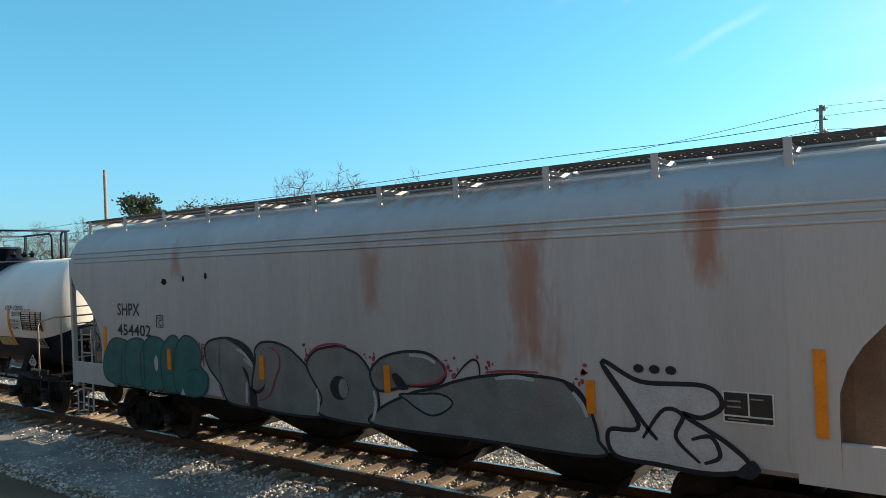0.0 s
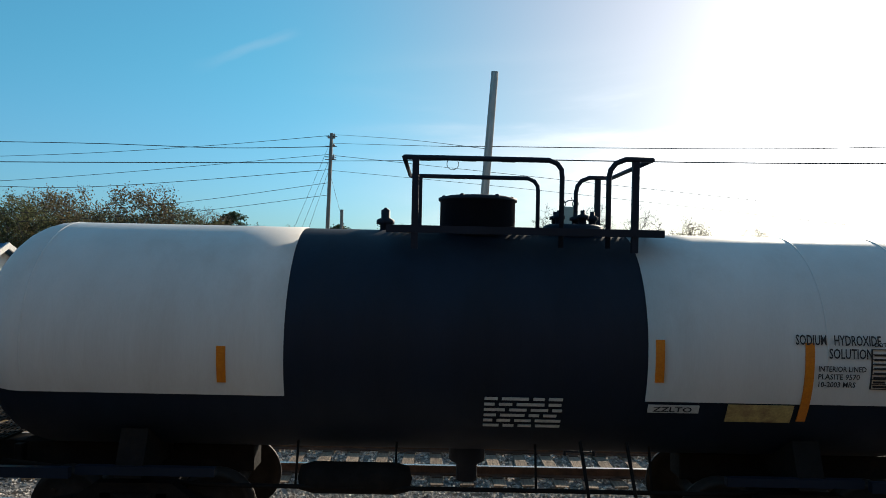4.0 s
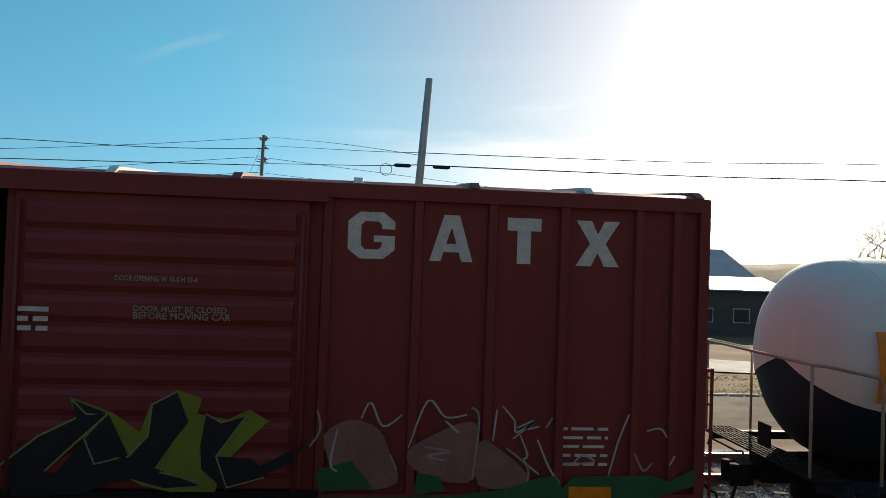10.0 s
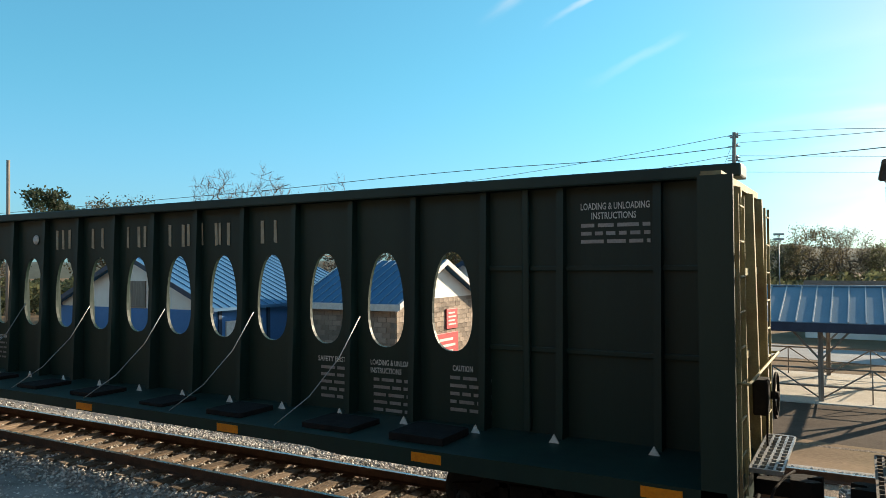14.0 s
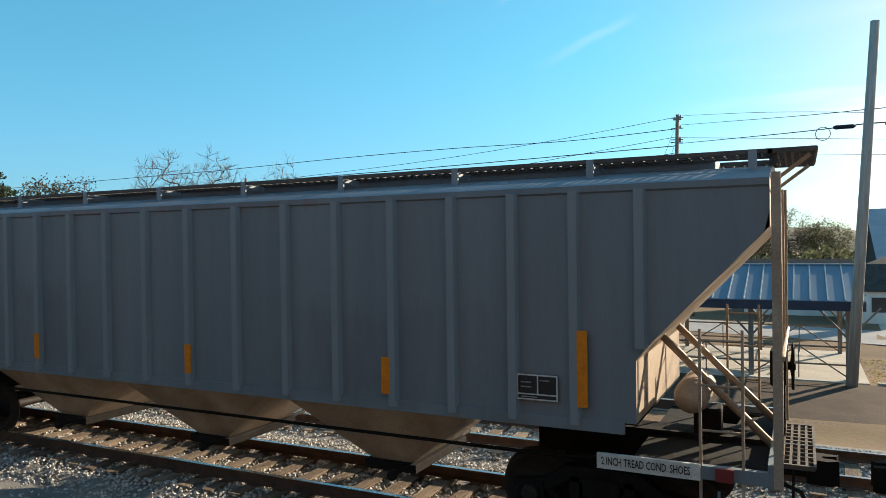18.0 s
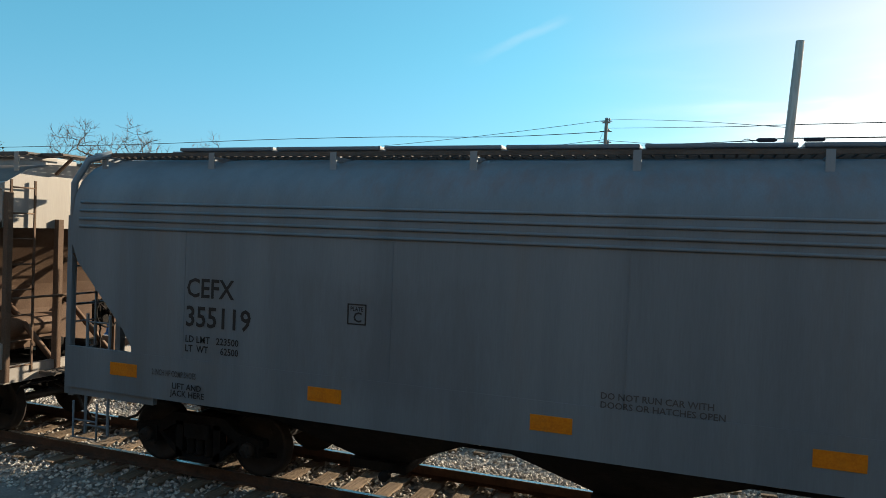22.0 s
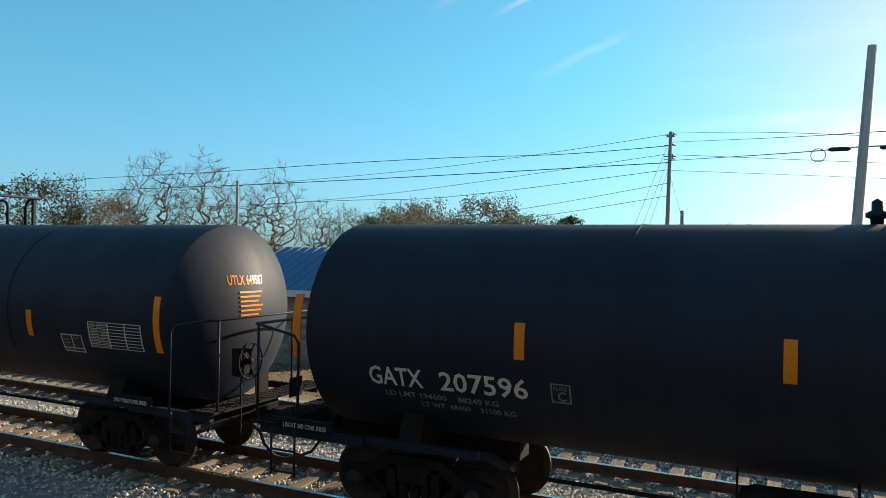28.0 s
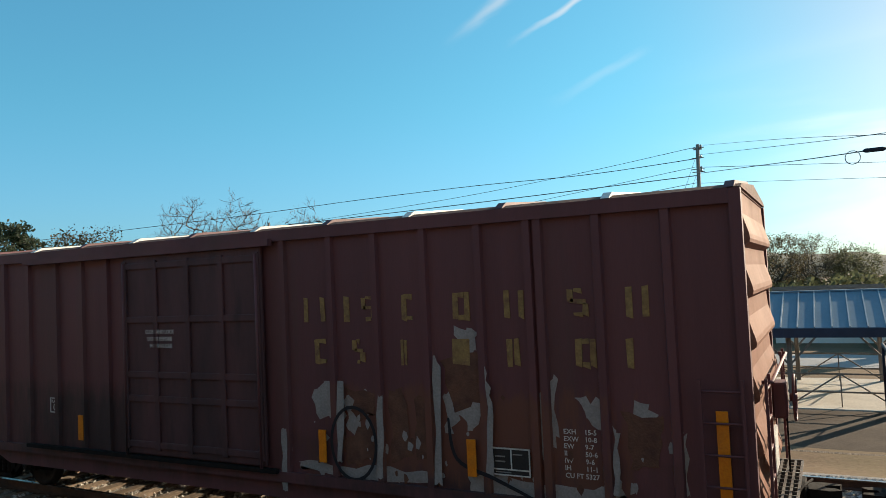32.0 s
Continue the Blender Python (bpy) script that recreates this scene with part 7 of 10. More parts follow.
        grab(car, [(k * (hl + 0.1), -1.4, z0 + 1.45), (k * (hl + 0.2), -1.4, z0 + 1.45), (k * (hl + 0.2), 1.4, z0 + 1.45), (k * (hl + 0.1), 1.4, z0 + 1.45)], paint, 0.02)
        part("crossover", grating(min(k * (hl + 0.03), k * (hl + 0.34)), max(k * (hl + 0.03), k * (hl + 0.34)), -0.9, 0.9, z0 + 0.12), M["walkway"], car, "end crossover step")
        part("stub_sill", Mesh().box(min(k * (hl + 0.1), k * (hl - 3)), max(k * (hl + 0.1), k * (hl - 3)), -0.2, 0.2, 0.74, 1.06), M["running"], car)
        part("draft_box", Mesh().box(min(k * (hl + 0.1), k * (hl + 0.4)), max(k * (hl + 0.1), k * (hl + 0.4)), -0.24, 0.24, 0.72, 1.04, 0.02), M["running"], car)
        step(car, k * (hl - 0.3), k, paint)
        add_coupler(car, k * (hl + 0.35), k)
        add_truck(car, k * (hl - 2.1))
    part("centre_sill", Mesh().box(-hl, hl, -0.22, 0.22, 0.70, 0.98), M["running"], car)
    part("brake_rigging", Mesh().tube([(-hl + 2, -0.7, 0.85), (hl - 2, -0.7, 0.85)], 0.03, 6), M["running"], car)
    part("air_reservoir", Mesh().lathe([(0, -0.5), (0.2, -0.42), (0.2, 0.42), (0, 0.5)], (0.6, -0.8, 0.72), "x", 12), M["running"], car)
    brake_wheel(car, hl + 0.32, 0.45, z0 + 1.0, paint, 1)
    part("route_board", Mesh().box(hl + 0.12, hl + 0.15, -0.85, -0.3, z0 + 0.35, z0 + 0.8), M["paintwhite"], car, "weathered white route board")
    return car, hl, mid


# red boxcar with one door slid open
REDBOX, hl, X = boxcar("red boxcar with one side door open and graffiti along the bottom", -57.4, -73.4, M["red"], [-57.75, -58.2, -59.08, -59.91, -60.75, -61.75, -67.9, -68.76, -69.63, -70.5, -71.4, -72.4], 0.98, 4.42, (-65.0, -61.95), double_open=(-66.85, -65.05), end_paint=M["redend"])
car = REDBOX
for a, b, form in ((-61.53, -61.01, [(0.25, 0), (0.75, 0), (1, 0.2), (1, 0.5), (0.55, 0.5), (0.55, 0.36), (0.72, 0.36), (0.72, 0.27), (0.65, 0.2), (0.36, 0.2), (0.28, 0.28), (0.28, 0.72), (0.36, 0.8), (0.65, 0.8), (0.72, 0.72), (0.72, 0.64), (1, 0.64), (1, 0.8), (0.75, 1), (0.25, 1), (0, 0.8), (0, 0.2)]), (-60.62, -60.13, [(0, 0), (0.26, 0), (0.32, 0.2), (0.68, 0.2), (0.62, 0.38), (0.38, 0.38), (0.5, 0.74), (0.74, 0), (1, 0), (0.68, 1), (0.32, 1)]), (-59.74, -59.35, [(0.3, 0), (0.7, 0), (0.7, 0.72), (1, 0.72), (1, 1), (0, 1), (0, 0.72), (0.3, 0.72)]), (-58.94, -58.43, [(0, 0), (0.35, 0), (0.5, 0.3), (0.65, 0), (1, 0), (0.68, 0.5), (1, 1), (0.65, 1), (0.5, 0.7), (0.35, 1), (0, 1), (0.32, 0.5)])):
    part("logo_block", Mesh().prism([(a - X + u * (b - a), 3.62 + w2 * 0.52) for u, w2 in form], -1.567, -1.561), M["paintwhite"], car, "large white painted mark")
for a, t in ((-72.2, "WR"), (-71.32, "WK")):
    stencil(car, t, a - X, 2.68, 0.23, M["paintwhite"], y=-1.57, wide=0.48)
for a, t in ((-72.18, "25"), (-71.28, "26")):
    stencil(car, t, a - X, 2.23, 0.22, M["paintwhite"], y=-1.57, wide=0.36)
stencil(car, "LD LMT", -72.2 - X, 1.77, 0.075, M["paintwhite"], y=-1.57)
stencil(car, "LT WT", -72.2 - X, 1.66, 0.075, M["paintwhite"], y=-1.57)
stencil(car, "158600", -71.35 - X, 1.77, 0.08, M["paintwhite"], y=-1.57)
stencil(car, "61400", -71.33 - X, 1.65, 0.08, M["paintwhite"], y=-1.57)
stencil(car, "DEVICE", -67.57 - X, 3.02, 0.075, M["galv"], y=-1.57, wide=0.26)
stencil(car, "ONLY", -67.54 - X, 2.93, 0.075, M["galv"], y=-1.57, wide=0.18)
stencil(car, "R", -67.02 - X, 2.02, 0.09, M["galv"], y=-1.57)
stencil(car, "50K", -67.10 - X, 1.46, 0.09, M["galv"], y=-1.57, wide=0.19)
stencil(car, "DOOR OPENING W 10-0 H 10-4", -63.95 - X, 3.3, 0.055, M["galv"], y=-1.70, wide=0.85)
stencil(car, "DOOR MUST BE CLOSED", -63.75 - X, 2.98, 0.06, M["galv"], y=-1.70)
stencil(car, "BEFORE MOVING CAR", -63.75 - X, 2.9, 0.07, M["galv"], y=-1.70)
for x, w2 in ((-72.32, 0.46), (-69.46, 0.4), (-66.54, 0.4), (-64.46, 0.42), (-61.53, 0.44), (-58.96, 0.49)):
    patch(car, "reflector", x - X, x - X + w2, 0.87, 0.99 + (0.14 if w2 > 0.45 else 0), M["orange"], y=-1.635, label="amber reflective strip")
patch(car, "end_plate", -0.55, 0.2, 3.95, 4.1, M["red"], y=hl + 0.115, end=True)
bars(car, -59.1 - X, 1.75, 0.6, 5, M["paintwhite"], 0.03, 0.1, y=-1.57, seed=14)
bars(car, -63.6 - 1.4 - X + 0.1, 2.95, 0.3, 3, M["paintwhite"], 0.05, 0.1, y=-1.70, seed=15)

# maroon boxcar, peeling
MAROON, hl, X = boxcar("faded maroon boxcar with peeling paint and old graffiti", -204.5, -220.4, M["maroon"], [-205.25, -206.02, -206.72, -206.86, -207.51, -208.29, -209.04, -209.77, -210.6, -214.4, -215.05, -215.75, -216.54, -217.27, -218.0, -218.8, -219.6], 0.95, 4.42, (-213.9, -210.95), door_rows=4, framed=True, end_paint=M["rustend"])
car = MAROON
CARS[-1] = (car, X + 0.1)
r = random.Random(5)


def worn_mark(car, x, z, w, h, y, material, seed, label, form):
    """One large painted mark as worn bars: i one upright, n two uprights, o a ring, s three bars."""
    q = random.Random(seed)
    t = min(0.075, w * 0.42)
    left_, right_ = (0, t, 0, h), (w - t, w, 0, h)
    low, mid_, top = (t, w - t, 0, t * 0.9), (t * 0.4, w - t * 0.4, h * 0.44, h * 0.44 + t * 0.9), (t, w - t, h - t * 0.9, h)
    strokes = {"i": [(0, w, 0, h)], "n": [left_, right_], "o": [left_, right_, low, top], "c": [left_, low, top], "s": [low, mid_, top, (0, t, h * 0.5, h * 0.95), (w - t, w, h * 0.05, h * 0.48)]}[form]
    for a, b, c, d in strokes:
        n = [(x + a + q.uniform(-0.008, 0.008), z + c + q.uniform(-0.01, 0.03)), (x + b + q.uniform(-0.008, 0.008), z + c + q.uniform(-0.02, 0.01)), (x + b + q.uniform(-0.01, 0.008), z + d + q.uniform(-0.02, 0.0)), (x + a + q.uniform(-0.008, 0.01), z + d + q.uniform(-0.02, 0.0))]
        part("logo_stroke", Mesh().prism(n, y - 0.008, y), material, car, label)


for k, (word_x, w2) in enumerate(((-210.35, 0.36), (-209.66, 0.09), (-209.38, 0.23), (-208.75, 0.24), (-208.0, 0.24), (-207.3, 0.26), (-206.5, 0.25), (-206.17, 0.07), (-205.83, 0.26))):
    worn_mark(car, word_x - X + 0.1, 3.11, w2, 0.35, -1.562, M["oldgold"], 30 + k, "flaking gold painted stroke", "nisconsin"[k])
for k, (word_x, w2) in enumerate(((-210.18, 0.26), (-209.55, 0.2), (-208.79, 0.1), (-208.03, 0.24), (-207.29, 0.17), (-206.43, 0.24), (-205.85, 0.08))):
    worn_mark(car, word_x - X + 0.1, 2.54, w2, 0.34, -1.562, M["oldgold"], 50 + k, "flaking gold painted stroke", "csninoi"[k])
for k, (a, b) in enumerate((("EXH", "15-5"), ("EXW", "10-8"), ("EW", "9-7"), ("IL", "50-6"), ("IW", "9-6"), ("IH", "11-1"))):
    stencil(car, a, -206.53 - X, 1.78 - k * 0.083, 0.055, M["paintwhite"], y=-1.57)
    stencil(car, b, -206.28 - X, 1.78 - k * 0.083, 0.055, M["paintwhite"], y=-1.57)
stencil(car, "CU FT 5327", -206.53 - X, 1.28, 0.055, M["paintwhite"], y=-1.57)
box_sign(car, -207.45 - X, 1.24, 0.5, 0.33, y=-1.58)
for x, z0, z1_ in ((-209.97, 1.2, 1.64), (-207.7, 1.2, 1.65), (-204.78, 1.05, 2.12), (-215.1, 1.18, 1.6)):
    reflector(car, x - X, z0, z1_, 0.12, y=-1.62)
stencil(car, "CLOSE AND LOCK", -213.35 - X, 2.98, 0.06, M["paintwhite"], y=-1.70, wide=0.65)
stencil(car, "DOOR BEFORE", -213.3 - X, 2.87, 0.06, M["paintwhite"], y=-1.70, wide=0.55)
stencil(car, "MOVING CAR", -213.25 - X, 2.76, 0.06, M["paintwhite"], y=-1.70, wide=0.5)
stencil(car, "LIFT AND", -205.9 - X, 0.95, 0.05, M["paintwhite"], y=-1.645)
plate_c(car, -216.0 - X, 1.6, 0.26, M["paintwhite"], y=-1.565)

# ---- centre-partition lumber car ----
FLATCAR, hl = start_car("centerbeam_car", "dark green lumber flat car with oval openings along its centre wall", "freight car", -88.4, -111.45)
X = (-88.4 - 111.45) / 2
car = FLATCAR
g = M["green"]
part("deck", Mesh().box(-hl + 0.1, hl - 0.1, -1.55, 1.55, 1.08, 1.16), g, car, "steel deck")
part("centre_sill", Mesh().box(-hl, hl, -0.3, 0.3, 0.62, 1.08), M["running"], car)
for sgn in (-1, 1):
    part("side_sill", Mesh().prism([(-hl + 0.1, 1.16), (-hl + 0.1, 0.90), (-hl + 5.2, 0.90), (-hl + 5.8, 0.98), (hl - 5.8, 0.98), (hl - 5.2, 0.93), (hl - 0.1, 0.93), (hl - 0.1, 1.16)], min(sgn * 1.55, sgn * 1.61), max(sgn * 1.55, sgn * 1.61)), g, car)
# the wall: panels with an oval hole each, solid panels at the ends
pitch = 1.2225
n_open = 13
x_first = -107.945 - X


def oval_panel(x0, x1, z0, z1, cx, cz, rx, rz, th):
    n = 32
    inner = []
    for k in range(n):
        c, sn = math.cos(2 * math.pi * k / n), math.sin(2 * math.pi * k / n)
        u = math.copysign(abs(sn) ** 0.85, sn)
        inner.append((cx + rx * math.copysign(abs(c) ** 0.86, c) * (1.0 - 0.17 * u), cz + rz * u))
    outer = []
    for k in range(n):
        a = 2 * math.pi * k / n
        c, s = math.cos(a), math.sin(a)
        q = min((x1 - cx) / abs(c) if abs(c) > 1e-6 else 1e9, ((z1 - cz) if s > 0 else (cz - z0)) / abs(s) if abs(s) > 1e-6 else 1e9)
        outer.append((cx + q * c, cz + q * s))
    # square corners
    for cxx, czz in ((x0, z0), (x1, z0), (x0, z1), (x1, z1)):
        k = min(range(n), key=lambda i: (outer[i][0] - cxx) ** 2 + (outer[i][1] - czz) ** 2)
        outer[k] = (cxx, czz)
    v = [(x, -th, z) for x, z in inner] + [(x, -th, z) for x, z in outer] + [(x, th, z) for x, z in inner] + [(x, th, z) for x, z in outer]
    f = []
    for k in range(n):
        j = (k + 1) % n
        f += [(k, j, n + j, n + k), (2 * n + k, 3 * n + k, 3 * n + j, 2 * n + j), (k, 2 * n + k, 2 * n + j, j)]
    return Mesh().add(v, f)


z_top = 4.62
for i in range(n_open):
    x0 = x_first + i * pitch
    part("oval_panel", oval_panel(x0, x0 + pitch, 1.16, z_top, x0 + pitch / 2, 3.0, 0.345, 0.76, 0.03), g, car, "wall panel with an oval opening")
part("solid_panel", Mesh().box(-hl + 0.2, x_first, -0.03, 0.03, 1.16, z_top), g, car)
xe = x_first + n_open * pitch
part("solid_panel", Mesh().box(xe, hl - 0.2, -0.03, 0.03, 1.16, z_top), g, car)
xs_post = [x_first + i * pitch for i in range(n_open + 1)] + [x_first - 1.22, x_first - 2.5, xe + 1.19, xe + 2.52]
for x in xs_post:
    part("wall_post", Mesh().add([(x - 0.05, -0.28, 1.16), (x + 0.05, -0.28, 1.16), (x + 0.05, 0.28, 1.16), (x - 0.05, 0.28, 1.16), (x - 0.05, -0.15, z_top), (x + 0.05, -0.15, z_top), (x + 0.05, 0.15, z_top), (x - 0.05, 0.15, z_top)], [(3, 2, 1, 0), (4, 5, 6, 7), (0, 1, 5, 4), (1, 2, 6, 5), (2, 3, 7, 6), (3, 0, 4, 7)]), g, car)
    for sgn in (-1, 1):
        part("deck_bolt", Mesh().prism([(x - 0.07, 1.16), (x + 0.07, 1.16), (x, 1.28)], sgn * 0.46 - 0.01, sgn * 0.46 + 0.01), M["paintwhite"], car, "white lashing mark")
for xa, xb in ((-hl + 0.36, x_first), (xe, hl - 0.36)):
    for z in (2.35, 3.5):
        part("wall_stiffener", Mesh().box(xa, xb, -0.075, -0.032, z - 0.035, z + 0.035, 0.008), g, car)
    xm = xe + 0.66 if xa == xe else x_first - 0.66
    part("wall_stiffener", Mesh().box(xm - 0.05, xm + 0.05, -0.15, -0.078, 1.2, z_top, 0.012), g, car)
part("top_chord", Mesh().box(-hl + 0.1, hl - 0.1, -0.26, 0.26, z_top, z_top + 0.16, 0.02), g, car)
for i in range(6):
    x = x_first + (1.5 + i * 1.9) * pitch
    part("strap", Mesh().tube([(x + 0.30, -0.30, 2.75), (x + 0.12, -0.62, 2.1), (x - 0.12, -1.05, 1.55), (x - 0.42, -1.5, 1.17)], 0.009, 5), M["galv"], car, "slack steel lashing cable")
for k in (-1, 1):
    e = k * hl
    edge = M["cream"]
    # end bulkhead: frame of posts and beams, plated on the load side
    part("bulkhead_plate", Mesh().box(min(e - k * 0.36, e - k * 0.33), max(e - k * 0.36, e - k * 0.33), -1.55, 1.55, 1.16, 4.52), g, car, "plated end bulkhead")
    for y in (-1.5, -0.55, 0.55, 1.5):
        part("bulkhead_post", Mesh().prism([(e - k * 0.33, 1.1), (e, 1.1), (e - k * 0.06, 4.45), (e - k * 0.33, 4.52)], y - 0.05, y + 0.05), edge, car, "khaki post")
    for z in (1.3, 2.35, 3.4, 4.46):
        part("bulkhead_beam", Mesh().box(min(e - k * 0.33, e - k * 0.12), max(e - k * 0.33, e - k * 0.12), -1.55, 1.55, z, z + 0.09), edge, car)
    part("corner_gusset", Mesh().prism([(e - k * 0.33, 4.52), (e - k * 0.02, 4.42), (e - k * 0.02, 4.15), (e - k * 0.33, 3.95)], -1.60, -1.55), edge, car)
    part("side_edge", Mesh().box(min(e, e - k * 0.36), max(e, e - k * 0.36), -1.61, -1.555, 1.0, 4.5), g, car)
    ladder(car, e + k * 0.02, -1.45, 1.0, 4.3, 0.42, edge, "y", 9)
    ladder(car, e + k * 0.02, 1.03, 1.0, 4.3, 0.42, edge, "y", 9)
    part("end_sill", Mesh().box(min(e, e - k * 0.2), max(e, e - k * 0.2), -1.55, 1.55, 0.8, 1.12), g, car)
    part("crossover", grating(min(e + k * 0.03, e + k * 0.36), max(e + k * 0.03, e + k * 0.36), -0.9, 0.9, 1.28), M["galv"], car)
    grab(car, [(e, -1.5, 2.3), (e + k * 0.12, -1.5, 2.3), (e + k * 0.12, 1.5, 2.3), (e, 1.5, 2.3)], edge, 0.018)
    step(car, e - k * 0.3, k, g)
    add_coupler(car, e + k * 0.3, k)
    add_truck(car, k * (hl - 2.6))
brake_wheel(car, hl + 0.2, 0.3, 1.9, M["running"], 1)
lx = -102.77 - X - 2.9
for i, w2 in enumerate((0.30, 0.48, 0.40, 0.0, 0.42, 0.46, 0.45, 0.44, 0.16, 0.46, 0.38)):
    xx = (0, 0.46, 1.28, 0, 2.44, 2.97, 3.72, 4.25, 5.01, 5.33, 6.18)[i]
    if w2:
        worn_mark(car, lx + 2.9 + xx, 3.95, w2, 0.43, -0.034, M["beige"], 70 + i, "large beige painted stroke", "n" if w2 > 0.15 else "i")
part("round_emblem", Mesh().lathe([(0, 0), (0.11, 0), (0.11, 0.01), (0, 0.01)], (lx + 2.14, -0.05, 4.18), "y", 20), M["paintwhite"], car)
for xx, head in ((-95.27 - X, ("SAFETY FIRST",)), (-94.18 - X, ("LOADING & UNLOADING", "INSTRUCTIONS")), (-92.75 - X, ("CAUTION",)), (x_first - 1.2, ("LOADING & UNLOADING", "INSTRUCTIONS"))):
    zt = 1.95
    for q, t_ in enumerate(head):
        stencil(car, t_, xx + (0.1 if len(t_) < 12 else 0), zt - q * 0.13, 0.085, M["paintwhite"], y=-0.05, wide=0.05 * len(t_))
    bars(car, xx + 0.05, zt - len(head) * 0.13, 0.7, 5, M["galv"], 0.05, 0.12, y=-0.03, seed=int(abs(xx) * 10))
stencil(car, "LOADING & UNLOADING", -90.6 - X, 4.3, 0.09, M["paintwhite"], y=-0.05, wide=0.95)
stencil(car, "INSTRUCTIONS", -90.45 - X, 4.17, 0.09, M["paintwhite"], y=-0.05, wide=0.62)
bars(car, -90.6 - X, 4.06, 0.95, 3, M["galv"], 0.05, 0.11, y=-0.03, seed=44)
stencil(car, "LOADING & UNLOADING", -110.2 - X, 4.3, 0.09, M["paintwhite"], y=-0.05, wide=0.95)
stencil(car, "INSTRUCTIONS", -110.05 - X, 4.17, 0.09, M["paintwhite"], y=-0.05, wide=0.62)
bars(car, -110.2 - X, 4.06, 0.95, 3, M["galv"], 0.05, 0.11, y=-0.03, seed=45)
for x in (-89.4, -92.4, -96.0, -99.6, -103.2, -108.4, -110.9):
    patch(car, "reflector", x - X, x - X + 0.45, 1.0, 1.12, M["orange"], y=-1.612, label="amber reflective strip")
stencil(car, "MSRC", -107.38 - X, 0.94, 0.20, M["galv"], y=-1.618, wide=0.62)
stencil(car, "2468", -106.47 - X, 0.94, 0.20, M["galv"], y=-1.618, wide=0.78)
stencil(car, "LD LMT 190300", -104.07 - X, 1.02, 0.085, M["galv"], y=-1.618, wide=0.85)
stencil(car, "LT WT", -104.07 - X, 0.90, 0.085, M["galv"], y=-1.618)
for xx, head_ in ((-107.55 - X, ("CAUTION",)), (-106.54 - X, ("LOADING & UNLOADING", "INSTRUCTIONS")), (-105.14 - X, ("SAFETY FIRST",))):
    for q, t_ in enumerate(head_):
        stencil(car, t_, xx + 0.12 * q, 1.89 - q * 0.14, 0.085, M["paintwhite"], y=-0.05, wide=0.046 * len(t_))
    bars(car, xx + 0.02, 1.89 - len(head_) * 0.13, 0.6, 4, M["galv"], 0.04, 0.11, y=-0.03, seed=int(abs(xx) * 10))
# cross stakes and dunnage lying on the deck beside the wall
rd_ = random.Random(19)
for i in range(9):
    xx = x_first + 0.6 + i * 1.82 + rd_.uniform(-0.2, 0.2)
    part("deck_riser", Mesh().box(xx, xx + rd_.uniform(0.5, 1.0), -1.35, -0.6, 1.16, 1.16 + rd_.uniform(0.05, 0.12), 0.01), M["running"], car, "dark timber bearer")
# ---- spray paint, rust and wear on the cars ----
from mathutils.geometry import tessellate_polygon

SPRAY = {k: mat("spray_" + k, c, None, 0.55, scale=3, bump=0.02) for k, c in dict(
    teal=(0.02, 0.13, 0.13), chrome=(0.20, 0.235, 0.24), pale=(0.44, 0.46, 0.48), ink=(0.012, 0.014, 0.022), pink=(0.32, 0.05, 0.07), lime=(0.20, 0.24, 0.03), mint=(0.02, 0.12, 0.05), rose=(0.26, 0.13, 0.12), silver=(0.42, 0.42, 0.43), dullsilver=(0.30, 0.29, 0.29), deepteal=(0.01, 0.05, 0.05), smoke=(0.17, 0.18, 0.18), glint=(0.40, 0.46, 0.50), limeline=(0.22, 0.28, 0.14), navy=(0.012, 0.014, 0.03), chalk=(0.36, 0.38, 0.38)).items()}


def curve(pts, closed=True, n=7):
    """A smooth line through a few control points."""
    out = []
    m = len(pts)
    rng = range(m) if closed else range(m - 1)
    for i in rng:
        p = [pts[(i + k) % m] if closed else pts[max(0, min(m - 1, i + k))] for k in (-1, 0, 1, 2)]
        for j in range(n):
            t = j / n
            out.append(tuple(0.5 * (2 * p[1][a] + (p[2][a] - p[0][a]) * t + (2 * p[0][a] - 5 * p[1][a] + 4 * p[2][a] - p[3][a]) * t * t + (3 * p[1][a] - p[0][a] - 3 * p[2][a] + p[3][a]) * t ** 3) for a in (0, 1)))
    if not closed:
        out.append(pts[-1])
    return out


def on(skin, x, y, z):
    return (x, -math.sqrt(max(0.01, (skin[0] - NEAR + y + 0.012) ** 2 - (z - skin[1]) ** 2)), z) if skin else (x, y, z)


def fill(car, pts, material, y=-1.627, name="paint_fill", skin=None):
    tri = tessellate_polygon([[Vector((x, z, 0)) for x, z in pts]])
    return part(name, Mesh().add([on(skin, x, y, z) for x, z in pts], [tuple(t) for t in tri]), material, car)


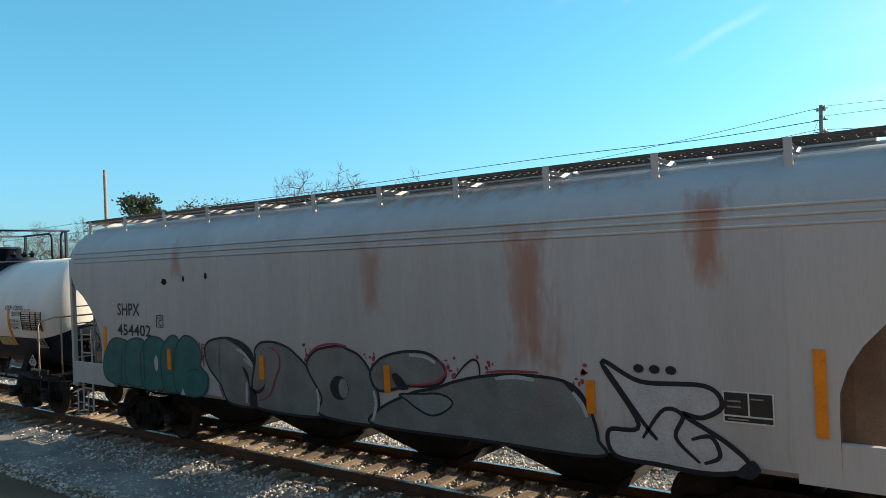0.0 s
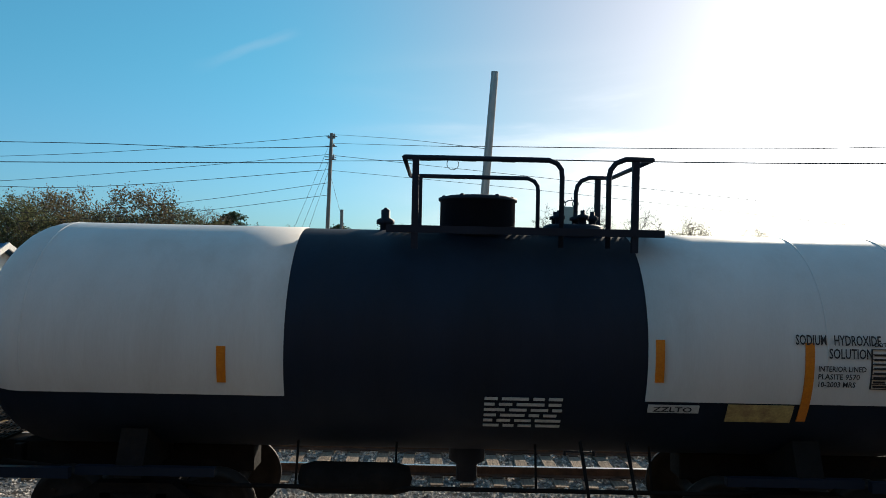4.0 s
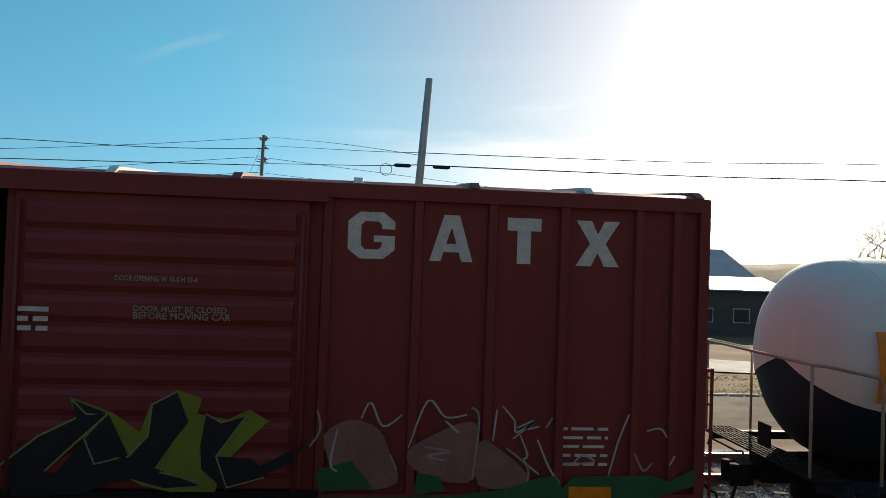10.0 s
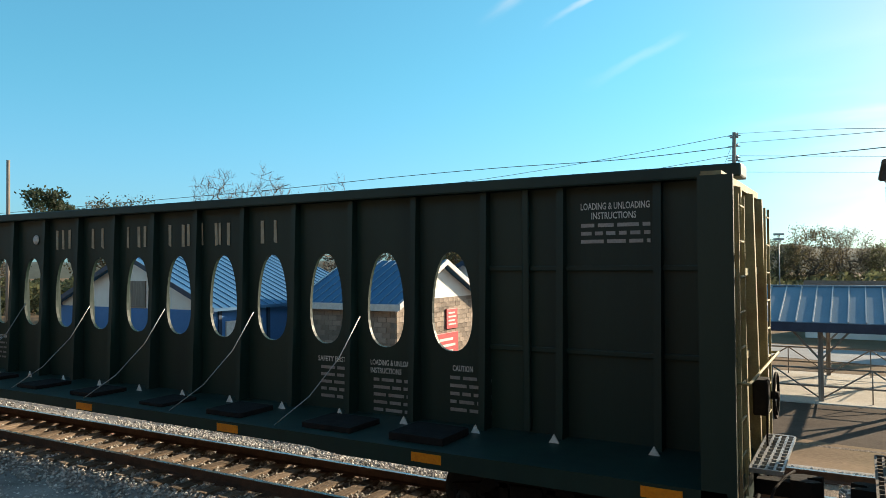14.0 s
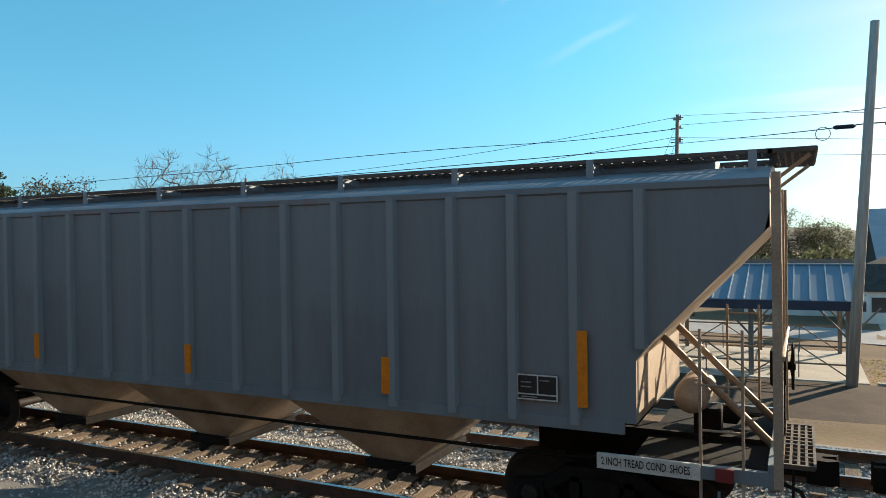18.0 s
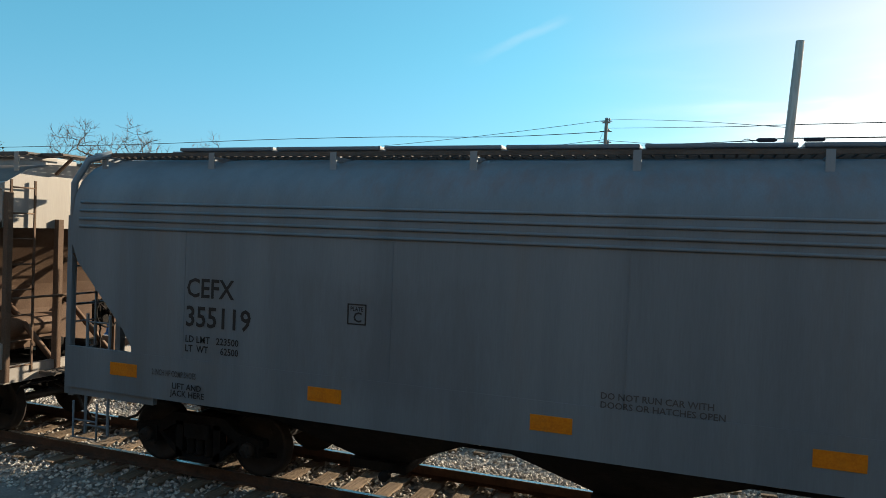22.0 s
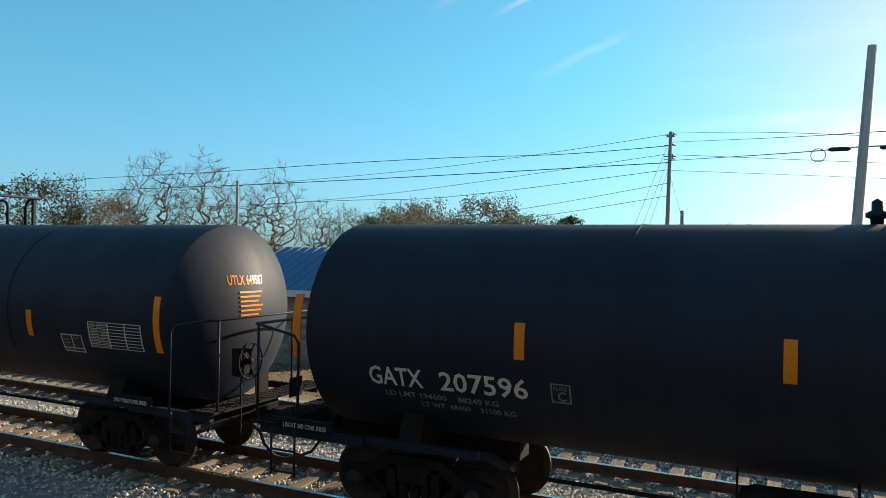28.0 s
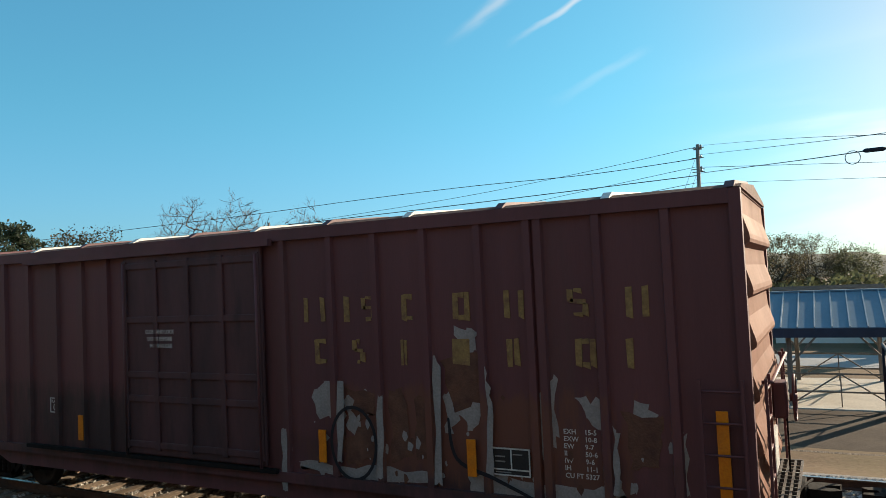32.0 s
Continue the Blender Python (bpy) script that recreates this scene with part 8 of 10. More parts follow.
def line(car, pts, w, material, y=-1.631, closed=False, name="paint_line", skin=None):
    n = len(pts)
    v = []
    for i in range(n):
        a = pts[(i - 1) % n] if closed or i else pts[0]
        b = pts[(i + 1) % n] if closed or i < n - 1 else pts[-1]
        dx, dz = b[0] - a[0], b[1] - a[1]
        d = math.hypot(dx, dz) or 1
        k = w / 2 * (1.0 if closed else 0.45 + 0.55 * math.sin(math.pi * min(1, max(0, (i + 0.5) / n))) ** 0.5)
        v += [on(skin, pts[i][0] - dz / d * k, y, pts[i][1] + dx / d * k), on(skin, pts[i][0] + dz / d * k, y, pts[i][1] - dx / d * k)]
    m = n if closed else n - 1
    return part(name, Mesh().add(v, [(2 * i, 2 * i + 1, 2 * ((i + 1) % n) + 1, 2 * ((i + 1) % n)) for i in range(m)]), material, car)


SPRAY["smoke"] = mat("thin_grey_spray", (0.185, 0.20, 0.20), (0.105, 0.118, 0.12), 0.5, scale=1.3, stain=(0.22, 0.11, 0.07), stain_amt=0.55, bump=0.02)
COATS = [0]


def bubble(car, pts, fillm, linem, w=0.06, y=-1.626):
    """A filled shape with an outline; each one lies a coat of paint above the last."""
    COATS[0] = (COATS[0] + 1) % 6
    y -= COATS[0] * 0.0009
    c = curve(pts)
    fill(car, c, fillm, y)
    line(car, c, w, linem, y - 0.0005, True)


def oval(cx, cz, rx, rz, n=20, a0=0.0):
    return [(cx + rx * math.cos(a0 + 6.2832 * k / n), cz + rz * math.sin(a0 + 6.2832 * k / n)) for k in range(n)]


# pale grey hopper
X = -8.075
car = HOP1
off = lambda pts: [(a - X, b) for a, b in pts]
teal = [[(-14.8, 1.3), (-14.85, 1.7), (-14.6, 2.1), (-14.25, 2.15), (-14.0, 2.0), (-13.95, 1.4), (-14.3, 1.2)], [(-14.0, 1.3), (-14.0, 2.0), (-13.7, 2.18), (-13.4, 2.1), (-13.3, 1.7), (-13.35, 1.3), (-13.7, 1.2)],
        [(-13.4, 1.25), (-13.42, 1.9), (-13.15, 2.22), (-12.75, 2.15), (-12.55, 1.75), (-12.65, 1.3), (-13.0, 1.18)], [(-12.7, 1.25), (-12.75, 1.9), (-12.5, 2.25), (-12.25, 2.2), (-12.2, 1.7), (-12.25, 1.25), (-12.5, 1.18)],
        [(-12.28, 1.3), (-12.25, 1.95), (-12.0, 2.28), (-11.7, 2.2), (-11.55, 1.95), (-11.6, 1.75), (-11.42, 1.55), (-11.55, 1.22), (-12.0, 1.16)]]
for p in teal:
    mx_ = sum(a for a, b in p) / len(p)
    bubble(car, off([(mx_ + (a - mx_) * 1.22, b) for a, b in p]), SPRAY["teal"], SPRAY["deepteal"], 0.034)
fill(car, off(oval(-12.98, 1.72, 0.065, 0.15)), M["lgrey"], -1.634)
fill(car, off([(-12.2, 1.16), (-12.12, 1.3), (-12.05, 1.17)]), M["lgrey"], -1.634)
for a, b, c_, d in ((-14.3, 1.25, -14.2, 2.0), (-13.4, 1.3, -13.42, 2.05), (-11.95, 1.62, -11.6, 1.66)):
    line(car, off([(a, b), ((a + c_) / 2, (b + d) / 2 + 0.03), (c_, d)]), 0.025, SPRAY["deepteal"], -1.634)
CHROME_A = [[(-3.68, 2.03), (-3.58, 2.19), (-3.28, 2.27), (-2.89, 2.28), (-2.61, 2.13), (-2.32, 1.88), (-2.25, 1.49), (-2.23, 1.15), (-2.99, 1.14), (-3.24, 1.44), (-3.58, 1.74)], [(-2.37, 1.48), (-2.26, 1.93), (-2.26, 2.11), (-2.09, 2.24), (-1.76, 2.26), (-1.44, 2.19), (-1.18, 2.05), (-0.95, 1.87), (-0.76, 1.65), (-0.67, 1.44), (-0.69, 1.12), (-2.28, 1.13)]]
CHROME_B = [[(-0.98, 1.89), (-0.82, 2.13), (-0.56, 2.22), (-0.22, 2.26), (-0.07, 2.22), (0.18, 2.13), (0.39, 1.91), (0.52, 1.63), (0.54, 1.38), (0.43, 1.11), (-0.69, 1.15), (-0.67, 1.44)], [(0.52, 1.34), (1.16, 1.64), (1.59, 1.74), (1.94, 1.86), (2.32, 1.95), (2.76, 2.01), (3.23, 2.02), (3.58, 1.99), (3.79, 1.89), (3.91, 1.72), (3.98, 1.56), (4.03, 1.32), (4.0, 1.11), (2.32, 1.11), (0.47, 1.11)]]
CHROME_C = [[(0.39, 1.87), (0.56, 2.08), (0.84, 2.19), (1.16, 2.24), (1.47, 2.23), (1.71, 2.12), (1.8, 1.97), (1.71, 1.83), (1.48, 1.76), (1.12, 1.74), (0.56, 1.63)]]
CHROME = CHROME_A + CHROME_B + CHROME_C
LENS = [(0.96, 1.61), (1.36, 1.65), (1.71, 1.67), (1.9, 1.57), (1.75, 1.43), (1.52, 1.36), (1.28, 1.43), (1.08, 1.54)]
SHADES = [[(-3.04, 2.28), (-2.65, 2.26), (-2.34, 2.09), (-2.28, 1.9), (-2.42, 1.96), (-2.65, 2.13)], [(-2.61, 1.82), (-2.46, 1.7), (-2.41, 1.48), (-2.27, 1.4), (-2.24, 1.15), (-2.42, 1.14), (-2.44, 1.48), (-2.54, 1.67)], [(0.82, 1.87), (0.92, 1.91), (1.06, 1.8), (1.12, 1.7), (0.94, 1.69)], [(3.58, 1.99), (3.79, 1.9), (3.93, 1.71), (3.91, 1.61), (3.76, 1.81)], [(-2.42, 1.46), (-2.27, 1.36), (-2.07, 1.43), (-2.0, 1.61), (-2.06, 1.5), (-2.25, 1.42)]]
GLINTS = [[(-2.74, 2.11), (-2.53, 2.02), (-2.33, 1.83), (-2.56, 1.94)], [(-2.5, 1.54), (-2.52, 1.18)], [(-0.76, 1.56), (-0.73, 1.35), (-0.76, 1.18)], [(2.61, 1.95), (2.9, 1.99), (3.19, 1.97)], [(3.72, 1.86), (3.84, 1.72), (3.9, 1.57)], [(1.16, 2.19), (1.44, 2.18), (1.63, 2.1)], [(0.45, 1.62), (0.49, 1.42), (0.41, 1.17)]]
PINKS = [[(-1.9, 2.18), (-1.67, 2.08), (-1.63, 1.86), (-1.76, 1.64), (-1.9, 1.38), (-2.18, 1.25)], [(-1.0, 2.02), (-0.73, 2.22), (-0.35, 2.29), (-0.07, 2.26)], [(1.16, 1.76), (1.55, 1.81), (1.77, 1.93), (1.8, 2.05), (1.67, 2.16)], [(2.46, 2.02), (2.8, 2.06), (3.26, 2.07)], [(-3.76, 2.14), (-3.71, 1.73)], [(-3.29, 1.44), (-3.16, 1.22)]]
SPRIG = [(1.94, 1.9), (2.13, 2.1), (2.28, 2.18), (2.36, 2.07), (2.34, 1.64)]
EYE = [(-0.26, 1.61), (-0.06, 1.62), (-0.26, 1.42)]
CHROME, SHADES, GLINTS, PINKS = ([[(a + 0.35, b) for a, b in p] for p in g] for g in (CHROME, SHADES, GLINTS, PINKS))
LENS, SPRIG, EYE = ([(a + 0.35, b) for a, b in p] for p in (LENS, SPRIG, EYE))
for k, p in enumerate(CHROME):
    bubble(car, p, SPRAY["smoke"], SPRAY["ink"], 0.042)
fill(car, curve(LENS), SPRAY["chrome"], -1.6335)
line(car, curve(LENS), 0.03, SPRAY["ink"], -1.634, True)
for p in SHADES:
    fill(car, curve(p, True, 4), SPRAY["ink"], -1.634)
for p in GLINTS:
    line(car, curve(p, False), 0.055, SPRAY["glint"], -1.635)
for p in PINKS:
    line(car, curve(p, False), 0.035, SPRAY["pink"], -1.6345)
line(car, curve(SPRIG, False), 0.03, SPRAY["ink"], -1.628)
ex, ez = EYE[0]
er, eh = EYE[1][0] - ex, ez - EYE[2][1]
fill(car, oval(ex, ez, er, eh), SPRAY["ink"], -1.635)
fill(car, oval(ex + er * 0.42, ez, er * 0.5, eh * 0.8), SPRAY["chrome"], -1.6355)
rr_ = random.Random(6)
for cx, cz in ((-3.75, 2.05), (-0.95, 2.1), (0.42, 2.1), (1.9, 2.0), (3.8, 2.05), (-2.2, 1.25), (2.5, 2.05)):
    for q in range(9):
        fill(car, oval(cx + 0.35 + rr_.gauss(0, 0.06), cz + rr_.gauss(0, 0.08), rr_.uniform(0.012, 0.035), rr_.uniform(0.012, 0.04), 8), SPRAY["pink"], -1.6262)
# pale letter with ink outline
sq = lambda pts: off([(-3.61 + (a + 4.15) * 0.856, b) for a, b in pts])
big = [(-4.15, 2.25), (-3.6, 2.05), (-2.75, 2.05), (-2.55, 1.85), (-2.8, 1.7), (-3.05, 1.72), (-2.5, 1.45), (-2.25, 1.22), (-2.7, 1.1), (-3.4, 1.12), (-4.0, 1.16), (-4.08, 1.45), (-3.65, 1.55)]
bubble(car, sq(big), SPRAY["pale"], SPRAY["ink"], 0.055)
for p in ([(-3.6, 1.4), (-3.3, 1.75), (-3.05, 1.7), (-3.15, 1.45), (-2.85, 1.2)], [(-2.95, 1.45), (-2.7, 1.5), (-2.6, 1.3), (-2.8, 1.2)], [(-4.1, 2.2), (-3.6, 1.6), (-3.4, 1.4)]):
    line(car, curve(sq(p), False), 0.05, SPRAY["ink"], -1.634)
for k in range(3):
    fill(car, sq(oval(-3.62 + k * 0.22, 2.2, 0.075, 0.05, 12)), SPRAY["ink"], -1.634)
fill(car, curve(sq([(-2.42, 1.14), (-2.22, 1.3), (-2.12, 1.2), (-2.24, 1.1)])), SPRAY["navy"], -1.633)
# red boxcar, closed door and right half
car, X = REDBOX, -65.4
Y = -1.70
LIME = [[(1.05, 2.07), (1.49, 1.91), (1.78, 1.71), (1.86, 1.97), (2.14, 2.16), (2.4, 2.07), (2.36, 1.91), (2.67, 1.85), (2.9, 1.96), (3.11, 1.84), (2.88, 1.62), (2.65, 1.38), (2.57, 1.08), (2.23, 1.05), (1.81, 1.15), (1.45, 1.34), (1.22, 1.63)]]
INK_A = [[(1.45, 1.9), (1.68, 1.44), (1.86, 1.67), (1.89, 2.0), (2.14, 2.14), (2.27, 1.82), (2.11, 1.6), (1.95, 1.33), (2.41, 1.15), (2.05, 1.12), (1.7, 1.22), (1.31, 1.11), (0.93, 1.26), (1.22, 1.63)], [(2.45, 1.91), (2.61, 1.82), (2.87, 1.89), (2.72, 1.67), (2.57, 1.46), (2.93, 1.44), (3.03, 1.36), (3.52, 1.62), (3.35, 1.39), (2.69, 1.09), (2.42, 1.32), (2.4, 1.57)]]
INK_B = [[(1.08, 2.04), (1.45, 1.9), (1.08, 1.54), (0.8, 1.25), (1.46, 1.38), (1.63, 1.22), (1.18, 1.05), (0.52, 1.04), (0.4, 1.36), (0.76, 1.66), (1.13, 1.85)]]
INK = INK_A + INK_B
LIMELINES = [[(1.08, 2.04), (1.23, 1.89), (1.45, 1.9), (1.08, 1.54), (0.84, 1.3)], [(1.65, 1.44), (1.86, 1.67), (1.89, 2.0), (2.14, 2.14)], [(2.45, 1.91), (2.61, 1.82), (2.87, 1.89), (2.57, 1.46), (2.69, 1.13), (3.08, 1.24)], [(0.4, 1.36), (0.76, 1.66), (1.13, 1.85)], [(1.22, 1.63), (1.33, 1.37), (1.58, 1.44)], [(1.95, 1.33), (2.08, 1.55), (2.0, 1.29), (2.41, 1.19)]]
GHOST = [(-4.76, 1.47), (-4.73, 1.98), (-4.42, 2.13), (-4.07, 2.03), (-4.03, 1.89), (-3.63, 2.15), (-3.36, 1.97), (-3.35, 1.21), (-4.02, 1.2), (-4.61, 1.47)]
GHOSTINK = [[(-4.73, 1.98), (-4.42, 2.13), (-4.07, 2.03), (-4.03, 1.89), (-3.63, 2.15), (-3.36, 1.97)], [(-4.07, 2.03), (-4.15, 1.61), (-4.12, 1.22)], [(-4.43, 1.93), (-4.19, 1.8), (-3.88, 1.95)], [(-4.0, 1.61), (-3.96, 1.5), (-3.76, 1.54), (-3.8, 1.68), (-3.61, 1.71)]]
SPIKES_A = [[(-4.79, 1.52), (-4.7, 2.49), (-4.47, 2.13), (-4.03, 2.0), (-3.66, 2.4), (-3.85, 2.5), (-3.68, 2.15), (-3.29, 2.37), (-3.38, 1.64)], [(-4.96, 1.63), (-4.88, 2.15)], [(-4.57, 2.15), (-4.57, 2.49)], [(-3.26, 1.97), (-3.18, 1.86), (-3.26, 1.21)], [(-2.41, 1.92), (-2.23, 1.74), (-2.41, 1.27), (-1.92, 1.5), (-2.35, 1.53), (-1.67, 1.49)], [(-2.24, 1.87), (-2.34, 1.58), (-1.83, 1.66), (-2.18, 1.38), (-1.65, 1.16)], [(-2.73, 1.77), (-2.59, 1.89), (-2.67, 1.25)]]
SPIKES_B = [[(-3.22, 1.16), (-2.98, 1.26), (-2.72, 1.19)], [(-2.08, 1.7), (-1.96, 1.55), (-1.71, 1.59)]]
SPIKES = SPIKES_A + SPIKES_B
MURK = [(-5.67, 1.02), (-5.3, 1.18), (-4.9, 1.04), (-4.4, 1.22), (-3.9, 1.06), (-3.5, 1.12), (-2.96, 1.26), (-2.4, 1.08), (-1.65, 1.13), (-1.7, 0.95), (-3.2, 0.98), (-5.71, 0.86)]
ROSE = [[(3.69, 1.67), (3.98, 1.85), (4.29, 1.74), (4.42, 1.47), (4.51, 1.16), (4.12, 1.09), (3.81, 1.31)], [(4.62, 1.52), (4.93, 1.71), (5.22, 1.83), (5.39, 1.77), (5.38, 1.23), (5.06, 1.17), (4.69, 1.31)], [(5.42, 1.62), (5.63, 1.55), (5.95, 1.28), (5.94, 1.12), (5.41, 1.14)]]
TAGS_A = [[(3.61, 1.96), (3.65, 1.74), (3.54, 1.55)], [(4.09, 1.86), (4.19, 2.04), (4.33, 1.78), (4.54, 1.91)], [(4.62, 1.55), (4.82, 2.07), (5.02, 1.89), (5.26, 1.92)], [(5.31, 2.0), (5.4, 1.87), (5.34, 1.2)], [(5.6, 1.98), (5.56, 1.63)], [(5.66, 2.02), (5.8, 1.86), (5.83, 1.73), (6.06, 1.87), (5.79, 1.66)], [(5.71, 1.56), (5.96, 1.35), (5.96, 1.15)], [(5.87, 1.7), (5.96, 1.48), (5.92, 1.41), (6.1, 1.26)]]
TAGS_B = [[(6.07, 1.65), (6.21, 1.34), (6.34, 1.16)], [(6.16, 1.78), (6.24, 1.9)], [(6.39, 1.38), (6.73, 1.4), (6.6, 1.48), (6.49, 1.39)], [(7.13, 1.95), (7.01, 1.65), (6.89, 1.21)], [(7.2, 1.51), (7.31, 1.31), (7.41, 1.4)], [(7.34, 1.76), (7.5, 1.79), (7.58, 1.69)], [(7.68, 1.48), (7.62, 1.37)], [(4.79, 1.56), (5.08, 1.51), (4.83, 1.46), (5.03, 1.41)], [(5.83, 1.78), (6.02, 1.86), (5.94, 1.77), (6.09, 1.8)]]
TAGS_C = [[(3.84, 1.75), (3.77, 1.38), (3.85, 1.28)], [(4.42, 1.47), (4.5, 1.3)], [(5.02, 1.85), (5.17, 1.72)]]
TAGS = TAGS_A + TAGS_B + TAGS_C
GREENS = [[(3.17, 1.0), (5.05, 1.02), (5.72, 1.1), (6.1, 1.23), (6.28, 1.25), (6.37, 1.11), (6.49, 1.24), (6.83, 1.25), (7.4, 1.26), (7.61, 1.19), (7.92, 1.34), (7.91, 1.14), (6.9, 0.84), (5.04, 0.83), (3.16, 0.81)], [(3.62, 1.3), (4.0, 1.4), (4.25, 1.1), (3.66, 1.06)], [(4.73, 1.28), (4.98, 1.23), (5.05, 1.07), (4.68, 1.03)]]
for p in LIME:
    fill(car, p, SPRAY["lime"], Y)
for k, p in enumerate(INK):
    fill(car, p, SPRAY["ink"], Y - 0.002 - 0.001 * k)
for p in LIMELINES:
    line(car, p, 0.022, SPRAY["limeline"], Y - 0.008)
fill(car, MURK, SPRAY["navy"], -1.6165)
fill(car, curve(GHOST, True, 3), SPRAY["dullsilver"], -1.6175)
for p in GHOSTINK:
    line(car, p, 0.035, SPRAY["ink"], -1.6195)
for p in SPIKES:
    line(car, p, 0.026, SPRAY["silver"], -1.621)
for k, p in enumerate(ROSE):
    fill(car, curve(p, True, 3), SPRAY["rose"], -1.6165 - 0.0004 * k)
for k, p in enumerate(GREENS):
    fill(car, p, SPRAY["mint"], -1.633 if k == 0 else -1.6185)
for k, p in enumerate(TAGS):
    line(car, curve(p, False, 4), 0.024, SPRAY["silver"] if k % 3 else SPRAY["dullsilver"], -1.6205)
for cx, cz, w2 in ((-67.3, 2.75, 0.14), (-67.2, 2.60, 0.10), (-67.28, 2.44, 0.12)):
    fill(car, off([(cx - w2, cz - 0.03), (cx - w2 * 0.2, cz - 0.06), (cx + w2 * 0.4, cz + 0.01), (cx + w2, cz + 0.05), (cx - w2 * 0.3, cz + 0.05)]), SPRAY["silver"], -1.619)
# chalk scrawls on the black tanks
for car, X, x0, z0, w2, sd in ((TANK11, -194.15, -195.75, 1.85, 1.8, 3), (TANK10, -175.9, -174.3, 1.95, 1.3, 6), (TANK10, -175.9, -172.6, 1.8, 0.8, 8)):
    r = random.Random(sd)
    n = int(w2 / 0.22)
    for i in range(n):
        cx = x0 + i * w2 / n - X
        pts = [(cx + r.uniform(-0.03, 0.02), z0 + r.uniform(0.18, 0.3)), (cx + 0.03, z0 + r.uniform(-0.02, 0.06)), (cx + r.uniform(0.06, 0.12), z0 + r.uniform(0.12, 0.22)), (cx + r.uniform(0.04, 0.1), z0 + r.uniform(0.22, 0.3)), (cx + 0.16, z0 + r.uniform(0.0, 0.08)), (cx + 0.24, z0 + r.uniform(0.1, 0.2))]
        line(car, curve(pts, False, 6), 0.020 if car is TANK11 else 0.013, SPRAY["chalk"], NEAR - 0.006, skin=(BT[0], BT[1]))
fill(TANK11, oval(-191.85 + 194.15, 1.97, 0.30, 0.075), M["paintyellow"], NEAR - 0.004, skin=BT)
fill(TANK11, oval(-191.85 + 194.15, 1.97, 0.26, 0.05), M["darkpanel"], NEAR - 0.006, skin=BT)
line(TANK11, [(-192.05 + 194.15, 1.97), (-191.65 + 194.15, 1.972)], 0.04, M["paintyellow"], NEAR - 0.008, skin=BT)
# maroon boxcar: old silver fill-ins between the posts
car, X = MAROON, -212.45
r = random.Random(77)
WHITES_A = [[(2.27, 2.09), (2.54, 2.3), (2.75, 2.27), (2.73, 1.87), (2.42, 1.77)], [(2.02, 1.22), (3.0, 1.14), (4.22, 1.2), (4.21, 1.06), (3.0, 0.98), (2.07, 1.06)], [(5.57, 2.11), (5.86, 2.5), (5.86, 1.75), (5.7, 1.47), (5.57, 1.66)], [(2.84, 2.11), (3.19, 2.2), (3.33, 2.05), (3.02, 1.57), (2.88, 1.72)], [(4.35, 2.17), (4.61, 2.25), (4.94, 2.12), (4.75, 1.68), (4.6, 1.96), (4.41, 1.66)]]
WHITES_B = [[(4.65, 1.17), (4.9, 1.26), (5.53, 1.18), (6.27, 1.18), (6.56, 1.34), (6.61, 1.09), (5.6, 0.91), (4.72, 0.89)], [(6.07, 2.23), (6.39, 2.18), (6.47, 1.79), (6.23, 1.91)], [(7.21, 1.9), (7.31, 1.84), (7.31, 1.22), (7.21, 1.21)], [(6.73, 2.19), (7.0, 2.08), (6.91, 1.56), (6.75, 1.81)], [(4.56, 3.02), (4.89, 2.98), (4.8, 2.69), (4.63, 2.76)]]
WHITES = WHITES_A + WHITES_B
RUSTS = [[(2.77, 1.55), (3.22, 1.74), (3.35, 1.36), (3.0, 1.18), (2.81, 1.24)], [(3.53, 2.14), (3.81, 2.22), (3.87, 1.4), (3.59, 1.3)], [(3.9, 2.08), (4.26, 2.16), (4.22, 1.35), (3.96, 1.33)], [(4.37, 2.61), (4.88, 2.69), (4.98, 2.12), (4.51, 1.96)], [(6.66, 2.06), (7.06, 2.02), (7.03, 1.51), (6.7, 1.42)], [(2.9, 2.19), (3.34, 2.17), (3.33, 1.9), (3.03, 1.8)]]
POSTCHIPS = [[(2.75, 2.31), (2.85, 2.31), (2.82, 1.24), (2.72, 1.23)], [(3.39, 2.13), (3.49, 2.13), (3.46, 1.06), (3.36, 1.05)], [(4.28, 2.68), (4.36, 2.54), (4.32, 1.07), (4.21, 1.06)], [(4.99, 2.55), (5.05, 2.12), (5.03, 1.2), (4.94, 1.27)], [(6.52, 1.92), (6.58, 1.8), (6.56, 1.14), (6.49, 1.14)], [(1.76, 1.61), (1.85, 1.62), (1.83, 0.75), (1.74, 0.74)]]
RING = [(3.0, 1.57), (3.33, 1.59), (2.98, 1.03)]


def ragged(pts, amount, n=5):
    """A polygon with a torn edge."""
    out = []
    for (a, b), (c, d) in zip(pts, pts[1:] + pts[:1]):
        for k in range(n):
            t = k / n
            out.append((a + (c - a) * t + r.gauss(0, amount), b + (d - b) * t + r.gauss(0, amount)))
    return out


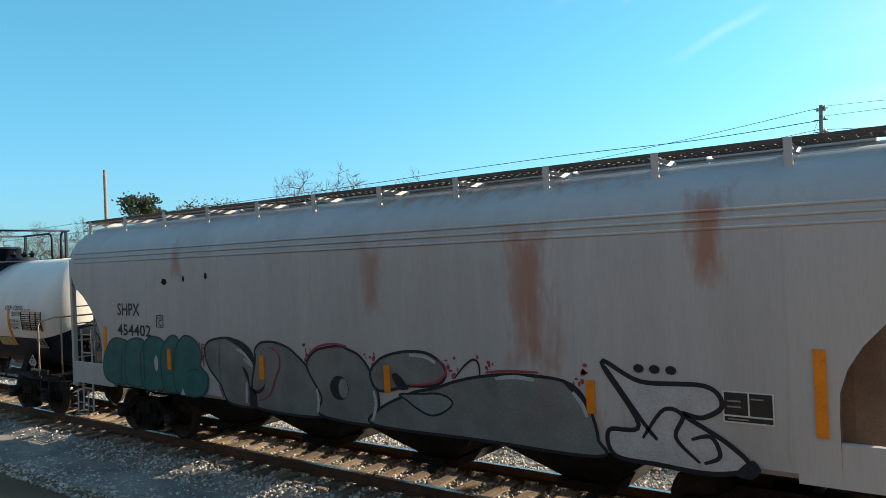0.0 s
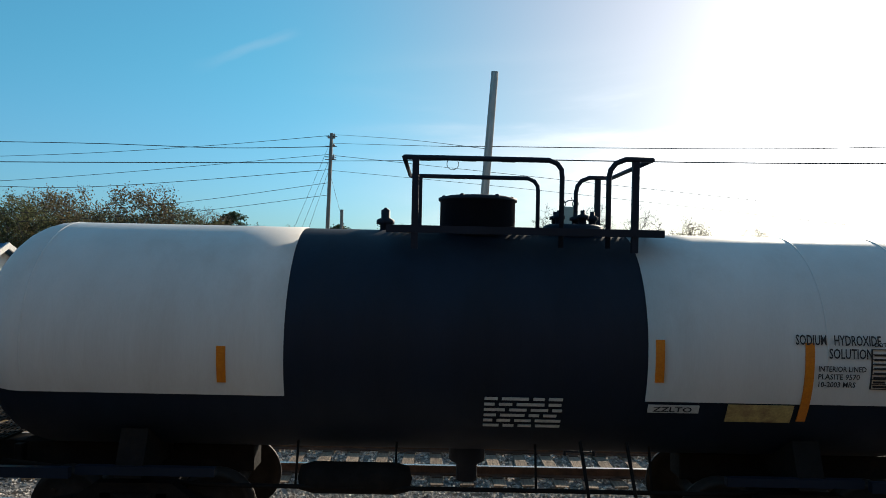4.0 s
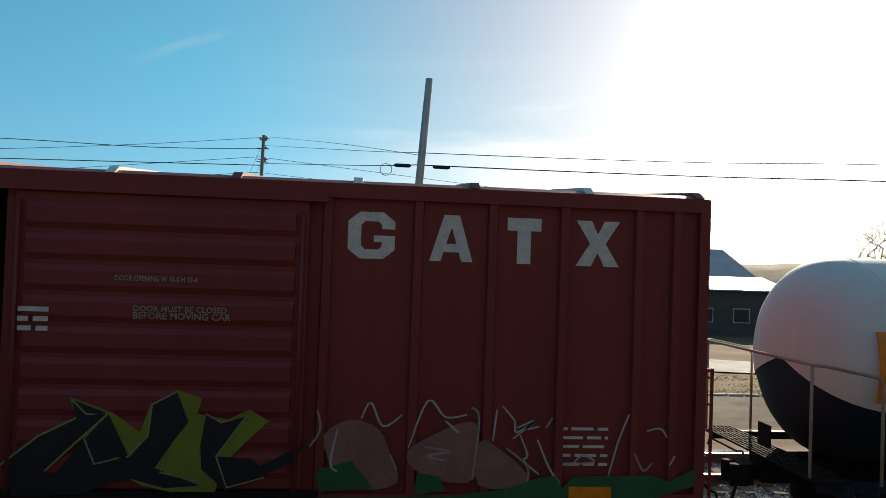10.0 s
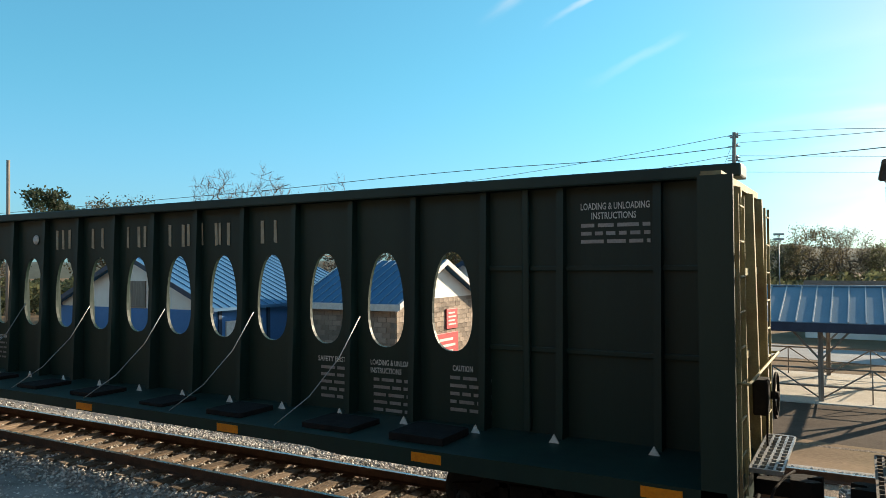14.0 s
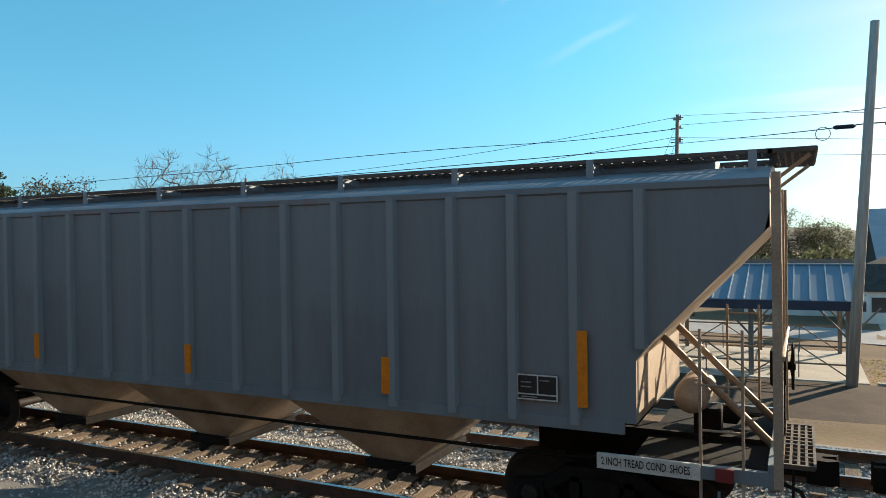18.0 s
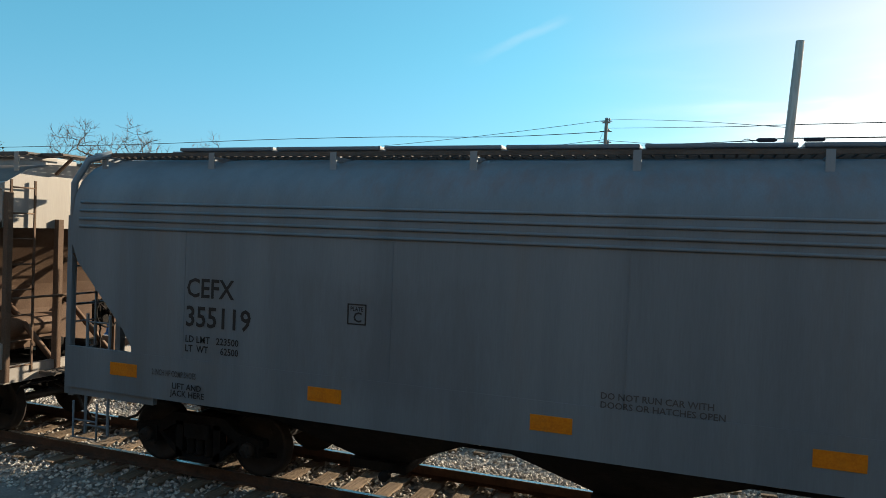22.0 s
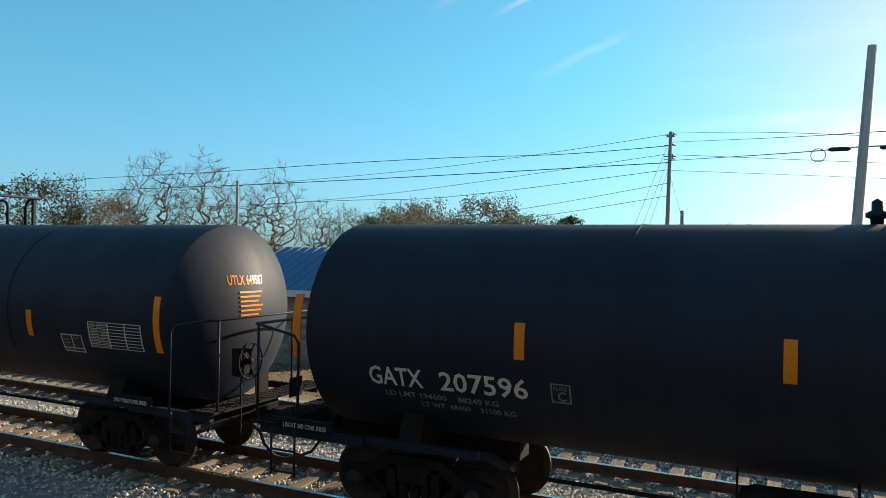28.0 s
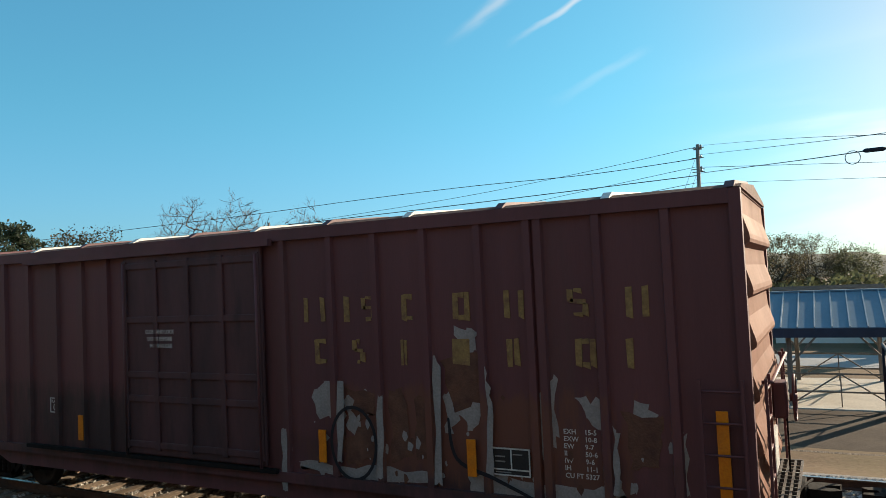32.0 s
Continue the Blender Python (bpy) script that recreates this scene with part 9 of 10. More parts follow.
for k, p in enumerate(WHITES):
    fill(car, ragged(p, 0.025), SPRAY["dullsilver"], -1.5665 - 0.0005 * (k % 2))
for k, p in enumerate(RUSTS):
    fill(car, ragged(p, 0.03), M["rustbrown"], -1.5690 - 0.0005 * (k % 2))
for p in POSTCHIPS:
    fill(car, ragged(p, 0.012), SPRAY["dullsilver"], -1.618)
for k in range(70):
    cx, cz = r.uniform(1.7, 7.4), 1.05 + abs(r.gauss(0, 0.5))
    s_ = r.uniform(0.01, 0.04)
    fill(car, [(cx + s_ * 1.3 * math.cos(q) * r.uniform(0.5, 1.3), cz + s_ * 2.2 * math.sin(q) * r.uniform(0.5, 1.3)) for q in range(6)], SPRAY["dullsilver"] if k % 3 else M["rustbrown"], -1.570 - 0.0001 * k)
line(car, oval(RING[0][0], RING[0][1] - 0.08, 0.36, 0.48, 28), 0.045, SPRAY["ink"], -1.625, True)
line(car, curve(off([(-208.0, 1.9), (-207.9, 1.4), (-207.4, 1.2), (-206.9, 1.0)]), False), 0.05, SPRAY["ink"], -1.625)


def worn(material, spots, colour, soft=0.12, thr=0.52):
    """Blend a stain colour into a car's paint inside boxes (x, half width, low z, high z) of its own space, broken up by noise."""
    n, l = material.node_tree.nodes, material.node_tree.links
    b = n["Principled BSDF"]
    src = b.inputs["Base Color"].links[0].from_socket
    co = n.new("ShaderNodeTexCoord")
    sp = n.new("ShaderNodeSeparateXYZ")
    l.new(co.outputs["Object"], sp.inputs[0])
    nz = n.new("ShaderNodeTexNoise")
    nz.inputs["Scale"].default_value, nz.inputs["Detail"].default_value, nz.inputs["Roughness"].default_value = 2.2, 8, 0.7
    mp = n.new("ShaderNodeMapping")
    mp.inputs["Scale"].default_value = (2.2, 1, 0.55)
    l.new(co.outputs["Object"], mp.inputs[0])
    l.new(mp.outputs[0], nz.inputs["Vector"])
    total = None

    def math_(op, a, b_=None, c=None):
        q = n.new("ShaderNodeMath")
        q.operation = op
        for i, s in enumerate((a, b_, c)):
            if s is None:
                continue
            if isinstance(s, (int, float)):
                q.inputs[i].default_value = s
            else:
                l.new(s, q.inputs[i])
        return q.outputs[0]

    for x, hw, z0, z1 in spots:
        dx = math_("ABSOLUTE", math_("SUBTRACT", sp.outputs[0], x))
        fx = math_("SUBTRACT", 1.0, math_("DIVIDE", dx, hw))
        fz = math_("MINIMUM", math_("DIVIDE", math_("SUBTRACT", sp.outputs[2], z0), 0.5), math_("DIVIDE", math_("SUBTRACT", z1, sp.outputs[2]), 0.5))
        m_ = math_("MINIMUM", math_("MAXIMUM", math_("MINIMUM", fx, fz), 0.0), 1.0)
        total = m_ if total is None else math_("MAXIMUM", total, m_)
    k = n.new("ShaderNodeMapRange")
    k.inputs[1].default_value, k.inputs[2].default_value = thr, thr + soft * 2.5
    l.new(math_("MULTIPLY_ADD", total, 0.42, math_("MULTIPLY", nz.outputs[0], 0.85)), k.inputs[0])
    gate = math_("MULTIPLY", k.outputs[0], math_("MINIMUM", math_("MULTIPLY", total, 3.0), 0.8))
    mx = n.new("ShaderNodeMixRGB")
    mx.inputs[2].default_value = (*colour, 1)
    l.new(gate, mx.inputs[0])
    l.new(src, mx.inputs[1])
    l.new(mx.outputs[0], b.inputs["Base Color"])


paint1 = M["lgrey"].copy()
paint1.name = "rusty_light_grey_paint"
for o in HOP1.children:
    if o.name.split(".")[0] in ("body", "side_bead"):
        o.data.materials[0] = paint1
worn(paint1, [(3.5, 0.62, 1.9, 4.1), (0.84, 0.30, 2.6, 3.95), (5.75, 0.35, 3.0, 4.35), (-4.15, 0.25, 3.2, 4.2), (3.8, 1.3, 1.1, 1.9), (2.4, 3.2, 4.2, 5.4), (-3.0, 2.5, 4.3, 5.4)], (0.30, 0.10, 0.045))
worn(paint1, [(0.0, 10.0, 1.0, 4.3)], (0.31, 0.30, 0.29), 0.25, 0.55)
worn(paint5, [(0.0, 9.0, 1.1, 2.4), (-1.5, 0.25, 2.2, 3.6), (2.0, 0.22, 1.8, 3.9)], (0.15, 0.125, 0.095), 0.2, 0.46)
worn(M["hgrey"], [(0.0, 5.0, 3.95, 4.6)], (0.22, 0.10, 0.07), 0.2)
worn(M["maroon"], [(-2.2, 4.2, 0.6, 2.25), (0.1, 1.7, 0.8, 3.2), (4.6, 3.2, 0.6, 1.6)], (0.022, 0.020, 0.022), 0.16, 0.42)
worn(M["maroon"], [(4.6, 3.0, 0.9, 2.4)], (0.15, 0.06, 0.04), 0.06)
worn(M["tan"], [(-1.0, 8.0, 1.2, 2.5), (-2.5, 0.5, 1.3, 3.6), (1.2, 0.4, 1.3, 3.0)], (0.20, 0.155, 0.125), 0.2)
worn(M["hgrey"], [(-3.0, 2.2, 1.3, 3.2), (3.5, 2.5, 1.3, 3.0)], (0.12, 0.14, 0.165), 0.2)
# ---- trees ----
def limb_tree(seed, h, rx, rz, cz, n, r0, sprays=4):
    """Trunk and limbs that grow towards points spread through a rounded crown; returns stout wood, fine branches and branch ends."""
    r = random.Random(seed)
    pos = [Vector((0, 0, -0.3))]
    parent = [-1]
    top = cz - rz * 0.45
    lean = Vector((r.uniform(-0.05, 0.05), r.uniform(-0.05, 0.05), 0))
    for k in range(1, 9):
        pos.append(Vector((r.uniform(-0.08, 0.08), r.uniform(-0.08, 0.08), top * k / 8)) + lean * top * k / 8)
        parent.append(k - 1)
    goals = []
    while len(goals) < n:
        p = Vector((r.uniform(-1, 1), r.uniform(-1, 1), r.uniform(-1, 1)))
        if 0.12 < p.length < 1.0 and r.random() < 0.25 + 0.75 * p.length:
            lump = 1.0 + 0.28 * noise.noise(p * 2.0 + Vector((seed, 0, 0)))
            goals.append(Vector((p.x * rx * lump, p.y * rx * lump, cz + p.z * rz * lump)))
    hub = Vector((0, 0, top))
    goals.sort(key=lambda g: (g - hub).length)
    ends = []
    arr = np.zeros((9 + 3 * n, 3))
    arr[:9] = [tuple(p) for p in pos]
    m = 9
    for g in goals:
        d = arr[4:m] - np.array(tuple(g))
        cost = np.sqrt((d * d).sum(1)) + 1.1 * np.maximum(0, d[:, 2])
        q = int(cost.argmin()) + 4
        a = Vector(arr[q])
        for f in (0.35, 0.7, 1.0):
            p = a.lerp(g, f) + Vector((r.gauss(0, 0.03), r.gauss(0, 0.03), -0.05 * math.sin(f * 3.14) * (g - a).length + r.gauss(0, 0.03)))
            pos.append(p)
            parent.append(q)
            q = len(pos) - 1
            arr[m] = tuple(p)
            m += 1
        ends.append(q)
    load = [0.0] * len(pos)
    for e in ends:
        load[e] += 1
    for k in range(len(pos) - 1, 0, -1):
        load[parent[k]] += load[k]
    rad = [max(0.017, r0 * (w / n) ** 0.46) for w in load]
    wood, fine = Mesh(), Mesh()
    for k in range(1, len(pos)):
        a, b = pos[parent[k]], pos[k]
        if (b - a).length > 1e-4:
            big = load[k] > n * 0.03
            (wood if big else fine).tube([a, b], min(rad[parent[k]], rad[k] * 1.25), 7 if big else 3, rad[k], cap=False)
    for e in ends:
        d0 = (pos[e] - pos[parent[e]]).normalized()
        for _ in range(sprays):
            d = (d0 + Vector((r.uniform(-1, 1), r.uniform(-1, 1), r.uniform(-0.5, 0.9))) * 0.75).normalized()
            fine.tube([pos[e], pos[e] + d * h * r.uniform(0.03, 0.065)], 0.014, 3, 0.008, cap=False)
    return wood, fine, [pos[e] for e in ends]


def leaf_cloud(points, r, spread, per, size, flat=1.0):
    v, f = [], []
    for p in points:
        for _ in range(per):
            c = Vector(p) + Vector((r.gauss(0, spread), r.gauss(0, spread), r.gauss(0, spread * flat)))
            a = Vector((r.uniform(-1, 1), r.uniform(-1, 1), r.uniform(-1, 1))).normalized()
            b = a.orthogonal().normalized()
            s = size * r.uniform(0.5, 1.3)
            o = len(v)
            v += [c + a * s, c + b * s * 0.55, c - a * s, c - b * s * 0.55]
            f.append((o, o + 1, o + 2, o + 3))
    return Mesh().add(v, f)


def tree_kind(name, label, seed, h, rx, rz, cz, n, leaf=None, per=0, size=0.3, cloud=0.9, r0=0.24, sprays=4):
    t = thing(name, label, "tree", group="trees behind the street")
    wood, fine, tips = limb_tree(seed, h, rx, rz, cz, n, r0, sprays)
    part("trunk", wood, M["bark"], t)
    tagged(part("branchwork", fine, M["twig"], t), kind="stuff")
    if per:
        part("crown", leaf_cloud(tips, random.Random(seed + 1), cloud, per, size), leaf, t)
    return t


def pine_kind(seed, h):
    t = thing("pine_tree", "tall dark pine with a rounded ragged crown", "tree", group="trees behind the street")
    r = random.Random(seed)
    w = Mesh().tube([(0, 0, -0.3), (0.1, 0, h * 0.5), (0, 0.1, h)], 0.26, 7, 0.07)
    tips = []
    for k in range(26):
        z = h * r.uniform(0.58, 1.0)
        a = r.uniform(0, 6.28)
        ln = (1.1 - abs(z / h - 0.78) * 2.4) * h * 0.2 * r.uniform(0.6, 1.1)
        e = (math.cos(a) * ln, math.sin(a) * ln, z + r.uniform(-0.2, 0.6))
        w.tube([(0, 0, z - 0.3), e], 0.05, 4, 0.02)
        tips += [Vector(e), Vector((e[0] * 0.6, e[1] * 0.6, e[2]))]
    part("trunk", w, M["bark"], t)
    part("crown", leaf_cloud(tips, r, 0.42, 80, 0.17, 0.6), M["pine"], t)
    return t


bareA = tree_kind("bare_tree", "tall leafless winter tree with fine twigs", 11, 15.5, 3.3, 5.6, 9.8, 420, sprays=4)
bareB = tree_kind("bare_tree", "tall leafless winter tree with fine twigs", 23, 15.5, 3.5, 5.4, 10.0, 420, sprays=4)
bareC = tree_kind("bare_tree", "winter tree holding sparse brown leaves", 37, 14.0, 3.7, 5.2, 8.6, 420, M["leafbrown"], 9, 0.10, 0.4)
oakA = tree_kind("oak_tree", "broad dark evergreen oak with dense crown", 41, 13.0, 4.6, 4.6, 8.2, 230, M["leaf"], 40, 0.15, 0.42, 0.3, 2)
oakB = tree_kind("oak_tree", "rounded tree with thinning olive and brown leaves", 53, 13.0, 4.8, 4.8, 8.0, 260, M["leafbrown"], 26, 0.13, 0.42, 0.3, 3)
oakC = tree_kind("oak_tree", "broad dark evergreen oak with dense crown", 67, 12.0, 4.8, 4.0, 7.8, 220, M["leaf"], 38, 0.15, 0.42, 0.3, 2)
pineA = pine_kind(5, 13.0)
KINDS = dict(a=(bareA, 15.5), b=(bareB, 15.5), c=(bareC, 14.0), o=(oakA, 13.0), q=(oakB, 13.0), w=(oakC, 12.0), p=(pineA, 13.0))
# kind, bearing in degrees, distance, elevation of the top
STAND_A = [('b', -47.6, 78, 6.9), ('a', -44.0, 80, 7.1), ('a', -38.8, 76, 6.4), ('a', -41.6, 92, 5.2), ('c', -49.8, 96, 4.2), ('b', -35.5, 100, 4.0), ('c', -33.2, 96, 3.6), ('p', -59.0, 70, 5.2), ('q', -54.4, 78, 5.0), ('q', -51.0, 88, 3.9), ('c', -62.5, 84, 3.6), ('c', -65.5, 80, 3.4), ('b', -68, 86, 3.3), ('a', -71.5, 84, 3.0)]
STAND_B = [('o', -30.2, 92, 3.7), ('q', -27.2, 98, 4.3), ('w', -24.4, 94, 3.0), ('q', -22.2, 92, 4.7), ('c', -30, 104, 3.2), ('q', -28.6, 108, 3.6), ('w', -25.6, 110, 3.0), ('c', -17.2, 96, 3.2), ('o', -20.3, 94, 3.9), ('w', -18.0, 100, 2.6), ('p', -16.0, 104, 2.9), ('o', -13.6, 108, 2.0), ('w', -11.0, 112, 1.9), ('p', -7.9, 110, 2.2)]
STAND_C = [('o', -5.6, 118, 1.7), ('q', -3.3, 120, 2.5), ('q', -1.0, 122, 2.3), ('w', 1.4, 124, 1.4), ('a', 9.0, 104, 3.9), ('b', 12.5, 106, 4.2), ('a', 16.0, 104, 4.0), ('c', 19.5, 110, 3.2), ('b', 24, 104, 2.6), ('a', 37.0, 92, 3.8), ('b', 40.5, 88, 4.2), ('q', 43.0, 96, 2.6), ('c', 48.5, 90, 4.5), ('b', 55.5, 52, 9.5)]
STAND_D = [('a', 51.5, 70, 5.2)]
STAND = STAND_A + STAND_B + STAND_C + STAND_D
r = random.Random(8)
used = set()
for k, az, d, el in STAND:
    src, h0 = KINDS[k]
    x, y = az_xy(az, d)
    z = level(y) - 0.1
    s = (3.6 + d * math.tan(radians(el - 0.14)) - z) / h0
    m = pose(x, y, z, 0, 0, r.uniform(0, 360))
    ob = src
    if k in used:
        ob = copy_thing(src, m)
    else:
        used.add(k)
    w2 = 1.0
    ob.matrix_basis = m @ Matrix.Diagonal((s * w2 * r.uniform(0.92, 1.1), s * w2 * r.uniform(0.92, 1.1), s, 1))


def thicket():
    r = random.Random(21)
    v, f = [], []
    for _ in range(60000):
        az = r.uniform(-74, 6)
        d = r.uniform(100, 150)
        top = (4.5 + 2.2 * noise.noise((az * 0.35, 1, 0)) + 1.3 * noise.noise((az * 1.3, 5, 0)))
        z = -3.3 + top * r.random() ** 0.7
        x, y = az_xy(az, d)
        c = Vector((x, y, z))
        a = Vector((r.uniform(-1, 1), r.uniform(-1, 1), r.uniform(-1, 1))).normalized()
        b = a.orthogonal().normalized()
        s = r.uniform(0.2, 0.5)
        o = len(v)
        v += [c + a * s, c + b * s * 0.7, c - a * s, c - b * s * 0.7]
        f.append((o, o + 1, o + 2, o + 3))
    return v, f


tv, tf = thicket()
me = bpy.data.meshes.new("thicket")
me.from_pydata(tv, [], tf)
me.materials.append(M["leaf"])
tagged(new("thicket", me), "dense dark undergrowth below the trees", "thicket", kind="stuff")


# ---- buildings ----
def gable_house(name, label, x0, x1, y0, y1, z0, eave, peak, wall, roof, along="x", over=0.4, seams=0, base=None, base_h=0.0, trim=None):
    t = thing(name, label, "house", kind="")
    if along == "x":
        pts = [(y0, z0), (y1, z0), (y1, eave), ((y0 + y1) / 2, peak), (y0, eave)]
        part("wall", Mesh().prism(pts, x0, x1, "x"), wall, t)
        ym = (y0 + y1) / 2
        k = (peak - eave) / (ym - y0)
        for a, s in ((y0 - over, 1), (y1 + over, -1)):
            za = eave - over * k
            rp = part("roof", Mesh().add([(x0 - over, a, za + 0.06), (x1 + over, a, za + 0.06), (x1 + over, ym, peak + 0.06), (x0 - over, ym, peak + 0.06), (x0 - over, a, za - 0.06), (x1 + over, a, za - 0.06), (x1 + over, ym, peak - 0.02), (x0 - over, ym, peak - 0.02)], [(0, 1, 2, 3), (7, 6, 5, 4), (0, 4, 5, 1), (1, 5, 6, 2), (2, 6, 7, 3), (3, 7, 4, 0)]), roof, t)
            for i in range(seams):
                x = x0 - over + 0.05 + (x1 - x0 + 2 * over - 0.1) * i / (seams - 1)
                part("seam", Mesh().tube([(x, a, za + 0.08), (x, ym, peak + 0.08)], 0.026, 4, smooth=False), M["blueseam"], rp)
        if trim:
            for x in (x0 - over - 0.03, x1 + over + 0.03):
                for a in (y0 - over, y1 + over):
                    part("barge_board", Mesh().add([(x - 0.03, a, eave - over * k - 0.16), (x + 0.03, a, eave - over * k - 0.16), (x + 0.03, ym, peak - 0.12), (x - 0.03, ym, peak - 0.12), (x - 0.03, a, eave - over * k + 0.08), (x + 0.03, a, eave - over * k + 0.08), (x + 0.03, ym, peak + 0.1), (x - 0.03, ym, peak + 0.1)], [(0, 1, 2, 3), (7, 6, 5, 4), (0, 4, 5, 1), (1, 5, 6, 2), (2, 6, 7, 3), (3, 7, 4, 0)]), trim, t)
                part("fascia", Mesh().box(x0 - over, x1 + over, y0 - over - 0.03, y0 - over, eave - over * k - 0.2, eave - over * k + 0.06), trim, t) if x < x1 else None
    else:
        pts = [(x0, z0), (x1, z0), (x1, eave), ((x0 + x1) / 2, peak), (x0, eave)]
        part("wall", Mesh().prism(pts, y0, y1, "y"), wall, t)
        xm = (x0 + x1) / 2
        k = (peak - eave) / (xm - x0)
        for a in (x0 - over, x1 + over):
            za = eave - over * k
            rp = part("roof", Mesh().add([(a, y0 - over, za + 0.06), (xm, y0 - over, peak + 0.06), (xm, y1 + over, peak + 0.06), (a, y1 + over, za + 0.06), (a, y0 - over, za - 0.06), (xm, y0 - over, peak - 0.02), (xm, y1 + over, peak - 0.02), (a, y1 + over, za - 0.06)], [(0, 1, 2, 3), (7, 6, 5, 4), (0, 4, 5, 1), (1, 5, 6, 2), (2, 6, 7, 3), (3, 7, 4, 0)]), roof, t)
            for i in range(seams):
                y = y0 - over + (y1 - y0 + 2 * over) * i / (seams - 1)
                part("seam", Mesh().tube([(a, y, za + 0.08), (xm, y, peak + 0.08)], 0.026, 4, smooth=False), M["blueseam"], rp)
            if trim:
                part("barge_board", Mesh().add([(a, y0 - over - 0.05, za - 0.14), (xm, y0 - over - 0.05, peak - 0.1), (xm, y0 - over, peak - 0.1), (a, y0 - over, za - 0.14), (a, y0 - over - 0.05, za + 0.08), (xm, y0 - over - 0.05, peak + 0.1), (xm, y0 - over, peak + 0.1), (a, y0 - over, za + 0.08)], [(3, 2, 1, 0), (4, 5, 6, 7), (0, 1, 5, 4), (1, 2, 6, 5), (2, 3, 7, 6), (3, 0, 4, 7)]), trim, t)
    if base:
        part("lower_wall", Mesh().box(x0 - 0.03, x1 + 0.03, y0 - 0.03, y1 + 0.03, z0, z0 + base_h), base, t)
    return t


def window(t, x, y, z, w, h, face="front"):
    if face == "front":
        o = part("window", Mesh().box(x, x + w, y - 0.05, y + 0.02, z, z + h), M["paintwhite"], t, "white framed window")
        part("pane", Mesh().box(x + 0.07, x + w - 0.07, y - 0.058, y - 0.046, z + 0.07, z + h - 0.07), M["glass"], o)
    else:
        o = part("window", Mesh().box(x - 0.02, x + 0.05, y, y + w, z, z + h), M["paintwhite"], t, "white framed window")
        part("pane", Mesh().box(x + 0.046, x + 0.058, y + 0.07, y + w - 0.07, z + 0.07, z + h - 0.07), M["glass"], o)


# tan block house with a blue roof: gable wall of separate blocks
bh = gable_house("block_house", "tan block building with blue metal roof and lit gable", -20.2, -15.8, 22.9, 29.3, -0.9, 2.15, 3.62, M["mortar"], M["deepblue"], "x", 0.4, 12, trim=M["paintwhite"])
blk = Mesh().box(0, 0.03, 0.006, 0.394, 0.006, 0.194).mesh("block", M["brick"])
hlf = Mesh().box(0, 0.03, 0.006, 0.194, 0.006, 0.194).mesh("block", M["brick"])
for j in range(15):
    z = -0.9 + j * 0.2
    y = 22.9 + (0.2 if j % 2 else 0)
    if j % 2:
        part("block", hlf, None, bh, "", pose(-15.8, 22.9, z))
    while y < 29.0:
        part("block", blk, None, bh, "", pose(-15.8, y, z))
        y += 0.4
fblk = Mesh().box(0.006, 0.394, -0.03, 0, 0.006, 0.194).mesh("block", M["brick"])
for j in range(15):
    for i in range(11 if j % 2 else 10):
        part("block", fblk, None, bh, "", pose(-20.2 + i * 0.4 + (0.0 if j % 2 else 0.2), 22.86, -0.9 + j * 0.2))
# Front wall mixed darker than the gable blocks, for its shaded side.
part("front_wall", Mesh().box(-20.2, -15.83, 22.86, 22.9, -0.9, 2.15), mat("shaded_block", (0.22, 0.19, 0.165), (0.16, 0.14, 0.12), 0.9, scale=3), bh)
part("gable_boarding", Mesh().prism([(22.95, 2.1), (29.25, 2.1), (26.1, 3.5)], -15.8, -15.75, "x"), M["whitewall"], bh, "white gable boarding")
part("door", Mesh().box(-15.79, -15.72, 23.9, 24.15, -0.8, 1.6), M["darkwall"], bh)
part("meter_box", Mesh().box(-15.78, -15.5, 24.3, 24.7, 0.1, 0.6, 0.02), M["galv"], bh, "grey electric meter box")
part("service_mast", Mesh().tube([(-15.45, 24.1, -0.6), (-15.45, 24.1, 3.9), (-15.35, 24.0, 4.05)], 0.04, 6), M["running"], bh)
for y, z, w2, h2 in ((26.6, 0.75, 0.95, 0.85), (25.7, -0.75, 1.9, 1.35)):
    s = part("sign", Mesh().box(-15.76, -15.70, y, y + w2, z, z + h2, 0.01), mat("red_sign", (0.5, 0.06, 0.07), None, 0.5), bh, "red painted sign")
    for q in range(4):
        part("sign_bar", Mesh().box(-15.70, -15.692, y + w2 * 0.15, y + w2 * (0.85 - 0.1 * (q % 2)), z + h2 * (0.18 + 0.19 * q), z + h2 * (0.26 + 0.19 * q)), M["paintwhite"], s)
# long building with blue lower wall
b1 = gable_house("blue_white_building", "gabled building, cream above and blue below, blue metal roof", -32.5, -22.5, 20.1, 30.0, -1.0, 1.95, 3.98, M["whitewall"], M["deepblue"], "y", 0.35, 26, M["bluewall"], 2.75, M["bluetrim"])
# Flat brown rectangle on the front gable.
part("boarded_panel", Mesh().box(-28.4, -26.6, 20.02, 20.1, 1.78, 2.9), M["pole"], b1, "flat brown patch on the gable")
part("side_sign", Mesh().box(-22.46, -22.38, 20.6, 22.6, 0.1, 1.3, 0.01), M["paintwhite"], b1, "white sign board")
part("side_sign_mark", Mesh().prism([(20.9, 0.4), (21.9, 0.5), (21.4, 0.9)], -22.38, -22.372, "x"), M["paintblack"], b1)
for y in (20.3, 23.0):
    part("corner_board", Mesh().box(-22.47, -22.40, y - 0.08, y + 0.08, -1.0, 1.75), M["bluetrim"], b1)
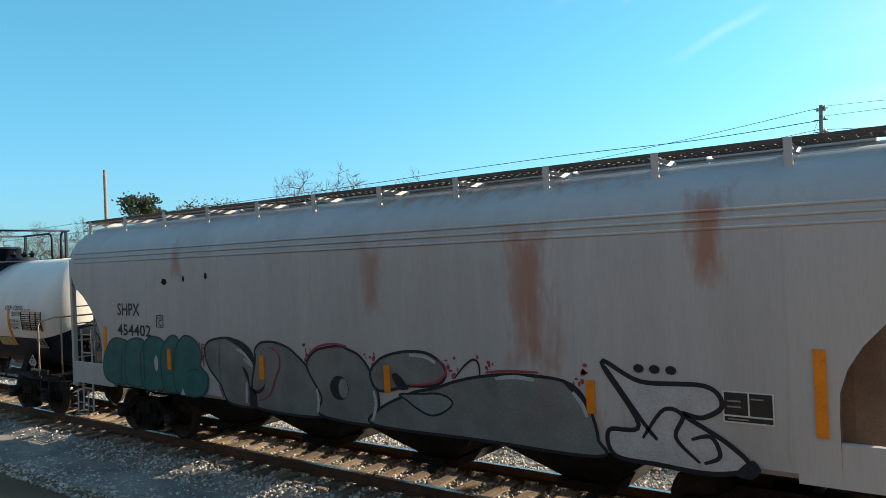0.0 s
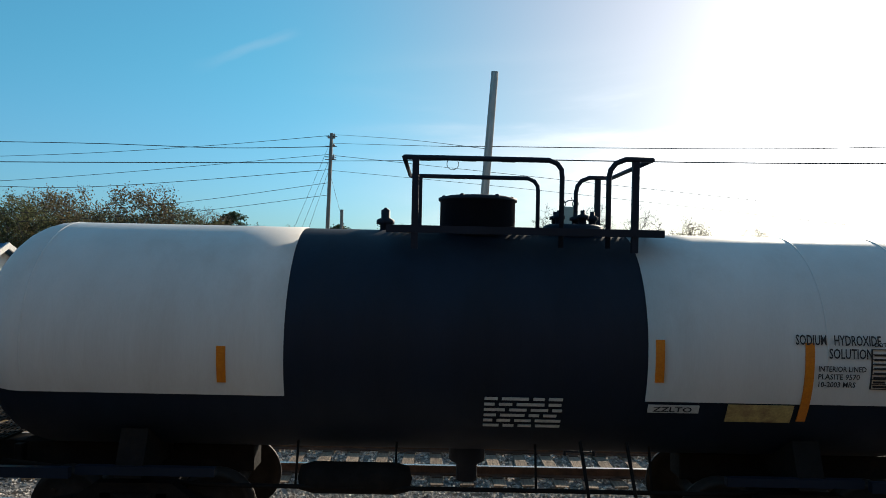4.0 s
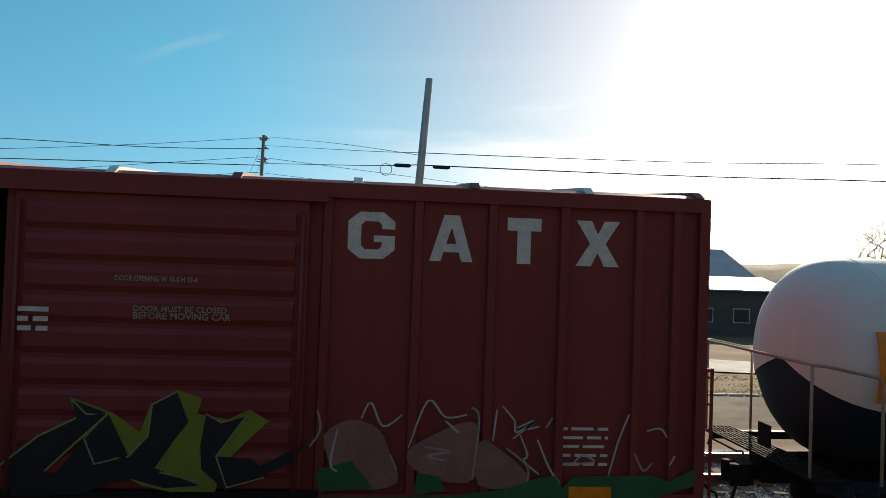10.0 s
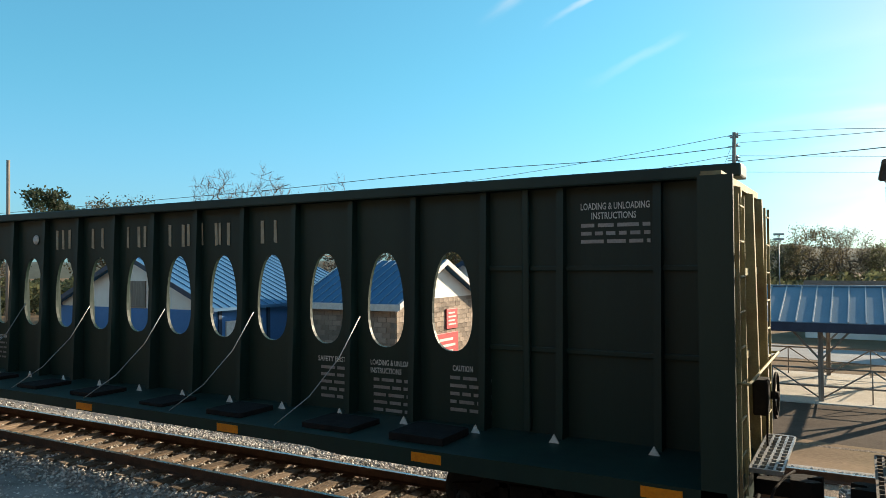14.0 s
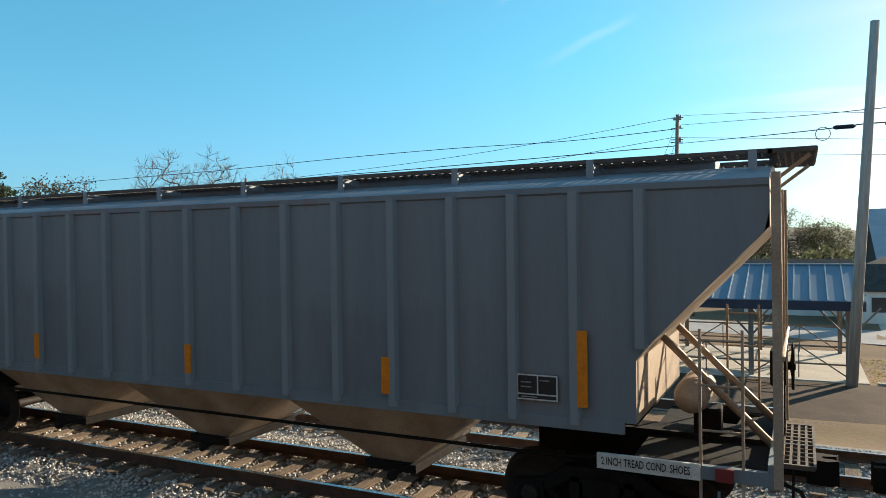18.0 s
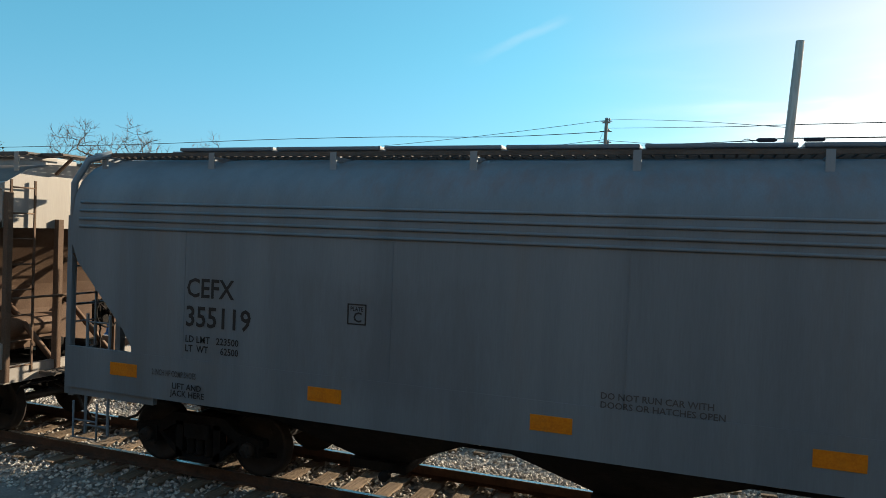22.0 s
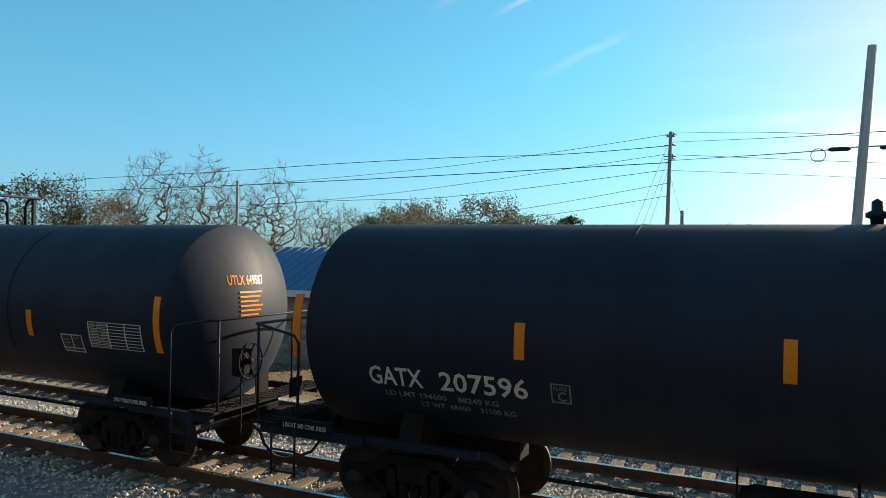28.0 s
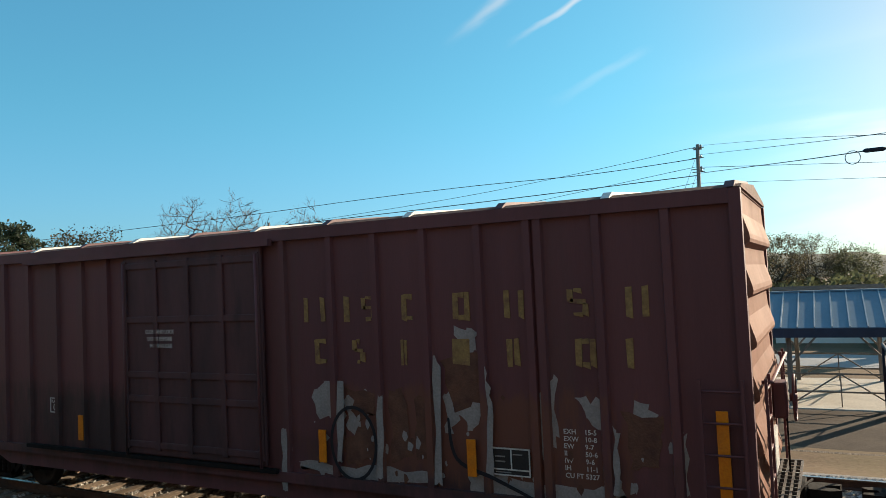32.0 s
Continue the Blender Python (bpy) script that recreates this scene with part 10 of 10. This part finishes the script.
gable_house("white_shed", "small white shed with blue roof and sunlit side", -21.4, -14.5, 32.6, 38.0, -1.9, 1.75, 3.56, M["whitewall"], M["deepblue"], "y", 0.45, 0, None, 0, M["bluetrim"])
wh = gable_house("white_house", "small white house with grey roof and front steps", -36.5, -29.6, 66, 74, -2.9, 0.1, 1.6, M["whitewall"], M["darkroof"], "y", 0.4)
window(wh, -33.8, 66, -1.5, 1.0, 1.2)
window(wh, -31.2, 66, -1.5, 0.9, 1.2)
part("steps", Mesh().box(-30.4, -29.2, 64.6, 66, -2.9, -2.3).box(-30.4, -29.2, 65.2, 66, -2.3, -1.9), M["slab"], wh)
gh = gable_house("grey_house", "grey sided house with low gable towards the street", 3.6, 10.5, 65, 75, -2.8, 0.42, 2.0, M["greywall"], M["darkroof"], "y", 0.45, trim=M["paintwhite"])
part("door", Mesh().box(6.7, 7.7, 64.93, 65.0, -2.6, -0.5), M["paintwhite"], gh, "white front door")
window(gh, 8.0, 65, -2.0, 0.8, 1.5)
wing = gable_house("pale_wing", "pale house wing with dark shingle roof", 2.8, 6.4, 60, 65.3, -2.75, -0.1, 1.5, M["whitewall"], M["darkroof"], "x", 0.3)
window(wing, 4.3, 60, -1.9, 1.1, 1.2)
gable_house("low_house", "low white house with dark roof", -4.5, 3.4, 66, 74, -2.8, 0.3, 1.7, M["whitewall"], M["darkroof"], "x", 0.3)
big = gable_house("large_hall", "large dark brick hall with grey metal roof", 7.0, 46.0, 80, 104, -3.0, 1.8, 6.6, M["darkwall"], M["greyroof"], "x", 0.8)
gable_house("front_block", "dark brick front wing of the hall", 14.6, 44.0, 72, 84, -3.0, 1.9, 3.1, M["darkwall"], M["greyroof"], "x", 0.5)
for i in range(7):
    window(big, 18 + i * 4, 71.98, -1.6, 1.8, 1.5)
ch = thing("chimney_tower", "square pale green tower beside the hall", "tower", pose(0, 0, 0))
part("shaft", Mesh().box(12.4, 13.85, 71, 72.4, -2.9, 8.65, 0.05), mat("green_grey_render", (0.30, 0.34, 0.31), (0.24, 0.27, 0.25), 0.85, scale=0.6), ch)
for k in (-1, 1):
    fr = Mesh()
    xa = 12.4 if k < 0 else 13.85
    for z in (6.2, 7.1):
        fr.tube([(xa, 71.5, z), (xa + k * 0.9, 71.5, z)], 0.04, 4)
    fr.tube([(xa + k * 0.9, 71.5, 6.2), (xa + k * 0.9, 71.5, 7.1)], 0.04, 4)
    part("side_frame", fr, M["running"], ch)
mb = thing("motorcycle_sculpture", "dark motorcycle outline mounted on top of the tower", "sculpture", pose(13.12, 71.6, 8.65))
for k in (-1, 1):
    part("wheel", Mesh().tube([(k * 0.62 + 0.3 * math.cos(i * 0.3927), 0, 0.32 + 0.3 * math.sin(i * 0.3927)) for i in range(17)], 0.045, 5), M["black"], mb)
part("frame", Mesh().tube([(-0.62, 0, 0.32), (-0.1, 0, 0.62), (0.35, 0, 0.7), (0.62, 0, 0.32)], 0.06, 5).tube([(0.3, 0, 0.7), (0.2, 0, 0.95)], 0.04, 4), M["black"], mb)


# ---- street furniture, vehicles ----
ss = thing("stop_sign", "octagonal sign seen from behind on a post", "sign", pose(-21.6, 64.5, level(64.5)))
part("post", Mesh().tube([(0, 0, 0), (0, 0, 2.9)], 0.035, 6), M["galv"], ss)
part("plate", Mesh().prism([(0.42 * math.cos(a * 0.7854 + 0.3927), 2.5 + 0.42 * math.sin(a * 0.7854 + 0.3927)) for a in range(8)], -0.03, -0.01), M["galv"], ss, "bare metal sign plate")
fence = thing("wire_fence", "low wire fence with thin metal posts", "fence", kind="")
for i in range(9):
    x = -23.5 + i * 2.0
    part("post", Mesh().tube([(x, 37.2, level(37.2)), (x, 37.2, level(37.2) + 1.2)], 0.03, 5), M["galv"], fence)
for z in (0.3, 0.75, 1.18):
    part("rail", Mesh().tube([(-23.5, 37.2, level(37.2) + z), (-7.5, 37.2, level(37.2) + z)], 0.02, 4), M["galv"], fence)
kerb = thing("kerb_stones", "row of pale kerb stones along the grass edge", "kerb", kind="structure")
for i in range(22):
    part("kerb_stone", Mesh().box(1.9 + i * 0.62, 1.9 + i * 0.62 + 0.55, 24.75, 24.95, -1.0, -0.74, 0.03), M["slab"], kerb)
for i, (x, y) in enumerate(((-1.0, 65.5), (-14, 60))):
    lp_ = thing("street_lamp", "slim grey lamp post", "street lamp", pose(x * 1.0 - 8, y + 30, -3))
    part("post", Mesh().tube([(0, 0, 0), (0, 0, 9.6)], 0.09, 6, 0.06), M["galv"], lp_)
    part("head", Mesh().box(-0.6, 0.6, -0.2, 0.2, 9.5, 9.75, 0.03).box(-0.6, 0.6, -0.2, 0.2, 8.9, 9.15, 0.03), M["galv"], lp_)


def suv(name, label, paint):
    t = thing(name, label, "car")
    sec = [(-2.25, 0.45), (-2.3, 0.75), (-2.2, 1.0), (-1.25, 1.08), (-0.55, 1.62), (0.9, 1.68), (1.85, 1.55), (2.15, 1.05), (2.25, 0.8), (2.2, 0.4), (1.85, 0.36), (1.75, 0.62), (1.55, 0.75), (1.3, 0.75), (1.1, 0.62), (1.0, 0.36), (-0.95, 0.36), (-1.05, 0.62), (-1.25, 0.75), (-1.5, 0.75), (-1.7, 0.62), (-1.8, 0.36)]
    v = [(x, -0.9 + (0.14 if z > 1.2 else 0), z) for x, z in sec] + [(x, 0.9 - (0.14 if z > 1.2 else 0), z) for x, z in sec]
    n = len(sec)
    tri = tessellate_polygon([[Vector((x, z, 0)) for x, z in sec]])
    part("body", Mesh().add(v, [tuple(q) for q in tri] + [tuple(i + n for i in reversed(q)) for q in tri] + [(i, i + n, (i + 1) % n + n, (i + 1) % n) for i in range(n)]), paint, t)
    for s in (-1, 1):
        y = s * 0.80
        for pts in ([(-1.05, 1.1), (-0.5, 1.56), (0.15, 1.6), (0.15, 1.1)], [(0.22, 1.1), (0.22, 1.6), (0.95, 1.62), (0.95, 1.1)], [(1.02, 1.1), (1.02, 1.62), (1.72, 1.5), (1.95, 1.12)]):
            part("side_window", Mesh().prism(pts, min(y, s * 0.86), max(y, s * 0.86)), M["glass"], t)
        for x in (-1.4, 1.42):
            w = part("wheel", Mesh().lathe([(0.2, -0.1), (0.34, -0.1), (0.36, -0.06), (0.36, 0.06), (0.34, 0.1), (0.2, 0.1)], (x, s * 0.82, 0.36), "y", 18), M["hose"], t)
            part("rim", Mesh().lathe([(0, 0.08 * s), (0.2, 0.09 * s), (0.22, 0.06 * s)], (x, s * 0.84, 0.36), "y", 14), M["galv"], w)
    part("windscreen", Mesh().add([(-1.2, -0.72, 1.1), (-1.2, 0.72, 1.1), (-0.62, 0.66, 1.58), (-0.62, -0.66, 1.58)], [(0, 1, 2, 3)]), M["glass"], t)
    for s in (-1, 1):
        part("headlight", Mesh().box(-2.27, -2.1, s * 0.7 - 0.12, s * 0.7 + 0.12, 0.78, 0.95, 0.02), M["paintwhite"], t)
        part("tail_light", Mesh().box(2.1, 2.22, s * 0.74 - 0.1, s * 0.74 + 0.1, 0.85, 1.1, 0.02), SPRAY["pink"], t)
        part("roof_rail", Mesh().tube([(-0.3, s * 0.62, 1.7), (1.6, s * 0.62, 1.66)], 0.025, 4), M["black"], t)
    return t


RED_SUV = suv("red_suv", "dark red estate car driving along the street", mat("dark_red_car", (0.14, 0.015, 0.03), None, 0.25, 0.3, bump=0))
DARK_SUV = suv("dark_suv", "dark blue estate car driving along the street", mat("dark_blue_car", (0.02, 0.025, 0.035), None, 0.25, 0.3, bump=0))

# dry grass tufts beyond the platform
gr = random.Random(12)
v, f = [], []
for _ in range(16000):
    if gr.random() < 0.5:
        x, y = gr.uniform(-28, -7.7), gr.uniform(17.5, 29.5)
    else:
        x, y = gr.uniform(2, 26), gr.uniform(25, 39)
    z = level(y)
    a = gr.uniform(0, 6.28)
    s, h = gr.uniform(0.03, 0.09), gr.uniform(0.02, 0.07)
    o = len(v)
    dx, dy = math.cos(a) * s, math.sin(a) * s
    v += [(x - dx, y - dy, z - 0.01), (x + dx, y + dy, z - 0.01), (x + dx * 0.3 + gr.uniform(-0.05, 0.05), y + gr.uniform(-0.05, 0.05), z + h)]
    f.append((o, o + 1, o + 2))
me = bpy.data.meshes.new("grass_tufts")
me.from_pydata(v, [], f)
me.materials.append(M["grass"])
tagged(new("grass_tufts", me), "short dry winter grass", "grass", kind="stuff")
# ---- what moves ----
# seconds and how far the train has rolled, in metres
ROLL = [(0.0, 0.0), (0.5, 3.05), (1.0, 6.08), (1.5, 9.11), (2.0, 12.13), (2.5, 15.15), (3.0, 18.16), (3.5, 21.18), (5.5, 33.33), (6.0, 36.39), (6.5, 39.47), (7.0, 42.55), (7.5, 45.64), (8.0, 48.75), (8.5, 51.88), (9.0, 55.03), (9.5, 58.19), (10.0, 61.36), (10.5, 64.54), (11.0, 67.71), (11.5, 70.87), (12.0, 74.03), (12.5, 77.2), (13.0, 80.38), (13.5, 83.59), (14.0, 86.82), (14.5, 90.06), (16.5, 103.06), (17.0, 106.31), (17.5, 109.55), (18.0, 112.79), (18.5, 116.01), (19.0, 119.23), (19.5, 122.43), (20.0, 125.62), (20.5, 128.79), (21.0, 131.96), (21.5, 135.13), (22.0, 138.3), (22.5, 141.49), (23.0, 144.7), (23.5, 147.93), (24.0, 151.17), (24.5, 154.42), (26.5, 167.47), (27.0, 170.73), (27.5, 173.98), (28.0, 177.25), (28.5, 180.51), (29.0, 183.78), (29.5, 187.03), (30.0, 190.28), (30.5, 193.53), (31.0, 196.78), (31.5, 200.03), (32.0, 203.28)]


def rolled(t):
    for (a, sa), (b, sb) in zip(ROLL, ROLL[1:]):
        if t <= b:
            return sa + (sb - sa) * (t - a) / (b - a)
    return ROLL[-1][1]


def motions():
    for car, x0 in CARS:
        walk(car, [(t, pose(x0 + s, LINE, 0)) for t, s in ROLL])
    walk(RED_SUV, [(0, pose(-100.2, 84.9, level(80), 0, 0, 163.3)), (6.5, pose(-22.2, 61.5, level(61.5) + 0.03, 0, 0, 163.3)), (9.5, pose(13.8, 50.7, level(50.7) + 0.03, 0, 0, 168)), (12, pose(43.8, 47, level(47), 0, 0, 178)), (32, pose(283.8, 47, level(47), 0, 0, 180))])
    walk(DARK_SUV, [(0, pose(64.0, 29.0, level(40), 0, 0, -14)), (7.25, pose(2.0, 44.3, level(44.3) + 0.03, 0, 0, -14)), (32, pose(-218, 99, level(99), 0, 0, -14))])
    for w, dx in WHEELS:
        walk(w, [(k / 10, pose(dx, 0, WHEEL_R, 0, math.degrees(rolled(k / 10) / WHEEL_R) % 360, 0)) for k in range(321)])


motions()
